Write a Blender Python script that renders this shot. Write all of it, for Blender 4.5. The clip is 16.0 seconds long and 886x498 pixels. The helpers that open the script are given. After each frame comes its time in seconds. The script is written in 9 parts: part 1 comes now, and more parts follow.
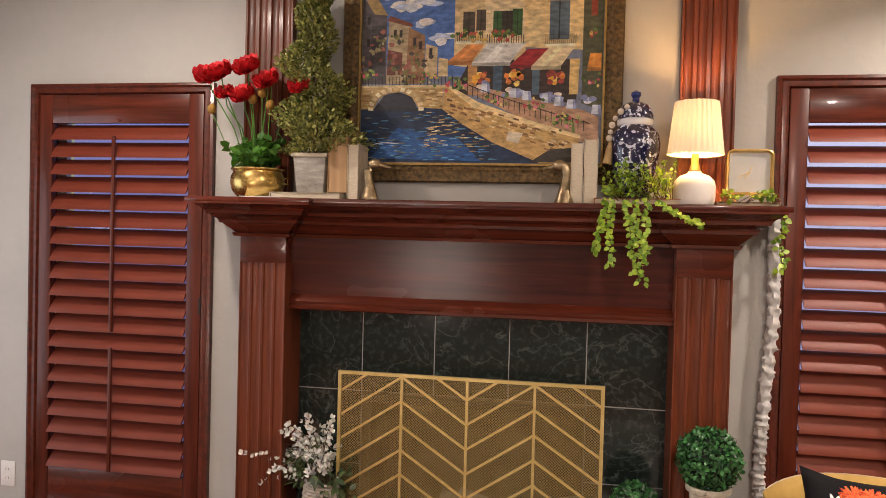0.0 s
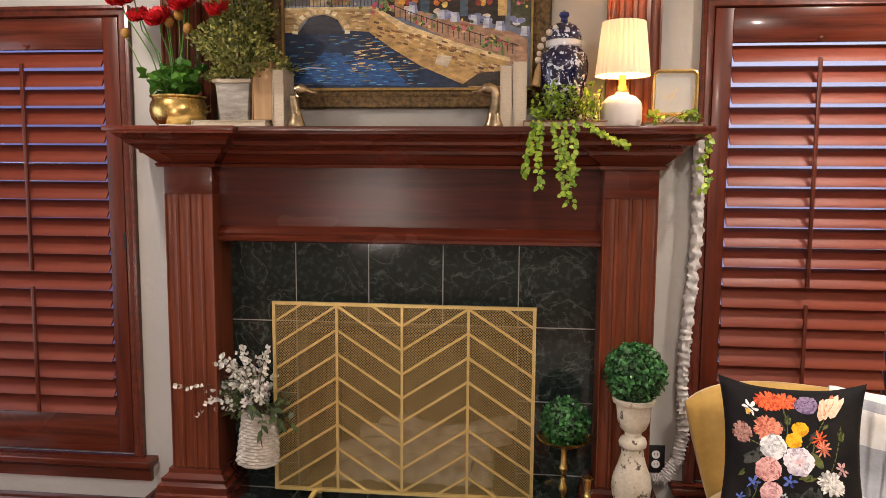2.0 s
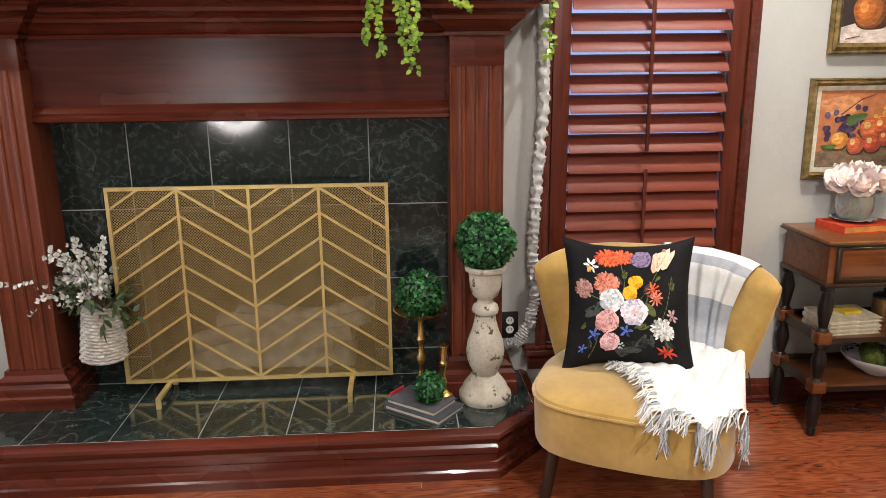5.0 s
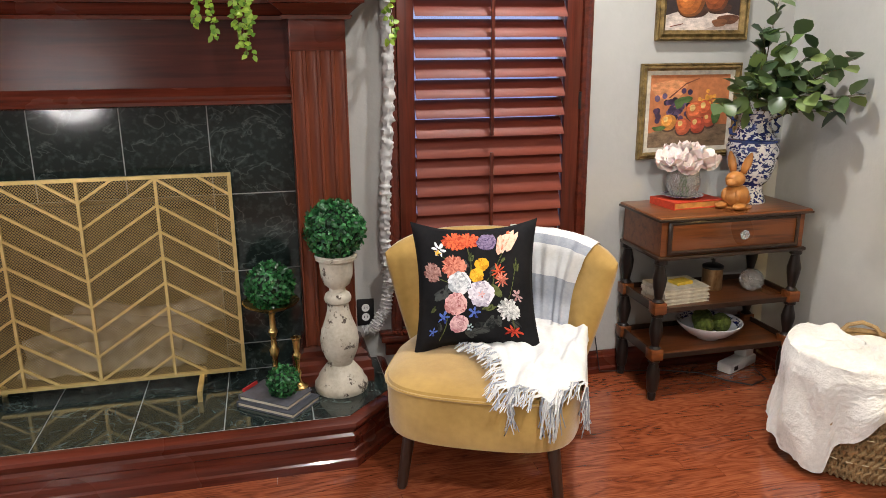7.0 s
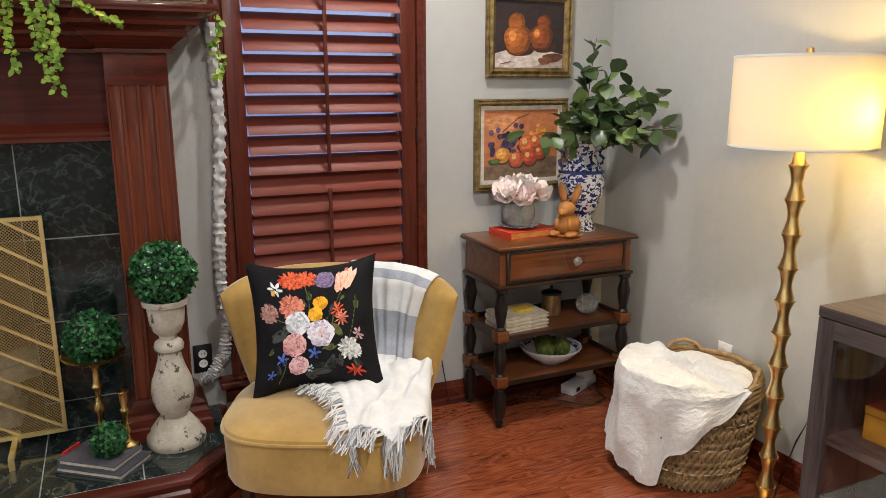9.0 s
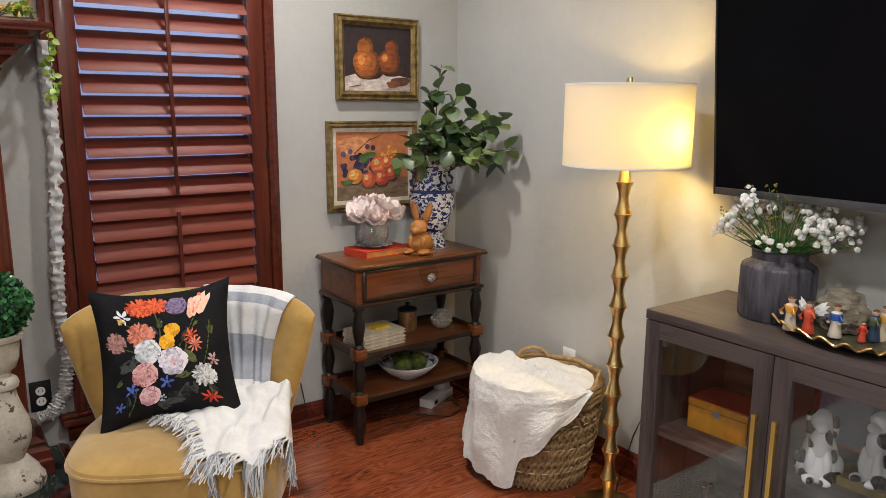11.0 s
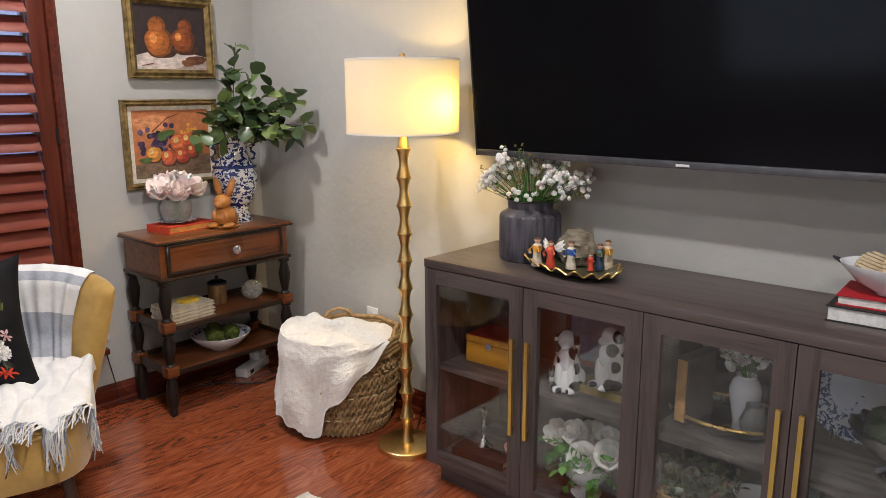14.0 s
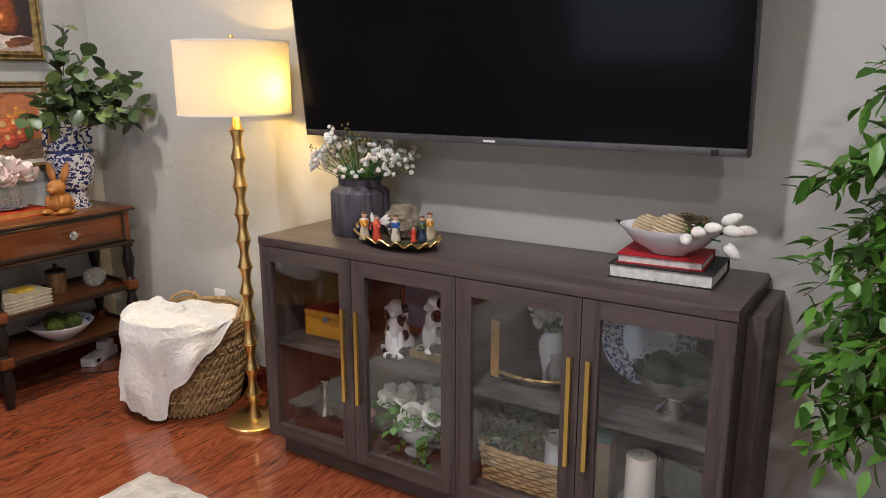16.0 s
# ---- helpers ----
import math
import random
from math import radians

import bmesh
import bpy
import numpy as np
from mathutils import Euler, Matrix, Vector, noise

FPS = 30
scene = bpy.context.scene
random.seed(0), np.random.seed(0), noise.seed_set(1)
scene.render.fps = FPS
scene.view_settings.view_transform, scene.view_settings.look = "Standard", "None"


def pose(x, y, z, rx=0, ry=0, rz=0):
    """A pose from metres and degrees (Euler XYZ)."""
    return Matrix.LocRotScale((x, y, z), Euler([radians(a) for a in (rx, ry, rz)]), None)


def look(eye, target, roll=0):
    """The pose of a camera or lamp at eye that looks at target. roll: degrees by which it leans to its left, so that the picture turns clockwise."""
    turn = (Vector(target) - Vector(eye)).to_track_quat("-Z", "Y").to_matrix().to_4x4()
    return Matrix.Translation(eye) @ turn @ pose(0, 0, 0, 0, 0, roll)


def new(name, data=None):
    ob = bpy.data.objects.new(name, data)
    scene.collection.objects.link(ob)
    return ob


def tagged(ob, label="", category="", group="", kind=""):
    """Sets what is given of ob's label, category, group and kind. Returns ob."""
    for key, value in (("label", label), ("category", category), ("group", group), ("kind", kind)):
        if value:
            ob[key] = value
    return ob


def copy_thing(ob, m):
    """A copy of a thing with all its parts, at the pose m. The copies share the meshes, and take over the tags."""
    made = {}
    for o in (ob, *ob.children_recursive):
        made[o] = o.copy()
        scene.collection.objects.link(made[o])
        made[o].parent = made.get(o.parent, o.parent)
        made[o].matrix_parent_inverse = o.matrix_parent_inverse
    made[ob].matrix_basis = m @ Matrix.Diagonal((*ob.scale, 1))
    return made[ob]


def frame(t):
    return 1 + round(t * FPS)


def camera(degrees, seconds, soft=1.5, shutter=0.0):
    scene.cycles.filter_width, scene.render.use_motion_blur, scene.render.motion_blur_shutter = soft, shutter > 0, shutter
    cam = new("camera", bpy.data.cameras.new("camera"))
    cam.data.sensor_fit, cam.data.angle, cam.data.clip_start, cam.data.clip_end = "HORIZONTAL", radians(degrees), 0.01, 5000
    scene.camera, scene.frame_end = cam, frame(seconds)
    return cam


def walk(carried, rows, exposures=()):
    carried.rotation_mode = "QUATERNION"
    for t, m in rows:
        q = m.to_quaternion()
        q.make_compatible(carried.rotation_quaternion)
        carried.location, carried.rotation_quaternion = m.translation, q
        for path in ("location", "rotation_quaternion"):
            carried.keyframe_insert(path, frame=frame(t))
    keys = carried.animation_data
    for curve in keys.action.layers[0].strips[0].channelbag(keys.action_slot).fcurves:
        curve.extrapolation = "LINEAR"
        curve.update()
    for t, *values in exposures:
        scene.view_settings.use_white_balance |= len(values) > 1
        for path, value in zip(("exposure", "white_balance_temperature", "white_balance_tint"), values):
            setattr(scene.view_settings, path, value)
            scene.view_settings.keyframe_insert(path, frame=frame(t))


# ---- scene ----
EXPOSURES = [(0.0, 0.15, 7600, 19), (1.5, 0.18, 7550, 19), (3.0, 0.33, 7050, 14), (6.5, 0.27, 6350, 9), (8.0, 0.08, 6300, 9), (9.0, -0.1, 6300, 9), (11.5, -0.24, 6250, 10), (13.0, -0.2, 6250, 11), (16.0, -0.12, 6250, 13)]
cam = camera(61.8, 16.0, soft=0.75)
PATH = [
    (0, (0.239, 0.224, 1.577), (-0.12, 2.191, 1.534), 1.5),
    (0.5, (0.25, 0.226, 1.569), (-0.065, 2.2, 1.497), 1.1),
    (1, (0.254, 0.229, 1.56), (-0.03, 2.206, 1.45), 0.8),
    (1.5, (0.254, 0.235, 1.548), (0.015, 2.214, 1.396), 0.7),
    (2, (0.284, 0.238, 1.538), (0.079, 2.217, 1.327), 0.4),
    (2.5, (0.293, 0.245, 1.52), (0.136, 2.22, 1.246), 0.3),
    (3, (0.316, 0.255, 1.515), (0.206, 2.224, 1.181), 0.2),
    (3.5, (0.339, 0.262, 1.494), (0.277, 2.225, 1.116), 0.1),
    (6, (0.436, 0.291, 1.424), (0.709, 2.203, 0.905), -0.7),
    (6.5, (0.465, 0.291, 1.437), (0.824, 2.186, 0.909), -0.5),
    (7, (0.484, 0.287, 1.438), (0.934, 2.166, 0.919), -0.4),
    (7.5, (0.504, 0.287, 1.433), (1.046, 2.145, 0.929), -0.3),
    (8, (0.531, 0.296, 1.443), (1.171, 2.126, 0.95), -0.1),
    (8.5, (0.557, 0.293, 1.444), (1.289, 2.094, 0.976), 0.0),
    (9, (0.568, 0.288, 1.444), (1.376, 2.065, 1.008), -0.1),
    (11.5, (0.529, 0.209, 1.454), (1.764, 1.734, 1.068), 0.4),
    (12, (0.517, 0.181, 1.445), (1.834, 1.634, 1.047), 0.3),
    (12.5, (0.49, 0.152, 1.429), (1.874, 1.536, 1.021), 0.2),
    (13, (0.476, 0.108, 1.421), (1.891, 1.46, 1.01), 0.1),
    (13.5, (0.482, 0.036, 1.417), (1.918, 1.365, 1.004), -0.1),
    (14, (0.498, -0.06, 1.41), (1.964, 1.235, 0.993), -0.2),
    (14.5, (0.502, -0.142, 1.406), (2.002, 1.111, 0.982), -0.2),
    (15, (0.501, -0.196, 1.404), (2.042, 1.003, 0.969), -0.1),
    (15.5, (0.506, -0.246, 1.398), (2.098, 0.88, 0.954), -0.1),
    (16, (0.513, -0.292, 1.393), (2.156, 0.755, 0.941), -0.1),
]
walk(cam, [(t, look(eye, target, roll)) for t, eye, target, roll in PATH], EXPOSURES)

# ---- light ----
world = bpy.data.worlds.new("world")
scene.world = world
world.use_nodes = True
wn = world.node_tree
sky = wn.nodes.new("ShaderNodeTexSky")
sky.sky_type, sky.sun_disc, sky.sun_elevation, sky.sun_rotation = "NISHITA", False, radians(12), radians(150)
wn.links.new(sky.outputs[0], wn.nodes["Background"].inputs[0])
wn.nodes["Background"].inputs[1].default_value = 0.05


def area_lamp(name, at, target, sx, sy, watts, colour):
    data = bpy.data.lights.new(name, "AREA")
    data.shape, data.size, data.size_y, data.energy, data.color = "RECTANGLE", sx, sy, watts, colour
    ob = new(name, data)
    ob.matrix_world = look(at, target)
    return ob


def point_lamp(name, at, watts, colour, size):
    data = bpy.data.lights.new(name, "POINT")
    data.energy, data.color, data.shadow_soft_size = watts, colour, size
    ob = new(name, data)
    ob.location = at
    return ob


WARM, WHITE = (1.0, 0.66, 0.2), (0.985, 0.94, 0.9)
CEIL = 2.75
LEFT, RIGHT, BACK, FRONT = -2.9, 2.757, 3.2, -3.2


# ---- materials ----
def nodes_of(name):
    m = bpy.data.materials.new(name)
    m.use_nodes = True
    return m, m.node_tree.nodes, m.node_tree.links, m.node_tree.nodes["Principled BSDF"]


def ramp(nodes, stops):
    r = nodes.new("ShaderNodeValToRGB")
    el = r.color_ramp.elements
    while len(el) < len(stops):
        el.new(0.5)
    for e, (p, c) in zip(el, stops):
        e.position, e.color = p, (*c, 1)
    return r


def coords(nodes, links, stretch=(1, 1, 1), turn=(0, 0, 0)):
    tc, mp = nodes.new("ShaderNodeTexCoord"), nodes.new("ShaderNodeMapping")
    mp.inputs["Scale"].default_value = stretch
    mp.inputs["Rotation"].default_value = [radians(a) for a in turn]
    links.new(tc.outputs["Object"], mp.inputs["Vector"])
    return mp.outputs[0]


def surface(name, c1, c2, scale=8, rough=0.5, metal=0.0, bump=0.0, bump_scale=None, stretch=(1, 1, 1), rough2=None, coat=0.0,
            sheen=0.0, sss=0.0, trans=0.0, ior=1.45, detail=6):
    """A surface that wanders between two colours at two scales, with fine relief."""
    m, nodes, links, b = nodes_of(name)
    v = coords(nodes, links, stretch)
    n1, n2 = nodes.new("ShaderNodeTexNoise"), nodes.new("ShaderNodeTexNoise")
    n1.inputs["Scale"].default_value, n1.inputs["Detail"].default_value = scale, detail
    n2.inputs["Scale"].default_value, n2.inputs["Detail"].default_value = scale * 7, 3
    links.new(v, n1.inputs["Vector"]), links.new(v, n2.inputs["Vector"])
    mix = nodes.new("ShaderNodeMath")
    mix.operation = "MULTIPLY_ADD"
    mix.inputs[1].default_value = 0.35
    links.new(n2.outputs["Fac"], mix.inputs[0]), links.new(n1.outputs["Fac"], mix.inputs[2])
    r = ramp(nodes, [(0.45, c1), (0.9, c2)])
    links.new(mix.outputs[0], r.inputs[0]), links.new(r.outputs[0], b.inputs["Base Color"])
    b.inputs["Roughness"].default_value, b.inputs["Metallic"].default_value = rough, metal
    b.inputs["Coat Weight"].default_value, b.inputs["Sheen Weight"].default_value = coat, sheen
    b.inputs["Coat Roughness"].default_value = 0.12
    b.inputs["Transmission Weight"].default_value, b.inputs["IOR"].default_value = trans, ior
    if sss:
        b.inputs["Subsurface Weight"].default_value, b.inputs["Subsurface Scale"].default_value = sss, 0.02
    if rough2 is not None:
        mr = nodes.new("ShaderNodeMapRange")
        mr.inputs["To Min"].default_value, mr.inputs["To Max"].default_value = rough, rough2
        links.new(n1.outputs["Fac"], mr.inputs[0]), links.new(mr.outputs[0], b.inputs["Roughness"])
    if bump:
        n3, bp = nodes.new("ShaderNodeTexNoise"), nodes.new("ShaderNodeBump")
        n3.inputs["Scale"].default_value, n3.inputs["Detail"].default_value = bump_scale or scale * 4, 4
        links.new(v, n3.inputs["Vector"])
        bp.inputs["Strength"].default_value, bp.inputs["Distance"].default_value = bump, 0.004
        links.new(n3.outputs["Fac"], bp.inputs["Height"]), links.new(bp.outputs[0], b.inputs["Normal"])
    return m


def wood(name, dark, light, along="x", rough=0.35, scale=1.0, coat=0.2, contrast=1.0, bump=0.08, coat_rough=0.15):
    """Stained timber: grain lines that run along one axis."""
    m, nodes, links, b = nodes_of(name)
    k = {"x": (1.2, 22, 22), "y": (22, 1.2, 22), "z": (22, 22, 1.2)}[along]
    v = coords(nodes, links, tuple(scale * a for a in k))
    n1, n2, n3 = (nodes.new("ShaderNodeTexNoise") for _ in range(3))
    n1.inputs["Scale"].default_value, n1.inputs["Detail"].default_value, n1.inputs["Distortion"].default_value = 1.6, 7, 0.6
    n2.inputs["Scale"].default_value, n2.inputs["Detail"].default_value = 9, 4
    links.new(v, n1.inputs["Vector"]), links.new(v, n2.inputs["Vector"])
    plain = coords(nodes, links, (1.5, 1.5, 1.5))
    n3.inputs["Scale"].default_value = 1.6
    links.new(plain, n3.inputs["Vector"])
    a1, a2 = nodes.new("ShaderNodeMath"), nodes.new("ShaderNodeMath")
    a1.operation = a2.operation = "MULTIPLY_ADD"
    a1.inputs[1].default_value, a2.inputs[1].default_value = 0.3 * contrast, 0.35
    links.new(n2.outputs["Fac"], a1.inputs[0]), links.new(n1.outputs["Fac"], a1.inputs[2])
    links.new(n3.outputs["Fac"], a2.inputs[0]), links.new(a1.outputs[0], a2.inputs[2])
    r = ramp(nodes, [(0.52, dark), (1.05, light)])
    links.new(a2.outputs[0], r.inputs[0]), links.new(r.outputs[0], b.inputs["Base Color"])
    mr = nodes.new("ShaderNodeMapRange")
    mr.inputs["To Min"].default_value, mr.inputs["To Max"].default_value = rough * 0.75, rough * 1.3
    links.new(n3.outputs["Fac"], mr.inputs[0]), links.new(mr.outputs[0], b.inputs["Roughness"])
    b.inputs["Coat Weight"].default_value, b.inputs["Coat Roughness"].default_value = coat, coat_rough
    b.inputs["Specular IOR Level"].default_value = 0.3
    bp = nodes.new("ShaderNodeBump")
    bp.inputs["Strength"].default_value, bp.inputs["Distance"].default_value = bump, 0.002
    links.new(a1.outputs[0], bp.inputs["Height"]), links.new(bp.outputs[0], b.inputs["Normal"])
    return m


def oak_floor():
    """Red-stained oak boards: open cathedral grain and fine pores, each board its own."""
    m, nodes, links, b = nodes_of("red_oak_floor")
    geo, oi, sm = nodes.new("ShaderNodeNewGeometry"), nodes.new("ShaderNodeObjectInfo"), nodes.new("ShaderNodeMath")
    links.new(geo.outputs["Random Per Island"], sm.inputs[0]), links.new(oi.outputs["Random"], sm.inputs[1])

    def field(stretch, scale, detail, distortion=0.0):
        add, n = nodes.new("ShaderNodeVectorMath"), nodes.new("ShaderNodeTexNoise")
        add.operation = "MULTIPLY_ADD"
        add.inputs[1].default_value = (31, 17, 9)
        links.new(sm.outputs[0], add.inputs[0]), links.new(coords(nodes, links, stretch), add.inputs[2])
        n.inputs["Scale"].default_value, n.inputs["Detail"].default_value, n.inputs["Distortion"].default_value = scale, detail, distortion
        links.new(add.outputs[0], n.inputs["Vector"])
        return n.outputs["Fac"]

    def maths(op, a, k, c=None):
        n = nodes.new("ShaderNodeMath")
        n.operation = op
        links.new(a, n.inputs[0])
        n.inputs[1].default_value = k
        if c is not None:
            links.new(c, n.inputs[2])
        return n.outputs[0]

    rings = maths("SINE", maths("MULTIPLY", field((1.5, 8.0, 1), 1.3, 2.0, 0.5), 85), 0)
    pores = field((7, 120, 1), 1.6, 4)
    value = maths("MULTIPLY_ADD", rings, 0.062, maths("MULTIPLY_ADD", pores, 0.42, maths("MULTIPLY", sm.outputs[0], 0.08)))
    r = ramp(nodes, [(0.12, (0.075, 0.017, 0.007)), (0.3, (0.22, 0.053, 0.02)), (0.52, (0.35, 0.108, 0.043))])
    links.new(value, r.inputs[0]), links.new(r.outputs[0], b.inputs["Base Color"])
    b.inputs["Roughness"].default_value, b.inputs["Coat Weight"].default_value, b.inputs["Coat Roughness"].default_value = 0.24, 0.6, 0.07
    bp = nodes.new("ShaderNodeBump")
    bp.inputs["Strength"].default_value, bp.inputs["Distance"].default_value = 0.1, 0.001
    links.new(value, bp.inputs["Height"]), links.new(bp.outputs[0], b.inputs["Normal"])
    return m


def marble(name, base, vein, scale=3.0, rough=0.12):
    m, nodes, links, b = nodes_of(name)
    v = coords(nodes, links)
    oi = nodes.new("ShaderNodeObjectInfo")
    add = nodes.new("ShaderNodeVectorMath")
    add.operation = "MULTIPLY_ADD"
    add.inputs[1].default_value = (7, 5, 3)
    links.new(oi.outputs["Random"], add.inputs[0]), links.new(v, add.inputs[2])
    n0 = nodes.new("ShaderNodeTexNoise")
    n0.inputs["Scale"].default_value, n0.inputs["Detail"].default_value, n0.inputs["Distortion"].default_value = scale, 9, 1.6
    links.new(add.outputs[0], n0.inputs["Vector"])
    sub, ab = nodes.new("ShaderNodeMath"), nodes.new("ShaderNodeMath")
    sub.operation, ab.operation = "SUBTRACT", "ABSOLUTE"
    sub.inputs[1].default_value = 0.5
    links.new(n0.outputs["Fac"], sub.inputs[0]), links.new(sub.outputs[0], ab.inputs[0])
    r = ramp(nodes, [(0.0, vein), (0.006, tuple(0.35 * a + 0.65 * c for a, c in zip(vein, base))), (0.02, base)])
    links.new(ab.outputs[0], r.inputs[0])
    n1 = nodes.new("ShaderNodeTexNoise")
    n1.inputs["Scale"].default_value, n1.inputs["Detail"].default_value = scale * 9, 8
    links.new(add.outputs[0], n1.inputs["Vector"])
    r2 = ramp(nodes, [(0.5, (0, 0, 0)), (0.8, (0.035, 0.048, 0.044))])
    links.new(n1.outputs["Fac"], r2.inputs[0])
    mx = nodes.new("ShaderNodeMix")
    mx.data_type, mx.blend_type = "RGBA", "ADD"
    mx.inputs[0].default_value = 1
    links.new(r.outputs[0], mx.inputs[6]), links.new(r2.outputs[0], mx.inputs[7])
    links.new(mx.outputs[2], b.inputs["Base Color"])
    b.inputs["Roughness"].default_value = rough
    return m


def glow(name, colour, strength):
    m, nodes, links, b = nodes_of(name)
    b.inputs["Base Color"].default_value = (*colour, 1)
    b.inputs["Emission Color"].default_value, b.inputs["Emission Strength"].default_value = (*colour, 1), strength
    return m


def clear_glass(name, tint=(0.95, 0.97, 0.97), gloss=0.0):
    """A thin pane: mostly clear, with a faint mirror."""
    m, nodes, links, b = nodes_of(name)
    nodes.remove(b)
    tr, gl, mx, lw = (nodes.new(k) for k in ("ShaderNodeBsdfTransparent", "ShaderNodeBsdfGlossy", "ShaderNodeMixShader", "ShaderNodeLayerWeight"))
    tr.inputs[0].default_value = (*tint, 1)
    gl.inputs["Roughness"].default_value = 0.02
    pw, ad = nodes.new("ShaderNodeMath"), nodes.new("ShaderNodeMath")
    pw.operation, ad.operation = "POWER", "MULTIPLY_ADD"
    pw.inputs[1].default_value, ad.inputs[1].default_value, ad.inputs[2].default_value = 5.0, 0.9, 0.048 + gloss
    links.new(lw.outputs["Facing"], pw.inputs[0]), links.new(pw.outputs[0], ad.inputs[0]), links.new(ad.outputs[0], mx.inputs[0])
    links.new(tr.outputs[0], mx.inputs[1]), links.new(gl.outputs[0], mx.inputs[2])
    links.new(mx.outputs[0], nodes["Material Output"].inputs[0])
    return m


def shade_cloth(name, colour, through_light=0.5, inner=None):
    """Cloth that lets lamplight through."""
    m, nodes, links, b = nodes_of(name)
    tl, mx = nodes.new("ShaderNodeBsdfTranslucent"), nodes.new("ShaderNodeMixShader")
    b.inputs["Base Color"].default_value, b.inputs["Roughness"].default_value = (*colour, 1), 0.9
    tl.inputs[0].default_value = (*(inner or colour), 1)
    mx.inputs[0].default_value = through_light
    v = coords(nodes, links, (1, 1, 1))
    n = nodes.new("ShaderNodeTexNoise")
    n.inputs["Scale"].default_value = 400
    bp = nodes.new("ShaderNodeBump")
    bp.inputs["Strength"].default_value, bp.inputs["Distance"].default_value = 0.15, 0.001
    links.new(v, n.inputs["Vector"]), links.new(n.outputs["Fac"], bp.inputs["Height"]), links.new(bp.outputs[0], b.inputs["Normal"])
    links.new(b.outputs[0], mx.inputs[1]), links.new(tl.outputs[0], mx.inputs[2])
    links.new(mx.outputs[0], nodes["Material Output"].inputs[0])
    return m


def leaf_mat(name, c1, c2, rough=0.5, vary=40):
    m, nodes, links, b = nodes_of(name)
    geo, tl, mx = nodes.new("ShaderNodeNewGeometry"), nodes.new("ShaderNodeBsdfTranslucent"), nodes.new("ShaderNodeMixShader")
    r = ramp(nodes, [(0.0, c1), (1.0, c2)])
    links.new(geo.outputs["Random Per Island"], r.inputs[0])
    links.new(r.outputs[0], b.inputs["Base Color"]), links.new(r.outputs[0], tl.inputs[0])
    b.inputs["Roughness"].default_value = rough
    mx.inputs[0].default_value = 0.2
    links.new(b.outputs[0], mx.inputs[1]), links.new(tl.outputs[0], mx.inputs[2])
    links.new(mx.outputs[0], nodes["Material Output"].inputs[0])
    return m


M_WALL = surface("wall_paint", (0.42, 0.418, 0.395), (0.465, 0.462, 0.436), 3, 0.75, bump=0.55, bump_scale=30)
M_CEIL = surface("ceiling_paint", (0.72, 0.72, 0.70), (0.78, 0.78, 0.76), 3, 0.85, bump=0.2, bump_scale=60)
CH_D, CH_L = (0.034, 0.0066, 0.0038), (0.122, 0.0232, 0.0115)
M_CHERRY_X = wood("cherry_along", CH_D, CH_L, "x", 0.26, coat=0.4, coat_rough=0.08)
M_FRIEZE = wood("polished_cherry", (0.03, 0.0056, 0.0038), (0.085, 0.0155, 0.0095), "x", 0.24, coat=0.06, contrast=0.6, bump=0.03, coat_rough=0.2)
M_CHERRY_Z = wood("cherry_upright", CH_D, CH_L, "z", 0.34, coat=0.12)
M_FLUTE = wood("cherry_worn", (0.04, 0.0085, 0.004), (0.15, 0.034, 0.013), "z", 0.4, coat=0.1, contrast=1.5)
M_SLAT = wood("cherry_slat", (0.13, 0.023, 0.012), (0.215, 0.044, 0.024), "x", 0.46, coat=0.0, contrast=0.6)
M_FLOOR = oak_floor()
M_TILE = marble("green_black_marble", (0.012, 0.018, 0.0165), (0.075, 0.095, 0.087), 5.0, 0.09)
M_GROUT = surface("grout", (0.26, 0.28, 0.27), (0.36, 0.38, 0.37), 30, 0.8)
M_FIREBRICK = surface("firebrick", (0.035, 0.028, 0.021), (0.15, 0.12, 0.09), 9, 0.9, bump=0.4)
M_SOOT = surface("soot", (0.012, 0.011, 0.01), (0.04, 0.035, 0.03), 7, 0.9, bump=0.3)
M_ASH = surface("ash", (0.22, 0.19, 0.16), (0.62, 0.58, 0.52), 22, 0.95, bump=0.6)
M_GOLD = surface("brushed_gold", (0.62, 0.42, 0.15), (0.78, 0.56, 0.24), 40, 0.32, 1.0)
M_SCREEN_GOLD = surface("gold_painted_steel", (0.62, 0.47, 0.19), (0.78, 0.61, 0.28), 30, 0.36, 0.7)
M_BRASS = surface("aged_brass", (0.5, 0.33, 0.1), (0.75, 0.53, 0.2), 14, 0.2, 1.0, rough2=0.35)
M_HANDLE = surface("satin_brass", (0.6, 0.4, 0.1), (0.66, 0.45, 0.13), 20, 0.35, 0.9)
M_ESPRESSO = wood("espresso_oak", (0.01, 0.0075, 0.0075), (0.085, 0.065, 0.06), "y", 0.4, scale=1.0, coat=0.18, contrast=1.9)
M_ESP_Z = wood("espresso_oak_upright", (0.01, 0.0075, 0.0075), (0.08, 0.061, 0.057), "z", 0.45, scale=1.0, coat=0.1, contrast=1.8)
M_INNER = surface("aged_oak_veneer", (0.012, 0.0105, 0.0105), (0.11, 0.1, 0.096), 7, 0.5, stretch=(5, 1, 5), detail=10)
M_PANE = clear_glass("cabinet_glass", (0.98, 0.985, 0.985), 0.022)
M_BLACK = surface("black_plastic", (0.008, 0.008, 0.009), (0.013, 0.013, 0.014), 20, 0.4)
M_TV = surface("tv_glass", (0.004, 0.004, 0.005), (0.005, 0.005, 0.006), 2, 0.12)
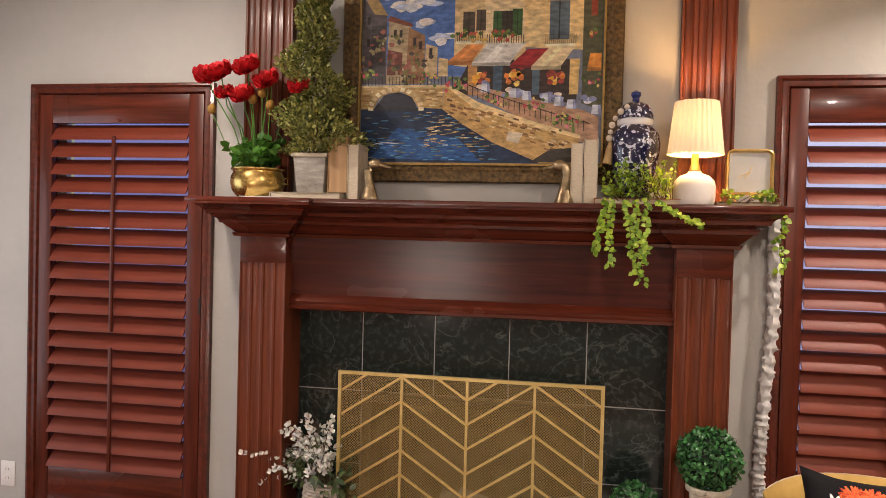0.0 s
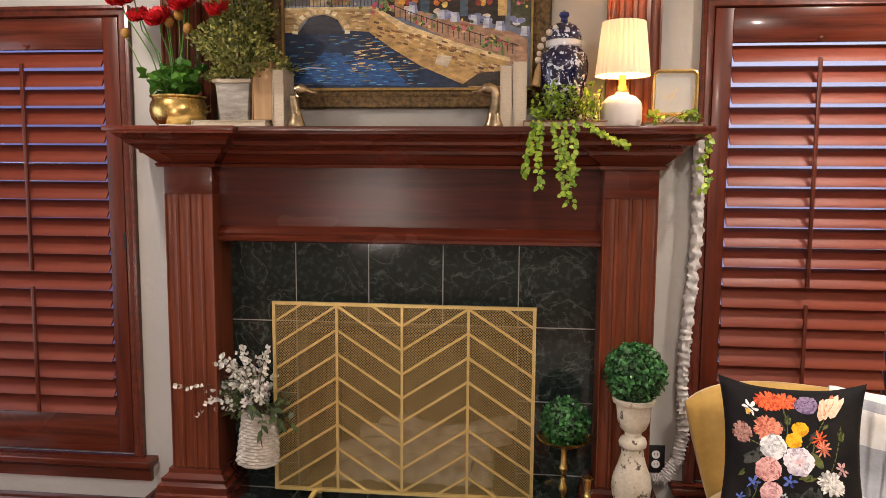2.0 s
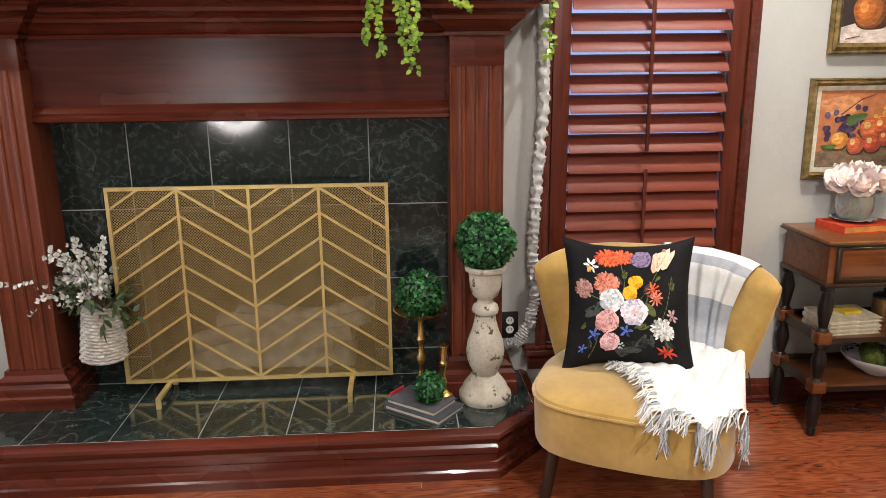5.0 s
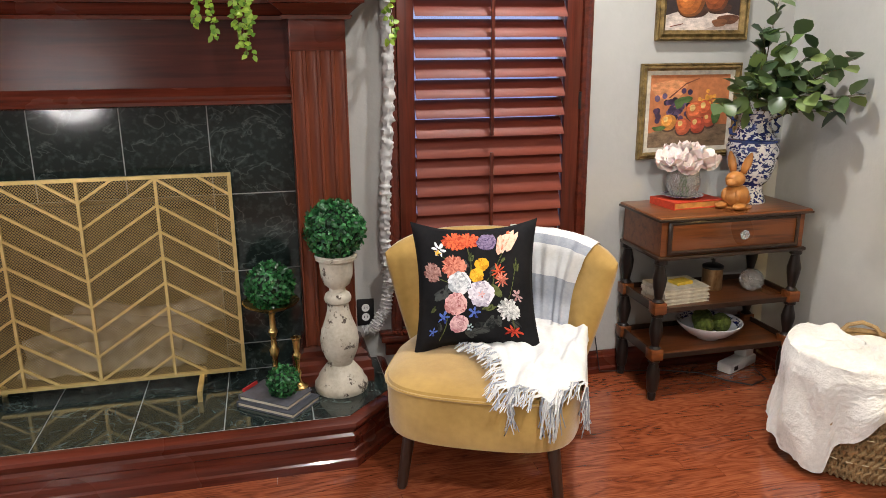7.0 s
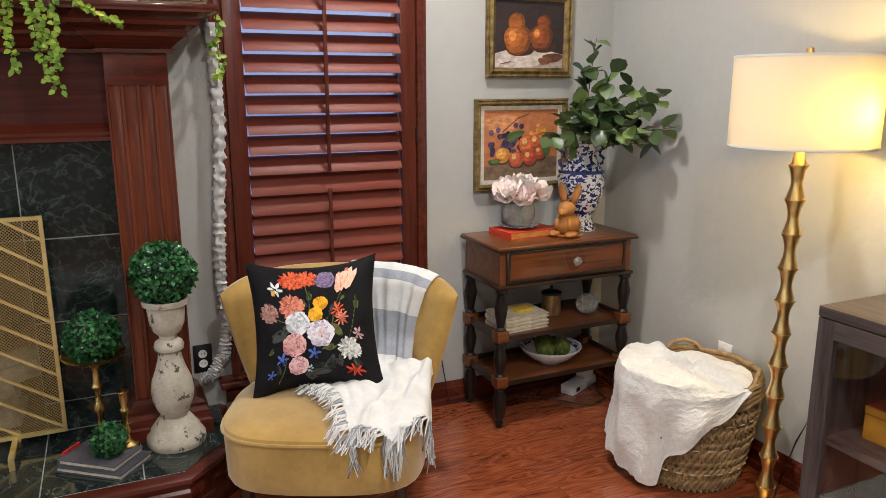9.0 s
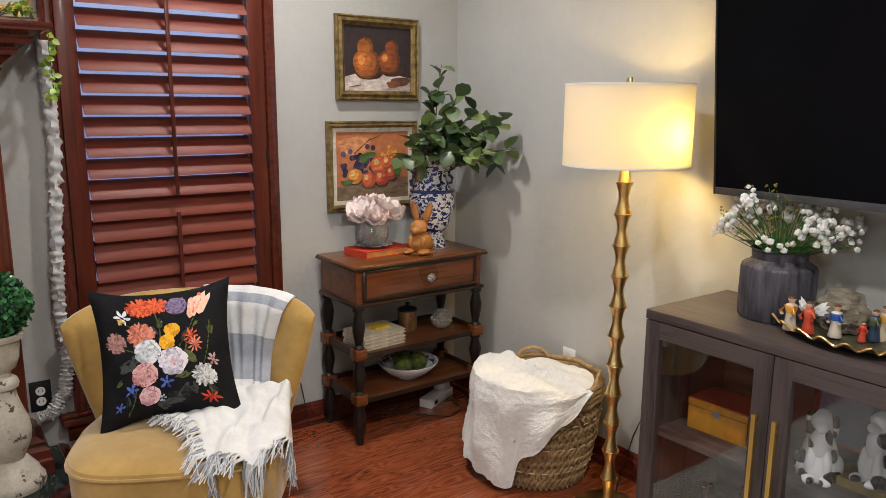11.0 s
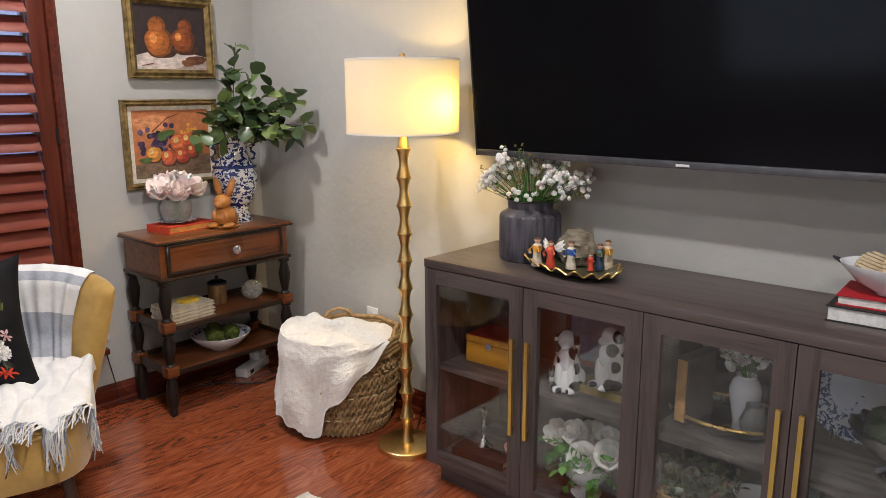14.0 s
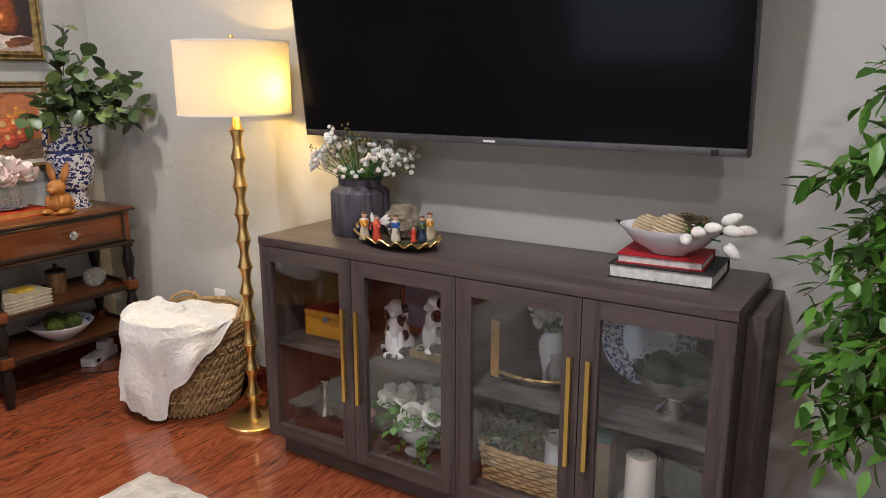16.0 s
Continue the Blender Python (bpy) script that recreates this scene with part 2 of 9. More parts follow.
M_TV.node_tree.nodes["Principled BSDF"].inputs["Specular IOR Level"].default_value = 0.11
M_BEZEL = surface("dark_grey_metal", (0.09, 0.09, 0.1), (0.13, 0.13, 0.14), 30, 0.4, 0.6)
M_STEEL = surface("grey_metal", (0.3, 0.3, 0.33), (0.42, 0.42, 0.45), 30, 0.4, 0.6)
M_WHITE = surface("white_plastic", (0.7, 0.7, 0.68), (0.78, 0.78, 0.76), 10, 0.4)


# ---- building helpers ----
def finish(bm, name, mat, smooth=40, bevel=0.0, segs=2):
    if bevel:
        edges = [e for e in bm.edges if len(e.link_faces) == 2 and e.calc_face_angle(0) > 0.6]
        bmesh.ops.bevel(bm, geom=edges, offset=bevel, segments=segs, profile=0.5, affect="EDGES", clamp_overlap=True)
    me = bpy.data.meshes.new(name)
    bm.to_mesh(me)
    bm.free()
    me.materials.append(mat)
    if smooth:
        me.polygons.foreach_set("use_smooth", [True] * len(me.polygons))
        me.set_sharp_from_angle(angle=radians(smooth))
    return me


def part(name, bm, mat, parent, label="", smooth=40, bevel=0.0, segs=2):
    """Links a bmesh as one mesh under a thing or a part."""
    ob = new(name, finish(bm, name, mat, smooth, bevel, segs))
    ob.parent = parent
    if label:
        tagged(ob, label)
    if name in ("leaves", "pale_leaves", "stems", "leaf_stems", "twigs", "buds", "blossom", "foliage", "printed_spray"):
        tagged(ob, kind="stuff")
    return ob


def share(name, me, parent, m):
    ob = new(name, me)
    ob.parent, ob.matrix_basis = parent, m
    return ob


def thing(name, at, label, category, group="", rz=0.0):
    ob = new(name)
    ob.empty_display_size = 0.05
    ob.matrix_basis = pose(*at, 0, 0, rz)
    return tagged(ob, label, category, group)


def single(name, bm, mat, at, label, category, group="", rz=0.0, smooth=40, bevel=0.0, kind=""):
    ob = new(name, finish(bm, name, mat, smooth, bevel))
    ob.matrix_basis = pose(*at, 0, 0, rz)
    return tagged(ob, label, category, group, kind)


def structure(name, bm, mat, label, category, smooth=40, bevel=0.0):
    return tagged(new(name, finish(bm, name, mat, smooth, bevel)), label, category, "", "structure")


def box(x0, x1, y0, y1, z0, z1, bm=None, m=None):
    bm = bm or bmesh.new()
    c = Matrix.Translation(((x0 + x1) / 2, (y0 + y1) / 2, (z0 + z1) / 2)) @ Matrix.Diagonal((x1 - x0, y1 - y0, z1 - z0, 1))
    bmesh.ops.create_cube(bm, size=1, matrix=(m or Matrix()) @ c)
    return bm


def lathe(profile, segs=32, bm=None, m=None, squash=1.0, caps=True):
    """Turned shape round z from (radius, height) pairs."""
    bm = bm or bmesh.new()
    m = m or Matrix()
    rings = []
    for r, z in profile:
        if r < 1e-5:
            rings.append([bm.verts.new(m @ Vector((0, 0, z)))])
        else:
            rings.append([bm.verts.new(m @ Vector((r * math.cos(2 * math.pi * i / segs), squash * r * math.sin(2 * math.pi * i / segs), z))) for i in range(segs)])
    for a, b in zip(rings, rings[1:]):
        for i in range(segs):
            j = (i + 1) % segs
            if len(a) == 1 and len(b) > 1:
                bm.faces.new((a[0], b[j], b[i]))
            elif len(b) == 1 and len(a) > 1:
                bm.faces.new((a[i], a[j], b[0]))
            elif len(a) > 1:
                bm.faces.new((a[i], a[j], b[j], b[i]))
    for ring, flip in ((rings[0], True), (rings[-1], False)):
        if len(ring) > 1 and caps:
            bm.faces.new(ring[::-1] if flip else ring)
    return bm


def extrude(poly, depth, m=None, bm=None):
    """A flat outline in local x, y, given a thickness along z."""
    bm = bm or bmesh.new()
    m = m or Matrix()
    lo = [bm.verts.new(m @ Vector((x, y, 0))) for x, y in poly]
    hi = [bm.verts.new(m @ Vector((x, y, depth))) for x, y in poly]
    n = len(poly)
    bm.faces.new(lo[::-1]), bm.faces.new(hi)
    for i in range(n):
        j = (i + 1) % n
        bm.faces.new((lo[i], lo[j], hi[j], hi[i]))
    bmesh.ops.recalc_face_normals(bm, faces=bm.faces[:])
    return bm


def moulding(profile, corners, closed=False, bm=None):
    """Sweeps a profile of (out, up) along a plan of corners with mitres; out points to the right of the way."""
    bm = bm or bmesh.new()
    pts = [Vector((x, y)) for x, y in corners]
    n = len(pts)
    rows = []
    for i, p in enumerate(pts):
        a = (p - pts[i - 1]).normalized() if (i > 0 or closed) else None
        b = (pts[(i + 1) % n] - p).normalized() if (i < n - 1 or closed) else None
        a, b = a or b, b or a
        na, nb = Vector((a.y, -a.x)), Vector((b.y, -b.x))
        mit = (na + nb).normalized()
        k = 1 / max(0.3, mit.dot(na))
        rows.append([bm.verts.new((p.x + mit.x * k * o, p.y + mit.y * k * o, z)) for o, z in profile])
    pairs = list(zip(rows, rows[1:])) + ([(rows[-1], rows[0])] if closed else [])
    for a, b in pairs:
        for i in range(len(profile) - 1):
            bm.faces.new((a[i], b[i], b[i + 1], a[i + 1]))
    if not closed:
        bm.faces.new(rows[0]), bm.faces.new(rows[-1][::-1])
    bmesh.ops.recalc_face_normals(bm, faces=bm.faces[:])
    return bm


def tube(points, radius, segs=8, bm=None, taper=None):
    """A round rod along points."""
    bm = bm or bmesh.new()
    pts = [Vector(p) for p in points]
    rings = []
    for i, p in enumerate(pts):
        d = (pts[min(i + 1, len(pts) - 1)] - pts[max(i - 1, 0)]).normalized()
        side = d.cross(Vector((0, 0, 1)) if abs(d.z) < 0.95 else Vector((1, 0, 0))).normalized()
        up = side.cross(d)
        r = radius if taper is None else radius + (taper - radius) * i / (len(pts) - 1)
        rings.append([bm.verts.new(p + r * (math.cos(2 * math.pi * k / segs) * side + math.sin(2 * math.pi * k / segs) * up)) for k in range(segs)])
    for a, b in zip(rings, rings[1:]):
        for k in range(segs):
            bm.faces.new((a[k], a[(k + 1) % segs], b[(k + 1) % segs], b[k]))
    bm.faces.new(rings[0][::-1]), bm.faces.new(rings[-1])
    return bm


def grid(nu, nv, f, bm=None, wrap=False):
    """A sheet of quads from f(u, v), u and v from 0 to 1."""
    bm = bm or bmesh.new()
    vs = [[bm.verts.new(f(i / nu, j / nv)) for j in range(nv + 1)] for i in range(nu + (0 if wrap else 1))]
    for i in range(nu):
        for j in range(nv):
            a, b = vs[i], vs[(i + 1) % len(vs)]
            bm.faces.new((a[j], b[j], b[j + 1], a[j + 1]))
    return bm


def ball(r, at=(0, 0, 0), bm=None, rough=0.0, sub=3, squash=(1, 1, 1), freq=6.0):
    bm = bm or bmesh.new()
    made = bmesh.ops.create_icosphere(bm, subdivisions=sub, radius=1)["verts"]
    for v in made:
        k = r * (1 + rough * noise.noise(v.co * freq + Vector(at) * 9))
        v.co = Vector(at) + Vector([a * k * s for a, s in zip(v.co, squash)])
    return bm


def leaf(bm, at, way, up, length, width, bend=0.15, fold=0.12):
    """One leaf: a pointed, folded blade of six faces."""
    d = Vector(way).normalized()
    s = d.cross(Vector(up))
    if s.length < 1e-3:
        s = d.cross(Vector((1, 0.3, 0)))
    s.normalize()
    n = s.cross(d)
    p = Vector(at)
    mid = [bm.verts.new(p + d * length * t - n * bend * length * t * t) for t in (0, 0.35, 0.7, 1.0)]
    rows = []
    for sg in (-1, 1):
        rows.append([bm.verts.new(p + d * length * t + sg * s * width * w - n * bend * length * t * t + n * fold * width) for t, w in ((0.3, 0.5), (0.68, 0.4))])
    for sg, row in zip((-1, 1), rows):
        fs = [(mid[0], mid[1], row[0]), (mid[1], mid[2], row[1], row[0]), (mid[2], mid[3], row[1])]
        for f in fs:
            bm.faces.new(f if sg < 0 else f[::-1])
    return bm


def round_leaf(bm, at, way, up, length, width, bend=0.15, fold=0.12):
    """A broad, rounded leaf with a short tip, folded along its rib."""
    d = Vector(way).normalized()
    s = d.cross(Vector(up))
    if s.length < 1e-3:
        s = d.cross(Vector((1, 0.3, 0)))
    s.normalize()
    n = s.cross(d)
    p = Vector(at)
    mid = [bm.verts.new(p + d * length * t - n * bend * length * t * t) for t in (0.1, 0.25, 0.5, 0.78, 1.0)]
    stalk = bm.verts.new(p)
    for sg in (-1, 1):
        row = [bm.verts.new(p + d * length * t + sg * s * width * w - n * bend * length * t * t + n * fold * width * w * 2) for t, w in ((0.22, 0.36), (0.48, 0.52), (0.78, 0.36))]
        fs = [(stalk, mid[0], row[0]), (mid[0], mid[1], row[0]), (mid[1], mid[2], row[1], row[0]), (mid[2], mid[3], row[2], row[1]), (mid[3], mid[4], row[2])]
        for f in fs:
            bm.faces.new(f if sg < 0 else f[::-1])
    return bm


def rnd(a, b):
    return random.uniform(a, b)


def rdir():
    v = Vector((random.gauss(0, 1), random.gauss(0, 1), random.gauss(0, 1)))
    return v.normalized()


# ---- the room ----
# the last two are unseen fill lights, added to brighten the cabinet
DOWNLIGHTS = [(-1.45, 2.2), (1.72, 2.52), (1.2, 0.5), (-1.45, -1.0), (0.5, -1.1)]
WINS = [(-2.17, -1.345), (0.985, 1.775)]
WZ0, WZ1 = 0.30, 2.165

xs = [LEFT - 0.15, WINS[0][0], WINS[0][1], WINS[1][0], WINS[1][1], RIGHT + 0.15]
FBX0, FBX1, FBZ = -0.631, 0.284, 0.912
wall_n = bmesh.new()
box(xs[0], xs[1], BACK, BACK + 0.15, 0, CEIL, wall_n)
box(xs[2], FBX0, BACK, BACK + 0.15, 0, CEIL, wall_n)
box(FBX0, FBX1, BACK, BACK + 0.15, FBZ, CEIL, wall_n)
box(FBX1, xs[3], BACK, BACK + 0.15, 0, CEIL, wall_n)
box(xs[4], xs[5], BACK, BACK + 0.15, 0, CEIL, wall_n)
for a, b in WINS:
    box(a, b, BACK, BACK + 0.15, 0, WZ0, wall_n)
    box(a, b, BACK, BACK + 0.15, WZ1, CEIL, wall_n)
structure("wall_north", wall_n, M_WALL, "pale greige painted wall with a light hand texture", "wall", 0)
structure("wall_east", box(RIGHT, RIGHT + 0.15, FRONT - 0.15, BACK, 0, CEIL), M_WALL, "pale greige painted wall with a light hand texture", "wall", 0)
WW = (1.3, 2.9, 0.4, 2.05)
west = bmesh.new()
box(LEFT - 0.15, LEFT, FRONT - 0.15, WW[0], 0, CEIL, west)
box(LEFT - 0.15, LEFT, WW[1], BACK, 0, CEIL, west)
box(LEFT - 0.15, LEFT, WW[0], WW[1], 0, WW[2], west)
box(LEFT - 0.15, LEFT, WW[0], WW[1], WW[3], CEIL, west)
structure("wall_west", west, M_WALL, "pale greige painted wall with one window", "wall", 0)
ww = tagged(new("window_3"), "plain daylit window with a white frame", "window", "", "structure")
part("window_frame", moulding([(0, 0), (0.05, 0), (0.05, 0.05), (0, 0.05)], [(0, 0), (1.6, 0), (1.6, 1.65), (0, 1.65)], True), M_WHITE, ww).matrix_basis = pose(LEFT, WW[1], WW[2], 90, 0, -90)
structure("wall_south", box(LEFT, RIGHT, FRONT - 0.15, FRONT, 0, CEIL), M_WALL, "pale greige painted wall", "wall", 0)
structure("ceiling", box(LEFT - 0.15, RIGHT + 0.15, FRONT - 0.15, BACK + 0.15, CEIL, CEIL + 0.1), M_CEIL, "white painted ceiling", "ceiling", 0)
floor = structure("floor", box(LEFT - 0.15, RIGHT + 0.15, FRONT - 0.15, BACK + 0.15, -0.12, -0.012), M_GROUT, "glossy reddish oak plank floor", "floor", 0)
structure("ground", box(-30, 30, -30, 30, -0.5, -0.4), M_GROUT, "dark ground outside the house", "ground", 0)

def outdoors(name, low, high):
    """A glowing distance: dusky below, paler towards the sky."""
    m, nodes, links, b = nodes_of(name)
    sep, mr = nodes.new("ShaderNodeSeparateXYZ"), nodes.new("ShaderNodeMapRange")
    links.new(coords(nodes, links), sep.inputs[0]), links.new(sep.outputs["Z"], mr.inputs[0])
    mr.inputs["From Min"].default_value, mr.inputs["From Max"].default_value = 1.3, 3.2
    r = ramp(nodes, [(0.0, low), (1.0, high)])
    links.new(mr.outputs[0], r.inputs[0]), links.new(r.outputs[0], b.inputs["Emission Color"])
    b.inputs["Base Color"].default_value, b.inputs["Emission Strength"].default_value = (0, 0, 0, 1), 1.0
    return m


M_DAY = [outdoors("dusk_outside", (0.1, 0.11, 0.3), (0.3, 0.34, 0.8)), outdoors("day_outside", (0.3, 0.35, 0.68), (1.0, 1.12, 1.5))]
for (a, b), mday in zip(WINS, M_DAY):
    structure("backdrop", box(a - 0.5, b + 0.5, BACK + 0.9, BACK + 0.92, 0.2, 3.4), mday, "pale blue evening daylight outside", "backdrop", 0)
structure("backdrop", box(LEFT - 0.9, LEFT - 0.88, WW[0] - 0.8, WW[1] + 0.8, 0.0, 2.6), glow("day_outside_west", (0.72, 0.85, 1.0), 0.9), "bright daylight outside", "backdrop", 0)
area_lamp("west_window_light", (LEFT - 0.02, (WW[0] + WW[1]) / 2, (WW[2] + WW[3]) / 2), (0, (WW[0] + WW[1]) / 2, 1.0), 1.5, 1.6, 8, (0.66, 0.82, 1.0))
# a ring lamp on a stand, mirrored in the polished frieze and the marble
ringl = thing("ring_light", (-0.86, 0.1, 0), "white ring light on a thin black stand, switched on", "ring light")
part("ring", tube([(0.215 * math.cos(t), 0, 1.2 + 0.215 * math.sin(t)) for t in [2 * math.pi * k / 48 for k in range(49)]], 0.021, 10), glow("ring_glow", (1.0, 0.94, 0.9), 46.0), ringl, "glowing white ring")
part("pole", tube([(0, -0.03, 0.35), (0, -0.03, 0.99)], 0.011, 10), surface("black_steel", (0.012, 0.012, 0.013), (0.02, 0.02, 0.021), 20, 0.4), ringl)
for k in range(3):
    part("leg", tube([(0, -0.03, 0.36), (0.33 * math.cos(2.1 * k + 0.5), -0.03 + 0.33 * math.sin(2.1 * k + 0.5), 0.012)], 0.009, 8), bpy.data.materials["black_steel"], ringl)

# recessed ceiling lights, out of view; the last two are added fill
M_LED = glow("led_disc", (1.0, 0.86, 0.68), 8.0)
dl = thing("ceiling_light", (*DOWNLIGHTS[0], CEIL), "round recessed white ceiling light out of view, switched on", "light", "recessed ceiling lights")
part("trim_ring", lathe([(0.062, -0.001), (0.09, -0.001), (0.088, -0.008), (0.064, -0.012)], 32, caps=False), M_WHITE, dl)
part("diffuser", lathe([(0, -0.004), (0.06, -0.004)], 24), M_LED, dl, "glowing warm diffuser")
for x, y in DOWNLIGHTS[1:]:
    copy_thing(dl, pose(x, y, CEIL))
LIGHTW = [20, 23, 43, 27, 30]
for (x, y), w in zip(DOWNLIGHTS, LIGHTW):
    lamp = area_lamp("downlight", (x, y, CEIL - 0.015), (x, y, 0), 0.11, 0.11, w, WHITE)
    lamp.data.shape, lamp.data.spread = "DISK", radians(140 if x > 1.5 else 180)


# baseboards: stepped cherry trim
BASEP = [(0, 0), (0.032, 0), (0.032, 0.022), (0.02, 0.03), (0.02, 0.072), (0.013, 0.08), (0.013, 0.092), (0.005, 0.102), (0, 0.102)]
structure("baseboard", moulding(BASEP, [(RIGHT, -0.5), (RIGHT, FRONT)]), M_CHERRY_X, "stepped cherry baseboard", "baseboard")
structure("baseboard", moulding(BASEP, [(0.9, BACK), (RIGHT, BACK), (RIGHT, -0.5)]), M_CHERRY_X, "stepped dark cherry baseboard with a moulded top", "baseboard")
structure("baseboard", moulding(BASEP, [(LEFT, FRONT), (LEFT, BACK), (-1.24, BACK)]), M_CHERRY_X, "stepped dark cherry baseboard with a moulded top", "baseboard")


# ---- shuttered windows ----
def shutter_window(name, a, b, la, lb, tilt, label):
    """Cherry casing, one shutter panel of tilted louvres, a sill, a sash behind."""
    w = tagged(new(name), label, "window", "", "structure")
    y = BACK
    # three mitred casing sides
    ring = moulding([(0, 0), (0.0, 0.026), (0.012, 0.031), (0.02, 0.022), (0.034, 0.024), (0.04, 0.028), (0.048, 0.012), (0.048, 0)],
                    [(a - 0.031, WZ0), (a - 0.031, WZ1 + 0.032), (b + 0.031, WZ1 + 0.032), (b + 0.031, WZ0)])
    ob = part("casing", ring, M_CHERRY_Z, w)
    ob.matrix_basis = Matrix(((1, 0, 0, 0), (0, 0, -1, y), (0, 1, 0, 0), (0, 0, 0, 1)))
    # jamb lining
    jamb = bmesh.new()
    for x0, x1 in ((a, a + 0.012), (b - 0.012, b)):
        box(x0, x1, y - 0.005, y + 0.15, WZ0, WZ1, jamb)
    box(a + 0.012, b - 0.012, y - 0.005, y + 0.15, WZ1 - 0.012, WZ1, jamb)
    part("jamb", jamb, M_CHERRY_Z, w)
    # panel
    px0, px1, pz0, pz1 = a + 0.016, b - 0.016, WZ0 + 0.012, WZ1 - 0.016
    for n, (x0, x1) in enumerate(((px0, la), (lb, px1))):
        part("stile", box(x0, x1, y - 0.022, y + 0.008, pz0, pz1), M_CHERRY_Z, w, "", 40, 0.002)
    part("rail", box(la + 0.001, lb - 0.001, y - 0.021, y + 0.007, pz1 - 0.125, pz1), M_CHERRY_X, w, "", 40, 0.002)
    part("rail", box(la + 0.001, lb - 0.001, y - 0.021, y + 0.007, pz0, pz0 + 0.165), M_CHERRY_X, w, "", 40, 0.002)
    ln = lb - la - 0.008
    # louvre section: flat ellipse
    sec = [(0.0455 * math.cos(t), 0.0055 * math.sin(t)) for t in [2 * math.pi * k / 10 for k in range(10)]]
    me = finish(extrude(sec, ln, Matrix.Translation((-ln / 2, 0, 0)) @ Matrix(((0, 0, 1, 0), (1, 0, 0, 0), (0, 1, 0, 0), (0, 0, 0, 1)))), "slat", M_SLAT, 40)
    pitch = 0.0772
    z = pz1 - 0.125 - 0.04
    top_zs, low_zs = [], []
    while z > pz0 + 0.15:
        upper = z > 1.07
        (top_zs if upper else low_zs).append(z)
        share("slat", me, w, pose((la + lb) / 2, y - 0.007, z, tilt[0] if upper else tilt[1]))
        z -= pitch
    cx = (la + lb) / 2 - 0.006
    for zs, tl in ((top_zs, tilt[0]), (low_zs, tilt[1])):
        bar = box(cx - 0.0075, cx + 0.0075, y - 0.058, y - 0.046, zs[-1] - 0.03, zs[0] - 0.02)
        part("tilt_bar", bar, M_CHERRY_Z, w, "", 40, 0.003)
    part("hinge", box(px1 - 0.004, px1 + 0.006, y - 0.03, y - 0.02, 1.2, 1.27), M_BLACK, w, "black hinge")
    part("knob", lathe([(0, 0), (0.006, 0.002), (0.009, 0.012), (0, 0.016)], 12, None, pose((la + lb) / 2, y - 0.02, pz1 - 0.115, 90)), M_CHERRY_X, w)
    # sash and pane
    sash = bmesh.new()
    for x0, x1, z0, z1 in ((a + 0.012, a + 0.06, WZ0, WZ1), (b - 0.06, b - 0.012, WZ0, WZ1), (a + 0.06, b - 0.06, WZ0, WZ0 + 0.05),
                           (a + 0.06, b - 0.06, WZ1 - 0.05, WZ1), (a + 0.06, b - 0.06, 1.2, 1.24)):
        box(x0, x1, y + 0.1, y + 0.13, z0, z1, sash)
    part("window_frame", sash, M_WHITE, w)
    pane = part("pane", box(a + 0.06, b - 0.06, y + 0.113, y + 0.117, WZ0 + 0.05, WZ1 - 0.05), M_PANE, w)
    pane.visible_shadow = False
    # sill with an apron below
    part("window_sill", box(a - 0.085, b + 0.085, y - 0.085, y + 0.15, WZ0 - 0.03, WZ0 - 0.002), M_CHERRY_X, w, "", 40, 0.006, 3)
    part("apron", moulding([(0, 0), (0.022, 0), (0.022, 0.045), (0.036, 0.06), (0.05, 0.078), (0, 0.078)], [(a - 0.06, y), (b + 0.06, y)]), M_CHERRY_X, w).location.z = WZ0 - 0.11
    return w


shutter_window("window_1", *WINS[0], -2.093, -1.428, (52, 46), "cherry plantation shutters, louvres half open, in a moulded casing")
shutter_window("window_2", *WINS[1], 1.067, 1.694, (49, 60), "cherry plantation shutters, louvres half open, in a moulded casing")

# ---- fireplace ----
HZ = 0.186
fp = thing("fireplace", (0, 0, 0), "cherry fireplace surround with fluted pilasters and a deep stepped mantel", "fireplace")
SH_Z = 1.697
PIL = [(-1.10, -0.905), (0.59, 0.787)]


def pilaster(x0, x1):
    w = x1 - x0
    body = bmesh.new()
    yf, yb = 3.01, BACK - 0.001
    # fluted front: plan outline with four grooves
    n, g = 4, 0.020
    step = w / n
    poly = [(x0, yb)]
    poly.append((x0, yf))
    for i in range(n):
        c = x0 + step * (i + 0.5)
        poly += [(c - g, yf)] + [(c - g * math.cos(t), yf + 0.011 * math.sin(t)) for t in (0.6, 1.2, 1.94, 2.54)] + [(c + g, yf)]
    poly += [(x1, yf), (x1, yb)]
    part("fluted_shaft", extrude(poly, 1.44 - 0.33, Matrix.Translation((0, 0, 0.33))), M_FLUTE, fp, "worn reddish fluted shaft", 30)
    part("block", box(x0, x1, yf, yb, 1.44, 1.60), M_CHERRY_X, fp, "", 40, 0.002)
    prof = [(-0.05, 0), (0.055, 0), (0.055, 0.048), (0.048, 0.055), (0.048, 0.085), (0.034, 0.098), (0.036, 0.112), (0.014, 0.128), (0.012, 0.146), (-0.05, 0.146)]
    pl = part("plinth", moulding(prof, [(x0, BACK - 0.004), (x0, yf), (x1, yf), (x1, BACK - 0.004)]), M_CHERRY_X, fp)
    pl.location.z = HZ
    return pl


for a, b in PIL:
    pilaster(a, b)

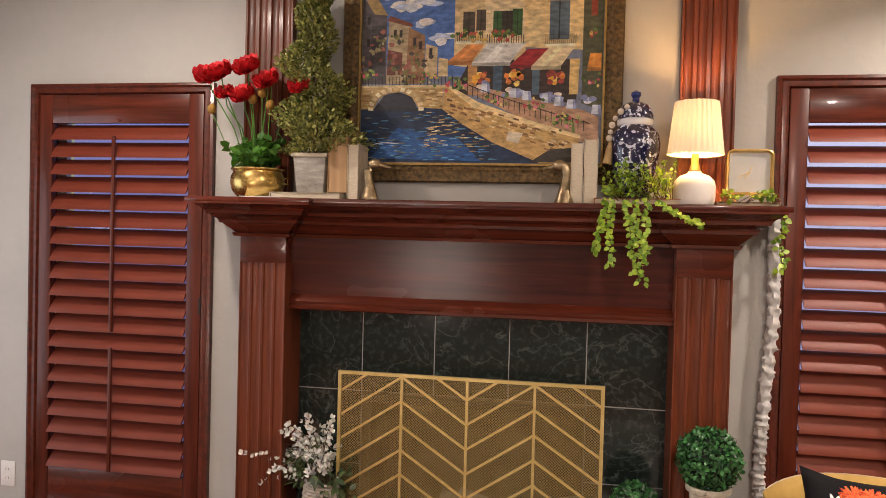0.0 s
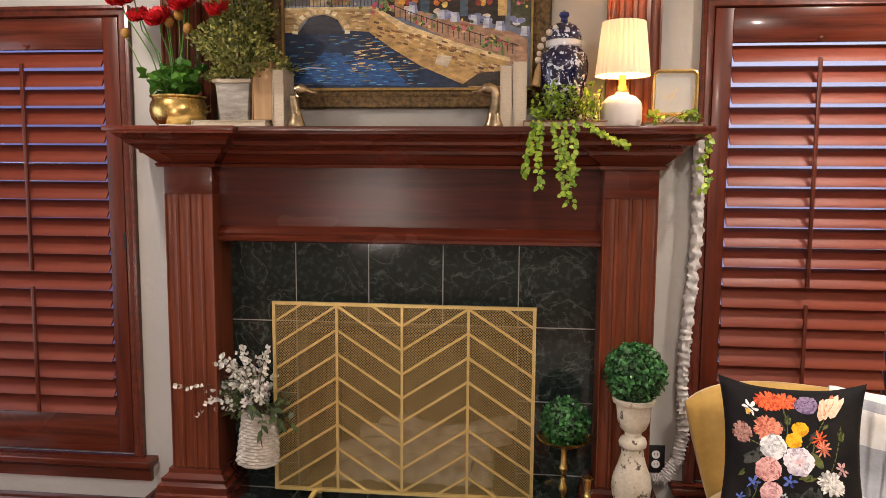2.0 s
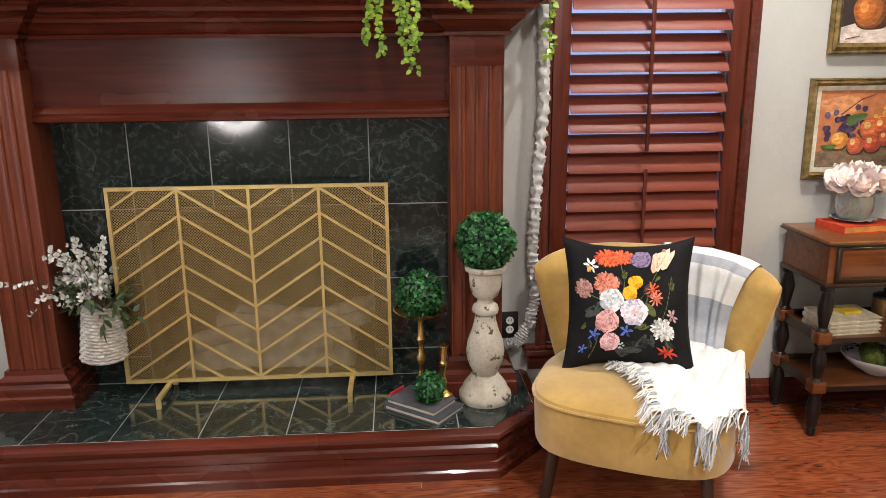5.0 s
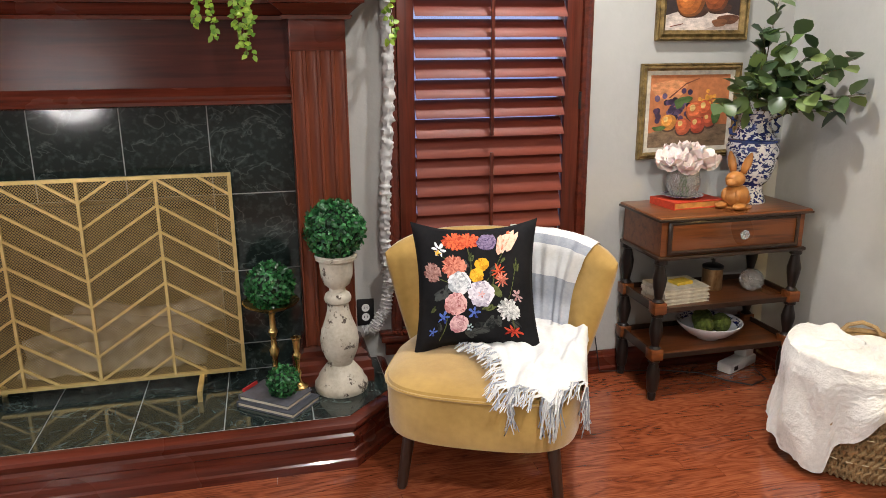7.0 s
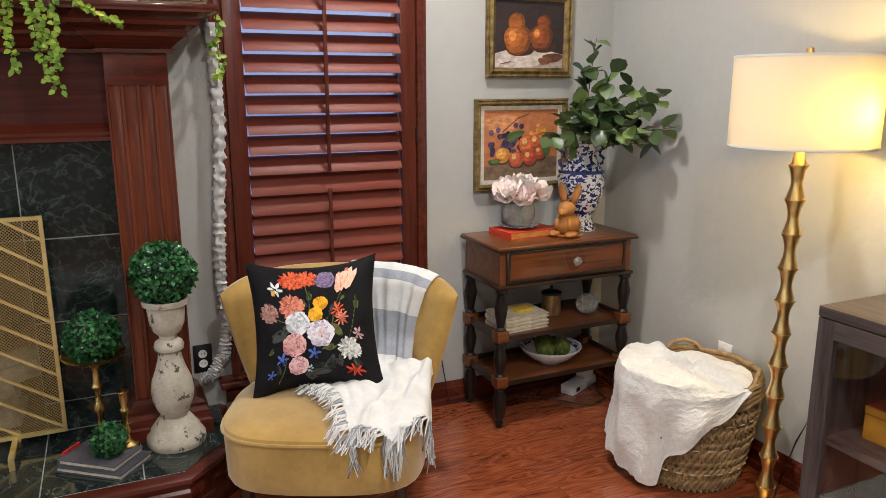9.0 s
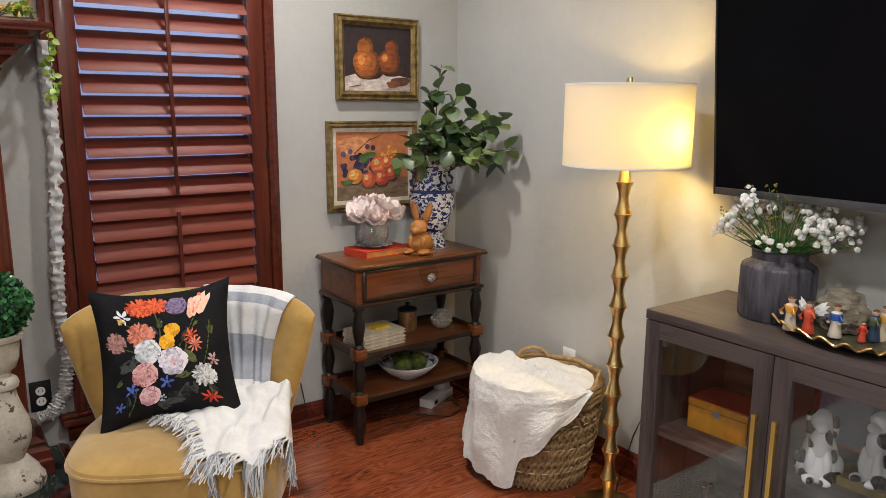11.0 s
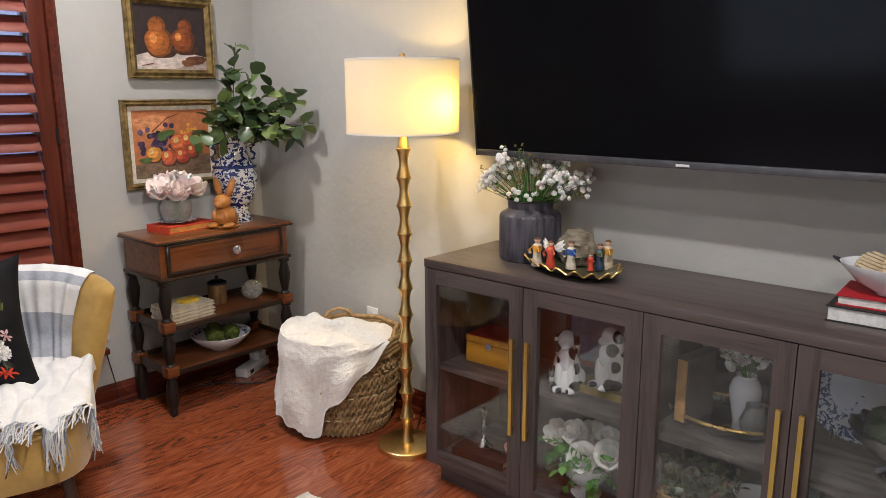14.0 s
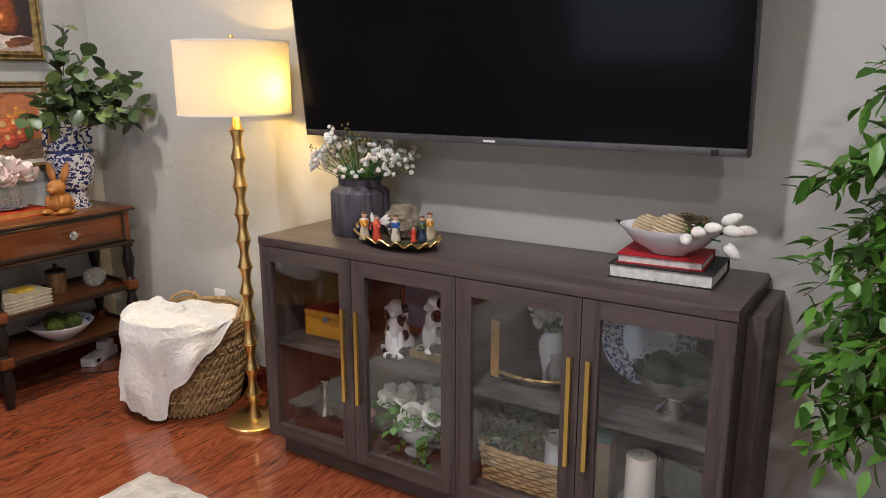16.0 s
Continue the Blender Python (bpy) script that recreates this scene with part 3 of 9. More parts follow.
# frieze and lower moulding
part("frieze", box(PIL[0][1], PIL[1][0], 3.08, BACK - 0.002, 1.285, 1.60), M_FRIEZE, fp, "glossy flat frieze panel", 40)
low = [(0, 0), (0.018, 0), (0.03, 0.006), (0.034, 0.018), (0.024, 0.026), (0.028, 0.036), (0.016, 0.05), (0.004, 0.06), (0, 0.064)]
part("lower_moulding", moulding(low, [(PIL[1][0], 3.08), (PIL[0][1], 3.08)][::-1]), M_CHERRY_X, fp).location.z = 1.252
part("soffit", box(PIL[0][1], PIL[1][0], 3.085, BACK - 0.014, 1.252, 1.284), M_CHERRY_X, fp)
# crown: stepped cove that flares to the shelf, breaking forward over the pilasters
CROWN = [(-0.02, 0), (0.012, 0), (0.016, 0.012), (0.010, 0.016), (0.018, 0.028), (0.034, 0.05), (0.04, 0.052), (0.042, 0.064), (0.058, 0.084),
         (0.064, 0.086), (0.066, 0.098), (0.086, 0.122), (0.092, 0.124), (0.092, 0.132), (-0.02, 0.132)]
plan = [(PIL[0][0], BACK), (PIL[0][0], 3.01), (PIL[0][1], 3.01), (PIL[0][1], 3.08), (PIL[1][0], 3.08), (PIL[1][0], 3.01), (PIL[1][1], 3.01), (PIL[1][1], BACK)]
crown = moulding([(1.55 * o if o > 0 else o, z) for o, z in CROWN], plan)
part("crown_moulding", crown, M_CHERRY_X, fp, "deep stepped crown moulding", 28).location.z = 1.545
shelf_plan = [(-1.278, BACK - 0.001), (-1.278, 2.885), (-0.765, 2.885), (-0.765, 2.925), (0.45, 2.925), (0.45, 2.885), (0.95, 2.885), (0.95, BACK - 0.001)]
part("mantel_shelf", extrude(shelf_plan, 0.02, Matrix.Translation((0, 0, SH_Z - 0.02))), M_CHERRY_X, fp, "", 30, 0.004)
# overmantel pilasters
for x0, x1 in ((-1.165, -0.955), (0.602, 0.802)):
    poly = [(x0, BACK - 0.001), (x0, 3.155)]
    for i in range(4):
        c = x0 + (x1 - x0) * (i + 0.5) / 4
        poly += [(c - 0.018, 3.155)] + [(c - 0.018 * math.cos(t), 3.155 + 0.01 * math.sin(t)) for t in (0.8, 1.57, 2.34)] + [(c + 0.018, 3.155)]
    poly += [(x1, 3.155), (x1, BACK - 0.001)]
    part("upper_pilaster", extrude(poly, CEIL - SH_Z - 0.001, Matrix.Translation((0, 0, SH_Z))), M_FLUTE, fp, "fluted cherry pilaster above the shelf", 30)

# slip of marble tiles round the firebox
TX = [-0.947, -0.631, -0.326, -0.021, 0.284, 0.598]
slip = part("slip_backing", box(TX[0], FBX0, BACK - 0.0115, BACK - 0.001, HZ, 1.28), M_GROUT, fp)
part("slip_backing", box(FBX1, TX[-1], BACK - 0.0115, BACK - 0.001, HZ, 1.28), M_GROUT, fp)
part("slip_backing", box(FBX0, FBX1, BACK - 0.0115, BACK - 0.001, FBZ, 1.28), M_GROUT, fp)
rows_z = [HZ, 0.30, 0.606, FBZ, 1.27]


def tile_piece(x0, x1, z0, z1):
    g = 0.0022
    part("tile", box(x0 + g, x1 - g, BACK - 0.013, BACK - 0.005, z0 + g, z1 - g), M_TILE, fp, "", 40, 0.001, 1)


for a, b in zip(TX, TX[1:]):
    tile_piece(a, b, FBZ, 1.27)
for a, b in ((TX[0], TX[1]), (TX[-2], TX[-1])):
    for z0, z1 in zip(rows_z[:-2], rows_z[1:-1]):
        tile_piece(a, b, z0, z1)
# firebox
fb = bmesh.new()
box(FBX0 - 0.1, FBX0, BACK + 0.002, BACK + 0.55, 0.02, FBZ + 0.1, fb)
box(FBX1, FBX1 + 0.1, BACK + 0.002, BACK + 0.55, 0.02, FBZ + 0.1, fb)
box(FBX0, FBX1, BACK + 0.45, BACK + 0.55, 0.02, FBZ + 0.1, fb)
box(FBX0, FBX1, BACK + 0.152, BACK + 0.45, FBZ - 0.02, FBZ + 0.1, fb)
box(FBX0, FBX1, BACK + 0.002, BACK + 0.45, 0.02, HZ - 0.004, fb)
part("firebox", fb, M_FIREBRICK, fp, "pale firebrick lining with soot", 0)
part("lintel_bar", box(FBX0, FBX1, BACK + 0.003, BACK + 0.03, FBZ - 0.05, FBZ - 0.022), M_BLACK, fp)
ash = grid(36, 12, lambda u, v: Vector((FBX0 + 0.1 + u * 0.72, BACK + 0.1 + v * 0.3, HZ + 0.16 * math.sin(math.pi * u) ** 0.4 * math.sin(math.pi * v) + 0.03 * noise.noise(Vector((u * 14, v * 6, 3))))))
part("ember_bed", ash, M_ASH, fp, "pale grey lava rock and ash")
for i in range(4):
    p0 = Vector((-0.5 + 0.08 * i, BACK + 0.16 + 0.06 * i, HZ + 0.10 + 0.03 * i))
    pts = [p0 + Vector((0.6 * t, 0.05 * math.sin(3 * t + i), 0.03 * math.sin(5 * t + i))) for t in [k / 8 for k in range(9)]]
    part("log", tube(pts, 0.042, 10, None, 0.034), M_ASH, fp, "pale grey gas log")

# hearth: cherry mouldings, tiled top
hearth = thing("hearth", (0, 0, 0), "raised hearth of polished dark green marble tiles with cherry mouldings", "hearth")
HP = [(-1.22, BACK), (-1.22, 2.876), (-1.02, 2.69), (0.715, 2.69), (0.888, 2.872), (0.888, BACK)]
part("core", extrude([(x, y - 0.002 if y == BACK else y) for x, y in HP], HZ - 0.002), M_GROUT, hearth)
HM = [(-0.004, 0), (0.05, 0), (0.05, 0.03), (0.04, 0.036), (0.034, 0.06), (0.026, 0.064), (0.026, 0.088), (0.034, 0.096), (0.034, 0.118),
      (0.024, 0.128), (0.03, 0.142), (0.044, 0.148), (0.048, 0.158), (0.044, 0.170), (0.02, 0.182), (-0.004, 0.184)]
part("base_moulding", moulding([(o * 0.8, z) for o, z in HM], HP), M_CHERRY_X, hearth, "stepped cherry moulding", 28)

# fire screen
sc = thing("fireplace_screen", (-0.172, 3.088, HZ), "gold metal fireplace screen with chevron bars and fine mesh", "fireplace screen")
SWD, SB, ST = 0.527, 0.042, 0.826
fr = bmesh.new()
for x0, x1, z0, z1 in ((-SWD, -SWD + 0.013, SB, ST), (SWD - 0.013, SWD, SB, ST), (-SWD + 0.013, SWD - 0.013, SB, SB + 0.013), (-SWD + 0.013, SWD - 0.013, ST - 0.013, ST)):
    box(x0, x1, -0.007, 0.007, z0, z1, fr)
part("frame", fr, M_SCREEN_GOLD, sc, "", 40)
for x in (-SWD / 2, 0, SWD / 2):
    part("upright", box(x - 0.005, x + 0.005, -0.006, 0.006, SB + 0.013, ST - 0.013), M_SCREEN_GOLD, sc)
pitch, slope, hw = 0.0975, 0.66, SWD / 2
for col in range(4):
    x0 = -SWD + col * hw
    up = col in (0, 2)
    for k in range(-3, 10):
        zp = ST - 0.012 - k * pitch
        za, zb = (zp - slope * hw, zp) if up else (zp, zp - slope * hw)
        a, b = Vector((x0, 0, za)), Vector((x0 + hw, 0, zb))
        lo, hi = SB + 0.008, ST - 0.008
        ts = [0.0, 1.0]
        d = b.z - a.z
        t0, t1 = sorted(((lo - a.z) / d, (hi - a.z) / d))
        ts = [max(0.012, t0), min(0.988, t1)]
        if ts[1] - ts[0] < 0.06:
            continue
        p, q = a.lerp(b, ts[0]), a.lerp(b, ts[1])
        ln, ang = (q - p).length, math.degrees(math.atan2(q.z - p.z, q.x - p.x))
        bar = box(-ln / 2, ln / 2, -0.004, 0.004, -0.0045, 0.0045)
        part("chevron_bar", bar, M_SCREEN_GOLD, sc).matrix_basis = pose((p.x + q.x) / 2, -0.002, (p.z + q.z) / 2, 0, -ang, 0)


def mesh_material():
    m, nodes, links, b = nodes_of("fine_wire_mesh")
    b.inputs["Base Color"].default_value = (0.42, 0.31, 0.13, 1)
    b.inputs["Metallic"].default_value, b.inputs["Roughness"].default_value = 0.7, 0.5
    v = coords(nodes, links, (1, 1, 1), (0, 45, 0))
    sep = nodes.new("ShaderNodeSeparateXYZ")
    links.new(v, sep.inputs[0])
    outs = []
    for ax in ("X", "Z"):
        mu, sn, gt = (nodes.new("ShaderNodeMath") for _ in range(3))
        mu.operation, sn.operation, gt.operation = "MULTIPLY", "SINE", "GREATER_THAN"
        mu.inputs[1].default_value, gt.inputs[1].default_value = 2 * math.pi / 0.0078, 0.72
        links.new(sep.outputs[ax], mu.inputs[0]), links.new(mu.outputs[0], sn.inputs[0]), links.new(sn.outputs[0], gt.inputs[0])
        outs.append(gt)
    mx = nodes.new("ShaderNodeMath")
    mx.operation = "MAXIMUM"
    links.new(outs[0].outputs[0], mx.inputs[0]), links.new(outs[1].outputs[0], mx.inputs[1])
    links.new(mx.outputs[0], b.inputs["Alpha"])
    return m


part("wire_mesh", box(-SWD + 0.006, SWD - 0.006, 0.0045, 0.0055, SB + 0.006, ST - 0.006), mesh_material(), sc, "fine gold wire mesh")
for x in (-0.36, 0.362):
    ft = bmesh.new()
    box(x - 0.009, x + 0.009, -0.15, -0.007, SB - 0.012, SB + 0.001, ft)
    box(x - 0.009, x + 0.009, -0.16, -0.15, 0.0, SB + 0.001, ft)
    box(x - 0.009, x + 0.009, 0.007, 0.075, SB - 0.012, SB + 0.001, ft)
    box(x - 0.009, x + 0.009, 0.065, 0.075, 0.0, SB - 0.012, ft)
    part("foot", ft, M_SCREEN_GOLD, sc)

# ---- cabinet and television ----
CX, CD, CT, CB = 2.329, 2.745, 0.845, 0.085
CY = [0.019, 0.42, 0.821, 1.225, 1.644]
cab = thing("display_cabinet", (0, 0, 0), "espresso oak sideboard with four glass doors and long brass handles", "cabinet")
part("top", box(CX - 0.002, CD, CY[0], CY[-1], CT - 0.03, CT), M_ESPRESSO, cab, "dark oak grain top", 40, 0.002)
for y0, y1 in ((CY[0], CY[0] + 0.022), (CY[-1] - 0.022, CY[-1])):
    part("side_panel", box(CX + 0.022, CD, y0, y1, CB, CT - 0.031), M_ESP_Z, cab)
part("flank", box(CX + 0.11, CD, CY[0] - 0.045, CY[0] - 0.001, 0.0, CT - 0.045), M_ESP_Z, cab, "set-back side leg", 40, 0.002)
part("flank", box(CX + 0.11, CD, CY[-1] + 0.001, CY[-1] + 0.03, 0.0, CT - 0.045), M_ESP_Z, cab, "set-back side leg", 40, 0.002)
part("divider", box(CX + 0.022, CD, CY[2] - 0.012, CY[2] + 0.012, CB + 0.02, CT - 0.031), M_ESP_Z, cab)
part("bottom", box(CX + 0.022, CD, CY[0] + 0.022, CY[-1] - 0.022, CB, CB + 0.022), M_INNER, cab)
part("back_panel", box(CD - 0.008, CD - 0.001, CY[0] + 0.022, CY[-1] - 0.022, CB + 0.022, CT - 0.031), M_INNER, cab)
CSH = 0.45
part("shelf", box(CX + 0.05, CD - 0.009, CY[0] + 0.023, CY[2] - 0.013, CSH - 0.02, CSH), M_INNER, cab)
part("shelf", box(CX + 0.05, CD - 0.009, CY[2] + 0.013, CY[-1] - 0.023, CSH - 0.02, CSH), M_INNER, cab)
part("plinth", box(CX + 0.05, CD, CY[0] + 0.03, CY[-1] - 0.03, 0, CB - 0.001), M_ESPRESSO, cab)
HY = [0.391, 0.446, 1.2, 1.258]
for i in range(4):
    y0, y1 = CY[i] + 0.0015, CY[i + 1] - 0.0015
    z0, z1 = CB, CT - 0.033
    st = 0.052
    dr = part("door", box(CX, CX + 0.02, y0, y0 + st, z0, z1), M_ESP_Z, cab, "glazed door")
    part("stile", box(CX, CX + 0.02, y1 - st, y1, z0, z1), M_ESP_Z, dr)
    part("rail", box(CX, CX + 0.02, y0 + st, y1 - st, z1 - st, z1), M_ESPRESSO, dr)
    part("rail", box(CX, CX + 0.02, y0 + st, y1 - st, z0, z0 + st), M_ESPRESSO, dr)
    pn = part("pane", box(CX + 0.008, CX + 0.011, y0 + st - 0.004, y1 - st + 0.004, z0 + st - 0.004, z1 - st + 0.004), M_PANE, dr, "clear glass pane")
    pn.visible_shadow = False
    hb = bmesh.new()
    box(CX - 0.018, CX - 0.008, HY[i] - 0.006, HY[i] + 0.006, 0.312, 0.64, hb)
    for z in (0.34, 0.605):
        box(CX - 0.008, CX + 0.001, HY[i] - 0.004, HY[i] + 0.004, z, z + 0.012, hb)
    part("handle", hb, M_HANDLE, dr, "long square brass handle")

tv = thing("television", (2.575, 0.828, 1.2), "large black flat screen television mounted on the wall, switched off", "television")
tv.matrix_basis = pose(2.545, 0.828, 1.19, 0, -6.0, 0)
TW, TH = 0.76, 0.875
part("panel", box(0.0, 0.004, -TW + 0.006, TW - 0.006, 0.022, TH - 0.006), M_TV, tv, "glossy black screen")
bz = bmesh.new()
for y0, y1, z0, z1 in ((-TW, -TW + 0.006, 0, TH), (TW - 0.006, TW, 0, TH), (-TW + 0.006, TW - 0.006, TH - 0.006, TH)):
    box(-0.003, 0.03, y0, y1, z0, z1, bz)
part("bezel", bz, M_BLACK, tv)
part("lower_bezel", box(-0.006, 0.03, -TW + 0.006, TW - 0.006, 0, 0.022), M_BEZEL, tv, "dark grey metal lower edge", 40, 0.003)
part("badge", box(-0.0075, -0.006, -0.02, 0.02, 0.007, 0.014), M_WHITE, tv)
part("sensor", box(-0.0085, -0.006, -TW + 0.075, -TW + 0.095, 0.002, 0.018), M_BLACK, tv)
part("casing", box(0.03, 0.075, -0.5, 0.5, 0.1, 0.7), M_BLACK, tv, "", 40, 0.01)
part("wall_bracket", box(0.075, 0.2, -0.2, 0.2, 0.3, 0.55), M_BLACK, tv)

# ---- more materials ----
M_MUSTARD = surface("mustard_velvet", (0.33, 0.19, 0.035), (0.5, 0.31, 0.075), 6, 0.75, bump=0.15, bump_scale=300, sheen=0.6)
M_DARKLEG = wood("dark_walnut_leg", (0.018, 0.009, 0.006), (0.05, 0.025, 0.016), "z", 0.35)
M_CUSHION = surface("black_print_cloth", (0.006, 0.006, 0.007), (0.014, 0.013, 0.014), 10, 0.8, bump=0.1, bump_scale=500)
M_CUSHION.node_tree.nodes["Principled BSDF"].inputs["Specular IOR Level"].default_value = 0.15
M_THROW = surface("cream_woven_cotton", (0.6, 0.6, 0.59), (0.75, 0.75, 0.74), 14, 0.95, bump=0.5, bump_scale=160)
M_THROW_G = surface("grey_woven_cotton", (0.27, 0.29, 0.33), (0.4, 0.42, 0.46), 14, 0.95, bump=0.5, bump_scale=160)
M_TABLE = wood("walnut_stain", (0.018, 0.0055, 0.0024), (0.165, 0.051, 0.0145), "x", 0.28, coat=0.3, contrast=1.5)
M_EDGE = wood("ebonised_edge", (0.012, 0.007, 0.005), (0.035, 0.018, 0.011), "x", 0.35)
M_EBONY = wood("ebonised_leg", (0.006, 0.0045, 0.004), (0.018, 0.012, 0.01), "z", 0.35, coat=0.1)
M_SHADE = shade_cloth("white_linen_shade", (0.7, 0.68, 0.62), 0.2, (0.5, 0.43, 0.2))
M_RATTAN = surface("seagrass", (0.2, 0.12, 0.05), (0.45, 0.3, 0.14), 30, 0.75, bump=0.5, bump_scale=140)
M_FLEECE = surface("cream_fleece", (0.68, 0.66, 0.61), (0.79, 0.77, 0.72), 60, 1.0, bump=0.8, bump_scale=150, sheen=0.4)
M_RUG = surface("cream_pile", (0.36, 0.34, 0.31), (0.66, 0.63, 0.58), 22, 1.0, bump=1.0, bump_scale=220)
M_EUCA = leaf_mat("silver_dollar_leaf", (0.018, 0.042, 0.02), (0.13, 0.19, 0.075), 0.35)
M_EUCA_L = leaf_mat("pale_leaf", (0.12, 0.2, 0.05), (0.28, 0.36, 0.12), 0.5)
M_FICUS = leaf_mat("ficus_leaf", (0.03, 0.09, 0.012), (0.11, 0.27, 0.035), 0.38)
M_STEM = surface("brown_stem", (0.07, 0.045, 0.02), (0.14, 0.1, 0.05), 20, 0.8)
M_CRYSTAL = surface("cut_crystal", (0.85, 0.87, 0.86), (0.95, 0.96, 0.95), 9, 0.06, trans=0.85, ior=1.5, bump=0.8, bump_scale=70)
M_PORC = surface("white_porcelain", (0.66, 0.68, 0.72), (0.74, 0.76, 0.79), 12, 0.15, coat=0.5)
M_COBALT = surface("cobalt_glaze", (0.01, 0.02, 0.09), (0.03, 0.06, 0.22), 20, 0.15, coat=0.5)
M_OLDGOLD = surface("antique_gold_frame", (0.09, 0.06, 0.02), (0.34, 0.23, 0.085), 34, 0.42, 0.6, bump=0.5, bump_scale=90)


def blue_white(name, scale, amount, base=(0.68, 0.7, 0.74), ink=(0.012, 0.022, 0.13)):
    """White glaze with scrolled blue brushwork."""
    m, nodes, links, b = nodes_of(name)
    v = coords(nodes, links)
    n, w = nodes.new("ShaderNodeTexNoise"), nodes.new("ShaderNodeTexVoronoi")
    n.inputs["Scale"].default_value, n.inputs["Detail"].default_value, n.inputs["Distortion"].default_value = scale, 2.5, 2.2
    w.inputs["Scale"].default_value = scale * 1.3
    links.new(v, n.inputs["Vector"]), links.new(v, w.inputs["Vector"])
    ad = nodes.new("ShaderNodeMath")
    ad.operation = "MULTIPLY_ADD"
    ad.inputs[1].default_value = 0.35
    links.new(w.outputs["Distance"], ad.inputs[0]), links.new(n.outputs["Fac"], ad.inputs[2])
    r = ramp(nodes, [(amount - 0.012, ink), (amount + 0.012, base)])
    links.new(ad.outputs[0], r.inputs[0]), links.new(r.outputs[0], b.inputs["Base Color"])
    b.inputs["Roughness"].default_value, b.inputs["Coat Weight"].default_value = 0.18, 0.5
    return m


M_DELFT = blue_white("delft_glaze", 40, 0.655)
M_DELFT_DENSE = blue_white("delft_dense_glaze", 34, 0.775, (0.58, 0.61, 0.7), (0.008, 0.01, 0.045))
paints = {}


def paint(c, rough=0.6):
    key = tuple(round(a, 3) for a in c) + (rough,)
    if key not in paints:
        paints[key] = surface("paint", tuple(a * 0.78 for a in c), tuple(min(1, a * 1.2) for a in c), 45, rough, bump=0.25, bump_scale=160)
    return paints[key]


def srgb(r, g, b):
    return tuple((v / 255 / 12.92) if v < 10 else ((v / 255 + 0.055) / 1.055) ** 2.4 for v in (r, g, b))


# ---- the armless chair ----
chair = thing("accent_chair", (1.212, 2.613, 0), "mustard velvet accent chair with winged back and dark wooden legs", "chair", "", -25)


def seat_outline(u):
    """Rounded plan of the seat; u from 0 to 1 round it."""
    t = 2 * math.pi * u
    c, s = math.cos(t), math.sin(t)
    k = (abs(c) ** 4.5 + abs(s) ** 4.5) ** (-1 / 4.5)
    x, y = 0.325 * k * c, -0.04 + 0.305 * k * s
    if y > 0:
        x *= 1 - 0.18 * (y / 0.265)
    return x, y - 0.03 * (1 - (x / 0.325) ** 2) * (1 if y < -0.2 else 0)


def cushion_rows(rows, n=64):
    bm = bmesh.new()
    rings = []
    for k, z in rows:
        ring = []
        for i in range(n):
            x, y = seat_outline(i / n)
            ring.append(bm.verts.new((x * k, (y + 0.04) * k - 0.04, z)))
        rings.append(ring)
    for a, b in zip(rings, rings[1:]):
        for i in range(n):
            bm.faces.new((a[i], a[(i + 1) % n], b[(i + 1) % n], b[i]))
    bm.faces.new(rings[0][::-1]), bm.faces.new(rings[-1])
    return bm


part("seat", cushion_rows([(0.9, 0.225), (0.965, 0.228), (0.985, 0.245), (0.992, 0.32), (1.0, 0.395)]), M_MUSTARD, chair)
part("seat_cushion", cushion_rows([(1.0, 0.396), (0.985, 0.41), (0.9, 0.424), (0.75, 0.432), (0.5, 0.437), (0.2, 0.44)]), M_MUSTARD, chair)
ring = [Vector((*seat_outline(i / 64), 0.397)) * 1.0 for i in range(65)]
part("piping", tube([(p.x * 1.006, p.y * 1.006, p.z) for p in ring], 0.0055, 6), M_MUSTARD, chair)


def back_pt(u, v, off):
    """u from -1 to 1 across, v from 0 to 1 up; off pushes the face backwards."""
    hw = 0.26 + 0.135 * v ** 0.8
    top = 0.782 - 0.075 * abs(u) ** 3.5
    a = 1.15 * u
    x = hw * math.sin(a) / math.sin(1.15)
    y = 0.235 + 0.09 * v - 0.30 * (1 - math.cos(a)) * (0.45 + 0.55 * v)
    n = Vector((math.sin(a * 0.8), math.cos(a * 0.8), -0.1)).normalized()
    p = Vector((x, y, 0.26 + (top - 0.26) * v))
    edge = min(1.0, (1 - v) * 9 + 0.05) ** 0.5 * min(1.0, (1 - abs(u)) * 8 + 0.05) ** 0.5
    return p + n * (0.04 + off * 0.042 * edge)


bk = bmesh.new()
grid(28, 18, lambda u, v: back_pt(2 * u - 1, v, -1), bk)
grid(28, 18, lambda u, v: back_pt(1 - 2 * u, v, 1), bk)
bmesh.ops.remove_doubles(bk, verts=bk.verts[:], dist=0.0001)
grid(1, 18, lambda u, v: back_pt(-1, v, 1 - 2 * u), bk), grid(1, 18, lambda u, v: back_pt(1, v, 2 * u - 1), bk)
grid(28, 1, lambda u, v: back_pt(2 * u - 1, 1, 2 * v - 1), bk), grid(28, 1, lambda u, v: back_pt(1 - 2 * u, 0, 2 * v - 1), bk)
bmesh.ops.remove_doubles(bk, verts=bk.verts[:], dist=0.0005)
bmesh.ops.recalc_face_normals(bk, faces=bk.faces[:])
part("backrest", bk, M_MUSTARD, chair, "curved winged backrest", 60)
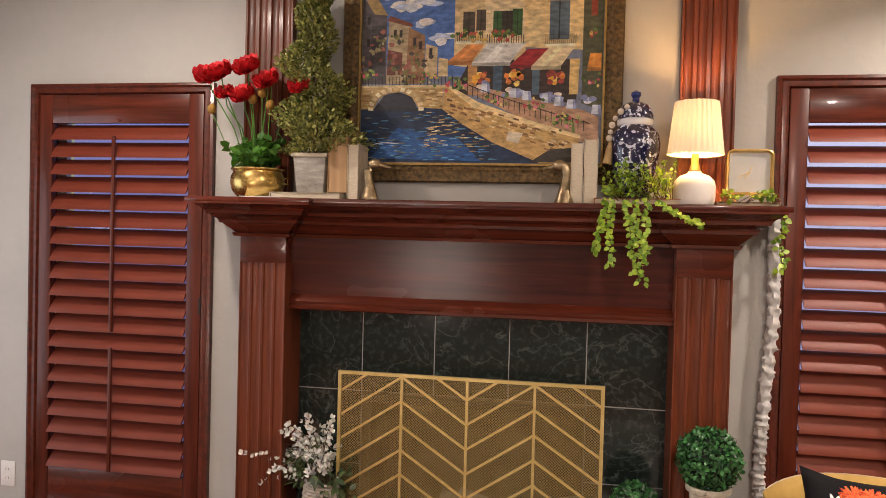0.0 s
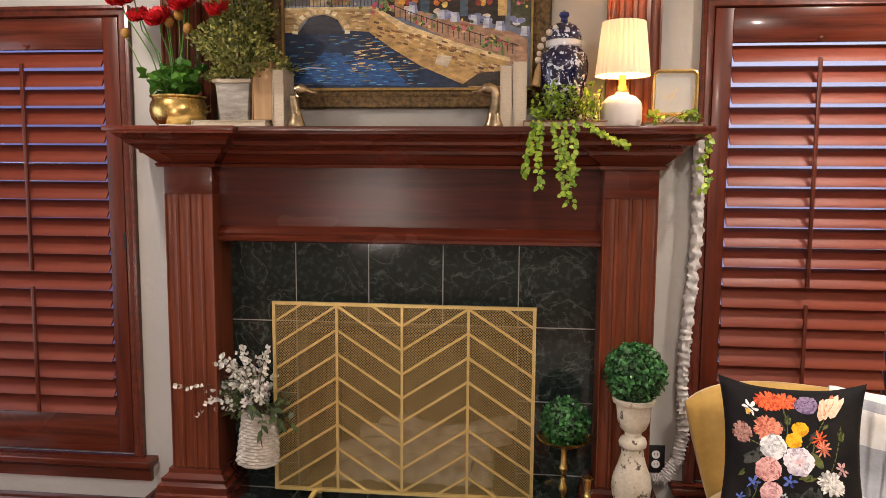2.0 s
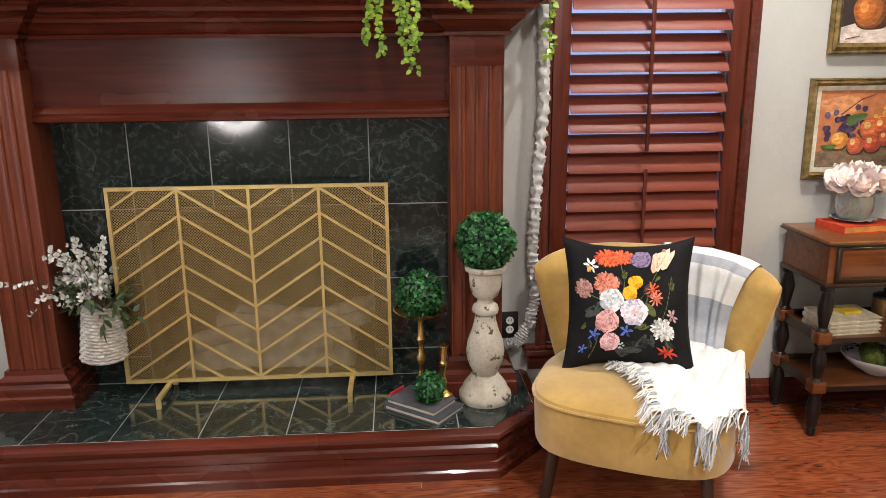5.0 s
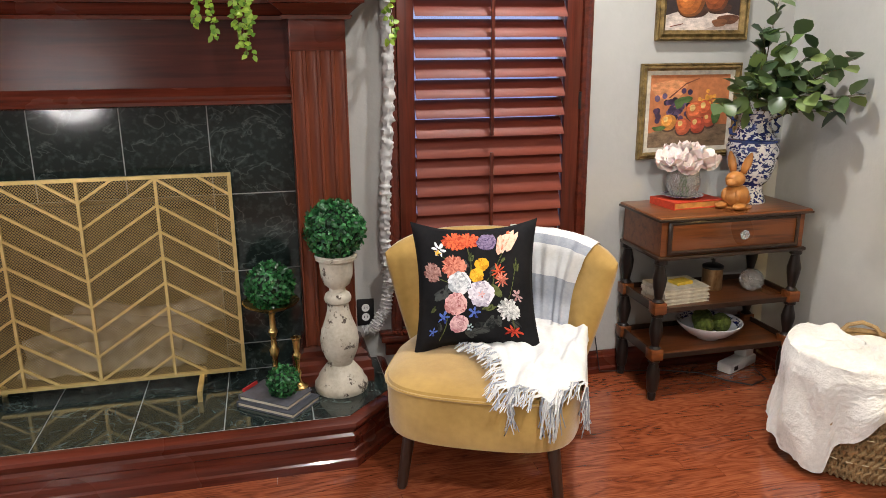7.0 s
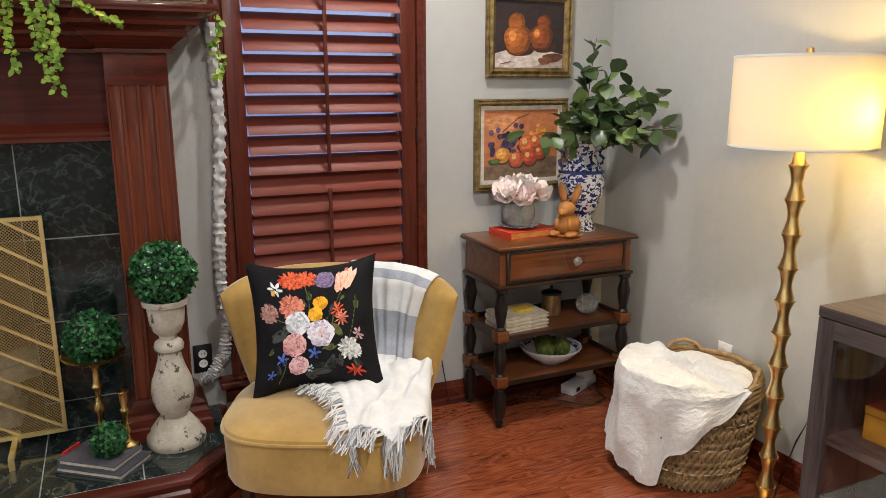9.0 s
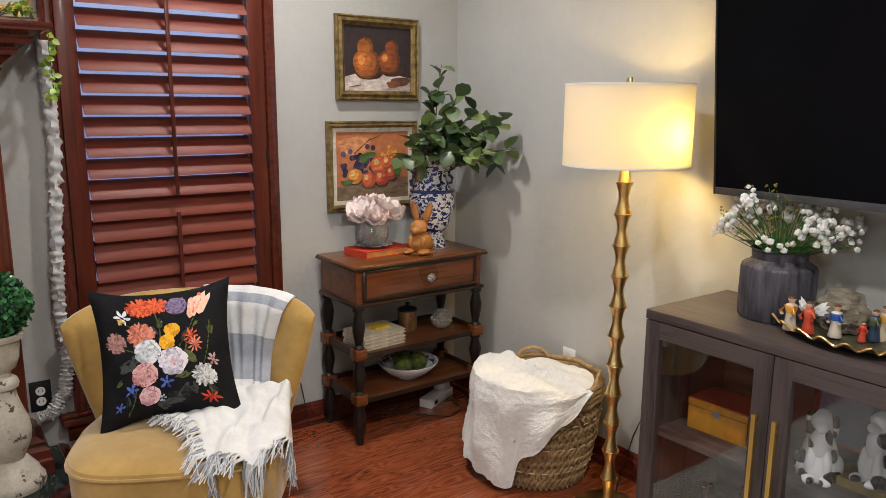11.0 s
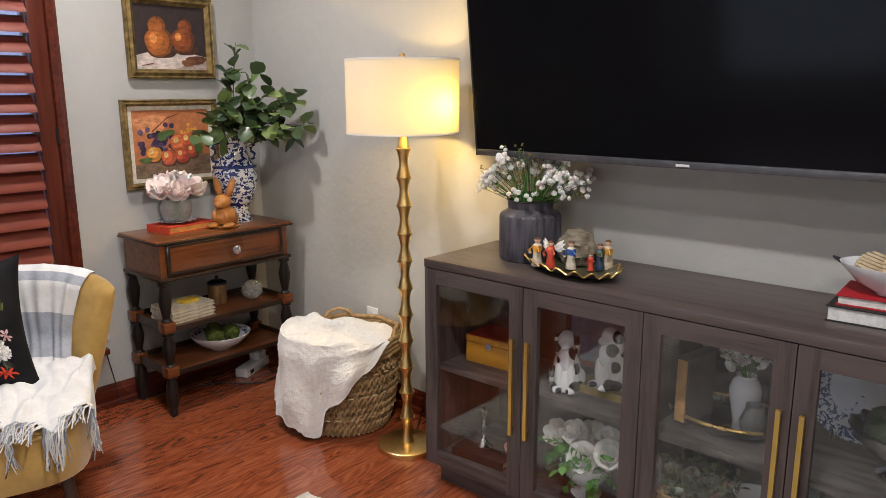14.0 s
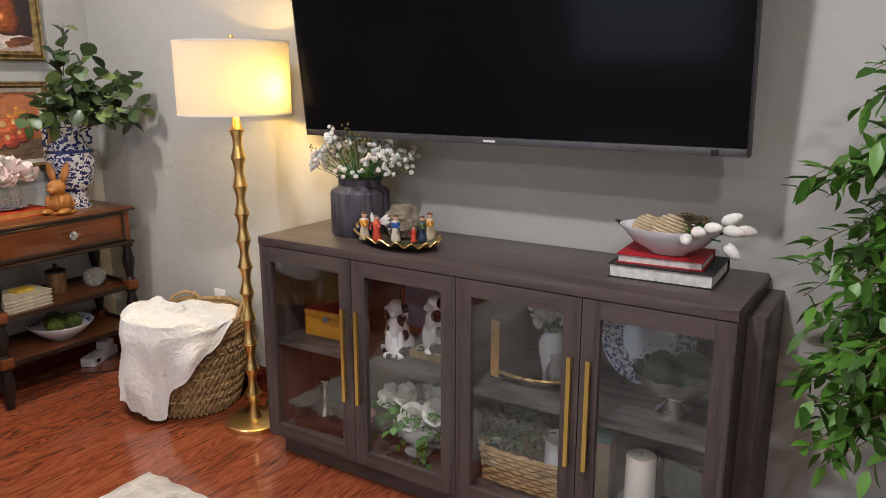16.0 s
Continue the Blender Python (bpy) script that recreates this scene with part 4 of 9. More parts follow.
for x, y, lx, ly in ((-0.235, -0.235, -0.03, -0.03), (0.235, -0.235, 0.03, -0.03), (-0.2, 0.2, -0.02, 0.06), (0.2, 0.2, 0.02, 0.06)):
    part("leg", tube([(x + lx, y + ly, 0.0), (x + lx * 0.96, y + ly * 0.96, 0.01), (x, y, 0.235)], 0.013, 14, None, 0.022), M_DARKLEG, chair, "tapered dark wooden leg")

# cushion with a printed bouquet
cu = thing("throw_pillow", (1.155, 2.60, 0.452), "square black cushion printed with a colourful bouquet, leaning on the chair", "pillow")
cu.matrix_basis = pose(1.152, 2.572, 0.44, 72, 0, -14) @ pose(0, 0, 0, 0, 0, 1.5)
PS = 0.222


def pillow_pt(u, v, side):
    """u and v from -1 to 1; side 1 is the face, -1 the back. The sides curve in, the corners stand out."""
    px = PS * u * (1 - 0.115 * (1 - v * v))
    py = PS * v * (1 - 0.115 * (1 - u * u))
    h = 0.078 * max(0, (1 - u ** 2) * (1 - v ** 2)) ** 0.55
    h += 0.006 * noise.noise(Vector((u * 1.8, v * 1.8, side))) * max(0, (1 - u * u) * (1 - v * v)) ** 0.3
    sag = 0.022 * max(0, abs(u) - 0.55) * (1 if v > 0 else -1.4)
    return Vector((px, py + PS * 0.98 + sag, side * h))


pb = bmesh.new()
grid(30, 30, lambda u, v: pillow_pt(2 * u - 1, 2 * v - 1, 1), pb)
grid(30, 30, lambda u, v: pillow_pt(1 - 2 * u, 2 * v - 1, -1), pb)
bmesh.ops.remove_doubles(pb, verts=pb.verts[:], dist=0.003)
part("cover", pb, M_CUSHION, cu, "", 70)


def print_ink(c1, c2):
    """Printed cloth: each petal its own tone, mottled within."""
    m, nodes, links, b = nodes_of("printed_cloth")
    geo, n, ad = nodes.new("ShaderNodeNewGeometry"), nodes.new("ShaderNodeTexNoise"), nodes.new("ShaderNodeMath")
    n.inputs["Scale"].default_value, n.inputs["Detail"].default_value = 90, 4
    links.new(coords(nodes, links), n.inputs["Vector"])
    ad.operation = "MULTIPLY_ADD"
    ad.inputs[1].default_value = 0.55
    links.new(geo.outputs["Random Per Island"], ad.inputs[0]), links.new(n.outputs["Fac"], ad.inputs[2])
    r = ramp(nodes, [(0.42, c1), (1.08, c2)])
    links.new(ad.outputs[0], r.inputs[0]), links.new(r.outputs[0], b.inputs["Base Color"])
    b.inputs["Roughness"].default_value = 0.85
    b.inputs["Specular IOR Level"].default_value = 0.15
    return m


lifts = [0.0]


def ink_petal(bm, u, v, ru, rv, turn):
    """One flat petal laid on the cushion's face."""
    lifts[0] += 0.0000055
    n = 9
    ring = []
    for k in range(n):
        a = 2 * math.pi * k / n
        w = 1 + 0.16 * math.sin(3 * a + 40 * u + 23 * v)
        x, y = ru * w * math.cos(a), rv * w * math.sin(a)
        p = (u + x * math.cos(turn) - y * math.sin(turn), v + x * math.sin(turn) + y * math.cos(turn))
        p = [max(-0.95, min(0.95, q)) for q in p]
        ring.append(bm.verts.new(pillow_pt(*p, 1) + Vector((0, 0, 0.0007 + lifts[0]))))
    bm.faces.new(ring)


def ink_bloom(u, v, r, c1, c2, petals=9, rings=4, slim=0.55, squash=1.0):
    """A full flower: rings of petals, the inner ones over the outer."""
    bm = bmesh.new()
    if slim > 0.6:
        ink_petal(bm, u, v, r * 0.86, r * 0.86 * squash, 0.3)
        petals += 4
    for k in range(rings):
        d = r * (0.68 - 0.62 * k / max(1, rings - 1)) if rings > 1 else r * 0.55
        q = max(3, petals - 2 * k)
        for i in range(q):
            a = 2 * math.pi * (i + 0.5 * k) / q + rnd(-0.2, 0.2)
            s_ = r * ((0.36 if slim > 0.6 else 0.42) - 0.05 * k) * rnd(0.85, 1.15)
            ink_petal(bm, u + d * math.cos(a), v + d * squash * math.sin(a), s_, s_ * slim * (0.5 + 0.5 * squash), a + (1.57 if slim > 0.6 else 0.0))
    part("printed_flower", bm, print_ink(c1, c2), cu, "", 0)


random.seed(19)
ink_leaves = [bmesh.new() for _ in range(2)]
for u, v, ru, rv, t, k in ((-0.62, -0.12, 0.2, 0.11, 0.3, 0), (-0.5, -0.05, 0.16, 0.08, 1.2, 0), (0.05, -0.72, 0.22, 0.11, 0.2, 0), (0.22, -0.6, 0.2, 0.08, 1.0, 0), (-0.12, -0.8, 0.14, 0.06, 2.4, 0), (0.35, -0.62, 0.13, 0.05, 1.9, 0),
                           (0.36, -0.1, 0.17, 0.09, 2.2, 1), (0.2, -0.38, 0.13, 0.06, 0.2, 1), (-0.08, 0.5, 0.1, 0.05, 1.3, 1), (0.7, 0.3, 0.13, 0.035, 1.7, 1), (-0.74, -0.34, 0.07, 0.035, 0.6, 1), (0.46, 0.42, 0.06, 0.03, 0.9, 1),
                           (-0.2, 0.36, 0.16, 0.04, 2.2, 0), (0.3, 0.28, 0.12, 0.04, 0.8, 0), (0.62, -0.62, 0.12, 0.04, 2.6, 0), (-0.62, -0.66, 0.1, 0.03, 1.8, 0)):
    for q in range(4):
        ink_petal(ink_leaves[k], u + rnd(-0.3, 0.3) * ru, v + rnd(-0.3, 0.3) * ru, ru * rnd(0.4, 0.8), rv * rnd(0.4, 0.8), t + rnd(-0.3, 0.3))
for (u0, v0), (u1, v1) in (((0.45, 0.55), (0.15, 0.05)), ((-0.55, 0.5), (-0.3, 0.3)), ((0.68, 0.4), (0.55, -0.2)), ((-0.12, 0.62), (-0.1, 0.2)), ((-0.7, 0.15), (-0.3, 0.0)), ((0.5, -0.4), (0.6, -0.7)), ((-0.5, -0.5), (-0.6, -0.85)), ((0.3, 0.15), (0.2, -0.1))):
    for q in range(9):
        f = q / 8
        ink_petal(ink_leaves[1], u0 + (u1 - u0) * f + 0.03 * math.sin(3 * f), v0 + (v1 - v0) * f, 0.035, 0.009, math.atan2(v1 - v0, u1 - u0))
part("printed_spray", ink_leaves[0], print_ink((0.012, 0.014, 0.015), (0.07, 0.075, 0.07)), cu, "", 0)
part("printed_spray", ink_leaves[1], print_ink((0.025, 0.035, 0.012), (0.13, 0.15, 0.05)), cu, "", 0)
RED, CORAL, WHITE_P, PINK = ((0.3, 0.02, 0.012), (0.8, 0.16, 0.06)), ((0.36, 0.06, 0.04), (0.78, 0.3, 0.2)), ((0.3, 0.33, 0.36), (0.82, 0.82, 0.84)), ((0.45, 0.14, 0.14), (0.85, 0.52, 0.5))
for u, v, r, (c1, c2), pt, rg_, slim, sq in (
        (-0.32, 0.77, 0.2, RED, 22, 6, 0.4, 0.62), (-0.1, 0.79, 0.17, RED, 20, 6, 0.4, 0.6), (0.19, 0.75, 0.18, ((0.06, 0.04, 0.1), (0.27, 0.2, 0.32)), 14, 5, 0.62, 0.85), (-0.36, 0.33, 0.2, CORAL, 24, 7, 0.4, 0.95),
        (-0.74, 0.22, 0.14, ((0.18, 0.07, 0.06), (0.5, 0.28, 0.24)), 18, 6, 0.45, 1.1), (-0.6, 0.62, 0.13, WHITE_P, 6, 1, 0.45, 1.0), (-0.63, 0.56, 0.05, ((0.5, 0.25, 0.02), (0.8, 0.5, 0.05)), 5, 2, 0.6, 1.0),
        (0.1, 0.37, 0.13, ((0.5, 0.2, 0.01), (0.9, 0.46, 0.03)), 5, 2, 0.8, 0.9), (0.01, 0.19, 0.13, ((0.55, 0.24, 0.01), (0.95, 0.5, 0.04)), 5, 2, 0.8, 1.0), (0.38, 0.24, 0.12, RED, 9, 3, 0.25, 1.1), (0.43, 0.1, 0.12, CORAL, 9, 3, 0.25, 1.1),
        (-0.29, 0.06, 0.21, WHITE_P, 9, 4, 0.75, 1.0), (0.08, -0.13, 0.24, ((0.36, 0.32, 0.42), (0.86, 0.8, 0.86)), 7, 4, 0.75, 1.0), (0.08, -0.14, 0.06, PINK, 5, 2, 0.6, 1.0), (-0.36, -0.29, 0.21, PINK, 9, 4, 0.7, 1.0),
        (-0.3, -0.63, 0.17, ((0.5, 0.2, 0.24), (0.88, 0.6, 0.62)), 8, 4, 0.7, 0.95), (0.53, -0.4, 0.18, ((0.22, 0.23, 0.23), (0.8, 0.8, 0.78)), 24, 7, 0.36, 0.95), (0.7, -0.16, 0.09, ((0.25, 0.12, 0.12), (0.6, 0.4, 0.4)), 6, 2, 0.5, 1.2),
        (-0.56, -0.5, 0.1, ((0.02, 0.03, 0.16), (0.12, 0.2, 0.62)), 5, 2, 0.5, 1.0), (-0.05, -0.45, 0.1, ((0.02, 0.03, 0.16), (0.12, 0.2, 0.62)), 5, 2, 0.5, 1.0), (-0.73, -0.7, 0.07, ((0.02, 0.03, 0.16), (0.12, 0.2, 0.6)), 5, 2, 0.5, 1.0),
        (0.58, -0.76, 0.15, ((0.25, 0.015, 0.01), (0.62, 0.08, 0.04)), 7, 2, 0.4, 0.5), (-0.12, -0.7, 0.06, ((0.2, 0.26, 0.3), (0.5, 0.6, 0.62)), 5, 1, 0.6, 1.4)):
    ink_bloom(u, v, r, c1, c2, pt, rg_, slim, sq)
tulip = bmesh.new()
for k, (du, w) in enumerate(((-0.09, 0.07), (0.09, 0.07), (-0.03, 0.08), (0.04, 0.08), (0.0, 0.045))):
    ink_petal(tulip, 0.5 + du, 0.68 + 0.02 * k, 0.17, w, 1.25 - du * 3)
part("printed_flower", tulip, print_ink((0.7, 0.14, 0.06), (0.9, 0.6, 0.45)), cu, "", 0)

# throw blanket over the back and the seat
th = thing("throw_blanket", (1.212, 2.613, 0), "cream and grey striped cotton throw with fringe, draped over the chair", "blanket", "", -25)


def ease(a, b, v):
    t = min(1, max(0, (v - a) / (b - a)))
    return t * t * (3 - 2 * t)


def over_back(u, v):
    """v from 0 behind the back, over the top at a third, down the front to the seat at 1; u across."""
    fold = 0.5 + 0.5 * math.sin(u * 15 + 2.2 * v) + 0.35 * math.sin(u * 31 - 3 * v + 1)
    wide = 0.36 - 0.1 * ease(0.3, 0.75, v) + 0.04 * ease(0.8, 1.0, v)
    c = 0.36 + 0.06 * math.sin(2.2 * v) + 0.05 * ease(0.6, 1.0, v)
    ub = c + (u - 0.5) * 2 * wide
    lift = 0.007 + 0.016 * fold * ease(0.28, 0.5, v)
    if v < 0.3:
        p, n = back_pt(ub, 0.62 + 0.38 * v / 0.3, 1), Vector((0, 1, 0.25))
    elif v < 0.38:
        t = (v - 0.3) / 0.08
        p, n = back_pt(ub, 1.0, 1 - 2 * t), Vector((0, 0.6 - 1.2 * t, 1))
    else:
        t = (v - 0.38) / 0.62
        p, n = back_pt(ub, 1.0 - 0.76 * t, -1), Vector((-math.sin(ub), -math.cos(ub), 0.2))
    p = p + n.normalized() * lift
    slump = ease(0.75, 1.0, v)
    return p + Vector((0.0, -0.07 * slump, max(0, 0.452 + 0.01 * fold - p.z) * slump))


bands = [(0.0, 0.4, M_THROW, "cream cotton"), (0.4, 0.45, M_THROW_G, "grey cotton stripe"), (0.45, 0.63, M_THROW, "cream cotton"), (0.63, 0.87, M_THROW_G, "grey cotton stripe"), (0.87, 1.0, M_THROW, "cream cotton")]
for v0, v1, mt, lb in bands:
    part("back_fold", grid(60, max(4, int(60 * (v1 - v0))), lambda u, v: over_back(u, v0 + (v1 - v0) * v)), mt, th, lb, 80)


def over_seat(u, v):
    """v runs from the back of the seat forward and down over the front edge; u across."""
    x = -0.06 + 0.40 * u + 0.06 * (1 - v) * (1 - u) + 0.012 * math.sin(v * 6 + 9 * u)
    reach = 0.17 + 0.36 * ease(0.0, 0.5, u) - 0.08 * ease(0.75, 1.0, u) + 0.02 * math.sin(19 * u)
    y = 0.13 + 0.05 * u - v * reach
    edge = -0.374 + 0.03 * (x / 0.325) ** 2
    ridge = 0.013 * abs(math.sin(u * 11 + v * 2.5)) ** 1.5 + 0.008 * abs(math.sin(u * 23 - v * 4)) + 0.014 * noise.noise(Vector((u * 5, v * 4, 4)))
    z = 0.447 - 0.012 * ease(-0.1, 0.0, edge - y)
    if y < edge:
        over = edge - y
        y = edge - ease(0, 0.03, over) * (0.014 + 0.9 * ridge)
        z -= over
        ridge *= 0.1
    z += ridge + 0.004
    if x > 0.318:
        z -= (x - 0.318) * 2.6
        x = 0.318 + (x - 0.318) * 0.35 + 0.012
    return Vector((x, y, max(z, 0.2)))


part("seat_fold", grid(70, 40, over_seat), M_THROW, th, "cream cotton", 80)
for k in range(58):
    u = k / 57
    p = over_seat(u, 1.0)
    bmf = bmesh.new()
    for q in range(4):
        a = p + Vector((rnd(-0.006, 0.006), rnd(-0.005, 0.003), 0.003))
        if p.z > 0.43:
            ends = [a + Vector((rnd(-0.02, 0.008) - 0.012, rnd(-0.035, -0.02), 0.004)), a + Vector((rnd(-0.035, 0.01) - 0.02, rnd(-0.075, -0.05), -0.008 if a.y - 0.062 > -0.33 else -0.03))]
        else:
            ends = [a + Vector((rnd(-0.012, 0.012), rnd(-0.012, 0), -0.05)), a + Vector((rnd(-0.02, 0.02), rnd(-0.014, 0.002), -0.09 - rnd(0, 0.04)))]
        tube([a, a.lerp(ends[0], 0.5) + Vector((rnd(-0.004, 0.004), 0, 0)), *ends], 0.0034, 4, bmf, 0.0016)
    part("fringe_tassel", bmf, M_THROW if k % 3 else M_THROW_G, th)

# ---- side table ----
TX0, TX1, TY0, TY1 = 1.972, 2.668, 2.836, 3.185
tb = thing("side_table", (0, 0, 0), "walnut side table with drawer, two shelves and black turned legs", "table")
part("tabletop", box(TX0, TX1, TY0, TY1, 0.776, 0.797), M_TABLE, tb, "", 40, 0.006, 3)
part("top_edge", box(TX0 - 0.004, TX1 + 0.004, TY0 - 0.004, TY1 + 0.002, 0.7775, 0.7885), M_EDGE, tb, "dark worn edge", 40, 0.004, 2)
part("drawer_case", box(TX0 + 0.02, TX1 - 0.02, TY0 + 0.022, TY1 - 0.01, 0.632, 0.7755), M_TABLE, tb)
part("lower_trim", box(TX0 + 0.006, TX1 - 0.006, TY0 + 0.008, TY1 - 0.004, 0.616, 0.632), M_EDGE, tb, "", 40, 0.005)
dw = part("drawer_front", box(TX0 + 0.06, TX1 - 0.06, TY0 + 0.016, TY0 + 0.0215, 0.65, 0.765), M_TABLE, tb, "", 40, 0.002)
part("drawer_moulding", moulding([(0, 0), (0, 0.006), (-0.006, 0.009), (-0.016, 0.004), (-0.018, 0)], [(0.0, 0), (0.0, 0.107), (0.568, 0.107), (0.568, 0)], True),
     M_EDGE, dw).matrix_basis = Matrix(((1, 0, 0, TX0 + 0.064), (0, 0, -1, TY0 + 0.0165), (0, 1, 0, 0.654), (0, 0, 0, 1)))
part("knob", lathe([(0, 0), (0.006, 0.0), (0.006, 0.012), (0.018, 0.018), (0.021, 0.026), (0.016, 0.033), (0.01, 0.035), (0, 0.036)], 8, None, pose((TX0 + TX1) / 2 + 0.03, TY0 + 0.016, 0.708, 90)), M_CRYSTAL, dw, "faceted glass knob", 10)
LEGP = [(0.011, 0), (0.014, 0.004), (0.016, 0.03), (0.0135, 0.036), (0.018, 0.05), (0.0215, 0.1), (0.02, 0.14), (0.015, 0.17), (0.019, 0.174), (0.019, 0.182), (0.016, 0.186),
        (0.016, 0.232), (0.019, 0.236), (0.014, 0.246), (0.021, 0.3), (0.022, 0.32), (0.015, 0.372), (0.019, 0.376), (0.019, 0.386), (0.016, 0.39),
        (0.016, 0.435), (0.019, 0.44), (0.014, 0.452), (0.02, 0.51), (0.022, 0.54), (0.015, 0.594), (0.02, 0.6), (0.02, 0.616)]
lg = finish(lathe([(r * (1.3 if r > 0.0165 else 1.12), z) for r, z in LEGP], 20), "leg", M_EBONY, 40)
blk = finish(box(-0.027, 0.027, -0.027, 0.027, -0.024, 0.024), "block", M_TABLE, 40, 0.003)
for x in (TX0 + 0.034, TX1 - 0.034):
    for y in (TY0 + 0.034, TY1 - 0.034):
        ob = share("leg", lg, tb, pose(x, y, 0))
        for z in (0.21, 0.412):
            share("shelf_block", blk, ob, pose(0, 0, z))
for z in (0.21, 0.412):
    shf = part("shelf", box(TX0 + 0.03, TX1 - 0.03, TY0 + 0.03, TY1 - 0.03, z - 0.02, z - 0.006), M_TABLE, tb)
    for x0, x1, y0, y1 in ((TX0 + 0.022, TX0 + 0.03, TY0 + 0.03, TY1 - 0.03), (TX1 - 0.03, TX1 - 0.022, TY0 + 0.03, TY1 - 0.03),
                           (TX0 + 0.03, TX1 - 0.03, TY1 - 0.03, TY1 - 0.022), (TX0 + 0.03, TX1 - 0.03, TY0 + 0.022, TY0 + 0.03)):
        part("lip", box(x0, x1, y0, y1, z - 0.022, z + (0.016 if y0 > TY0 + 0.025 else -0.002)), M_EDGE, shf)

# ---- floor lamp ----
LX, LY = 2.478, 1.884
fl = thing("floor_lamp", (LX, LY, 0), "brass bamboo-shaped floor lamp with a white drum shade, switched on", "floor lamp")
part("base", lathe([(0, 0), (0.118, 0), (0.12, 0.006), (0.118, 0.02), (0.112, 0.024), (0.03, 0.027), (0, 0.027)], 48), M_GOLD, fl)
z, k = 0.027, 0
SEGP = [(0.026, 0.0), (0.0235, 0.012), (0.0175, 0.035), (0.0155, 0.053), (0.0175, 0.071), (0.0235, 0.094), (0.029, 0.1035), (0.029, 0.1065)]
sg = finish(lathe([(r * 1.06, z) for r, z in SEGP], 28), "pole_segment", M_GOLD, 50)
for k in range(11):
    share("pole_segment", sg, fl, pose(0, 0, 0.027 + 0.107 * k))
part("neck", lathe([(0.022, 1.204), (0.016, 1.235), (0.012, 1.26), (0.008, 1.3), (0.008, 1.36)], 20), M_GOLD, fl)
shade = bmesh.new()
SR, SZ0, SZ1 = 0.208, 1.258, 1.524
lathe([(SR, SZ0), (SR, (SZ0 + SZ1) / 2), (SR, SZ1)], 64, shade, None, 1.0, False)
shd = part("shade", shade, M_SHADE, fl, "white linen drum shade")
for z in (SZ0, SZ1 - 0.006):
    part("shade_band", lathe([(SR + 0.0012, z), (SR + 0.0012, z + 0.006), (SR + 0.0004, z + 0.006), (SR + 0.0004, z), (SR + 0.0012, z)], 64, caps=False), M_WHITE, shd)
part("spider", tube([(-SR + 0.002, 0, SZ1 - 0.01), (SR - 0.002, 0, SZ1 - 0.01)], 0.002, 6, tube([(0, -SR + 0.002, SZ1 - 0.01), (0, SR - 0.002, SZ1 - 0.01)], 0.002, 6)), M_GOLD, fl)
part("harp", tube([(0, 0.02, 1.33), (0, 0.06, 1.38), (0, 0.05, 1.47), (0, 0, 1.512)], 0.002, 6), M_GOLD, fl)
part("finial", lathe([(0, 1.51), (0.012, 1.512), (0.013, 1.535), (0.009, 1.545), (0, 1.547)], 16), M_GOLD, fl)
part("bulb", ball(0.03, (0.0, 0.0, 1.4), None, 0, 2, (1, 1, 1.2)), glow("bulb_glow", (1.0, 0.72, 0.36), 10.0), fl, "glowing warm bulb").visible_shadow = False
point_lamp("floor_lamp_light", (LX + 0.005, LY - 0.152, 1.36), 12.5, WARM, 0.03)

# ---- basket with a fleece blanket ----
BX, BY = 2.492, 2.275
bs = thing("wicker_basket", (BX, BY, 0), "round woven seagrass basket with looped handles", "basket")


bs.scale = (1.02, 1.02, 0.93)


def basket_r(z):
    return 0.185 + 0.05 * math.sin(math.pi * min(1, z / 0.46) * 0.62)


bmk = bmesh.new()
lathe([(0, 0.004), (0.18, 0.004), *[(basket_r(z) - 0.006, z) for z in [0.01 + 0.04 * i for i in range(11)]], (basket_r(0.42) - 0.016, 0.42), (0.17, 0.03), (0, 0.03)], 48, bmk)
part("inner_wall", bmk, M_RATTAN, bs)
# upright braided strands with pale lashings
NS = 56
for i in range(NS):
    a0 = 2 * math.pi * i / NS
    bms = bmesh.new()
    for s in (0, 1):
        pts = []
        for j in range(22):
            z = 0.008 + 0.36 * j / 21
            a = a0 + 0.05 * math.sin(j * 1.2 + math.pi * s)
            r = basket_r(z) + 0.003 * math.cos(j * 1.2 + math.pi * s)
            pts.append((r * math.cos(a), r * math.sin(a), z))
        tube(pts, 0.0068, 5, bms)
    part("braided_strand", bms, M_RATTAN, bs)
for z in (0.37, 0.39, 0.41, 0.43):
    pts = [((basket_r(z) + 0.004 + 0.003 * math.sin(20 * t)) * math.cos(t), (basket_r(z) + 0.004 + 0.003 * math.sin(20 * t)) * math.sin(t), z + 0.003 * math.sin(9 * t)) for t in [2 * math.pi * k / 72 for k in range(73)]]
    part("rim_coil", tube(pts, 0.011, 7), M_RATTAN, bs)
for z in (0.09, 0.2, 0.3):
    for i in range(0, NS, 2):
        a = 2 * math.pi * (i + 0.5) / NS
        r = basket_r(z) + 0.008
        part("lashing", tube([(r * math.cos(a - 0.05), r * math.sin(a - 0.05), z), ((r + 0.003) * math.cos(a), (r + 0.003) * math.sin(a), z + 0.002), (r * math.cos(a + 0.05), r * math.sin(a + 0.05), z)], 0.0025, 4), paint((0.55, 0.45, 0.28), 0.8), bs)
for sgn in (1, -1):
    pts = [(0.23 * math.cos(a), sgn * 0.0 + 0.23 * math.sin(a), 0.425 + h) for a, h in ((-1.25 * sgn, 0), (-1.15 * sgn, 0.03), (-0.95 * sgn, 0.045), (-0.75 * sgn, 0.03), (-0.65 * sgn, 0))]
    part("handle", tube(pts, 0.009, 7), M_RATTAN, bs)

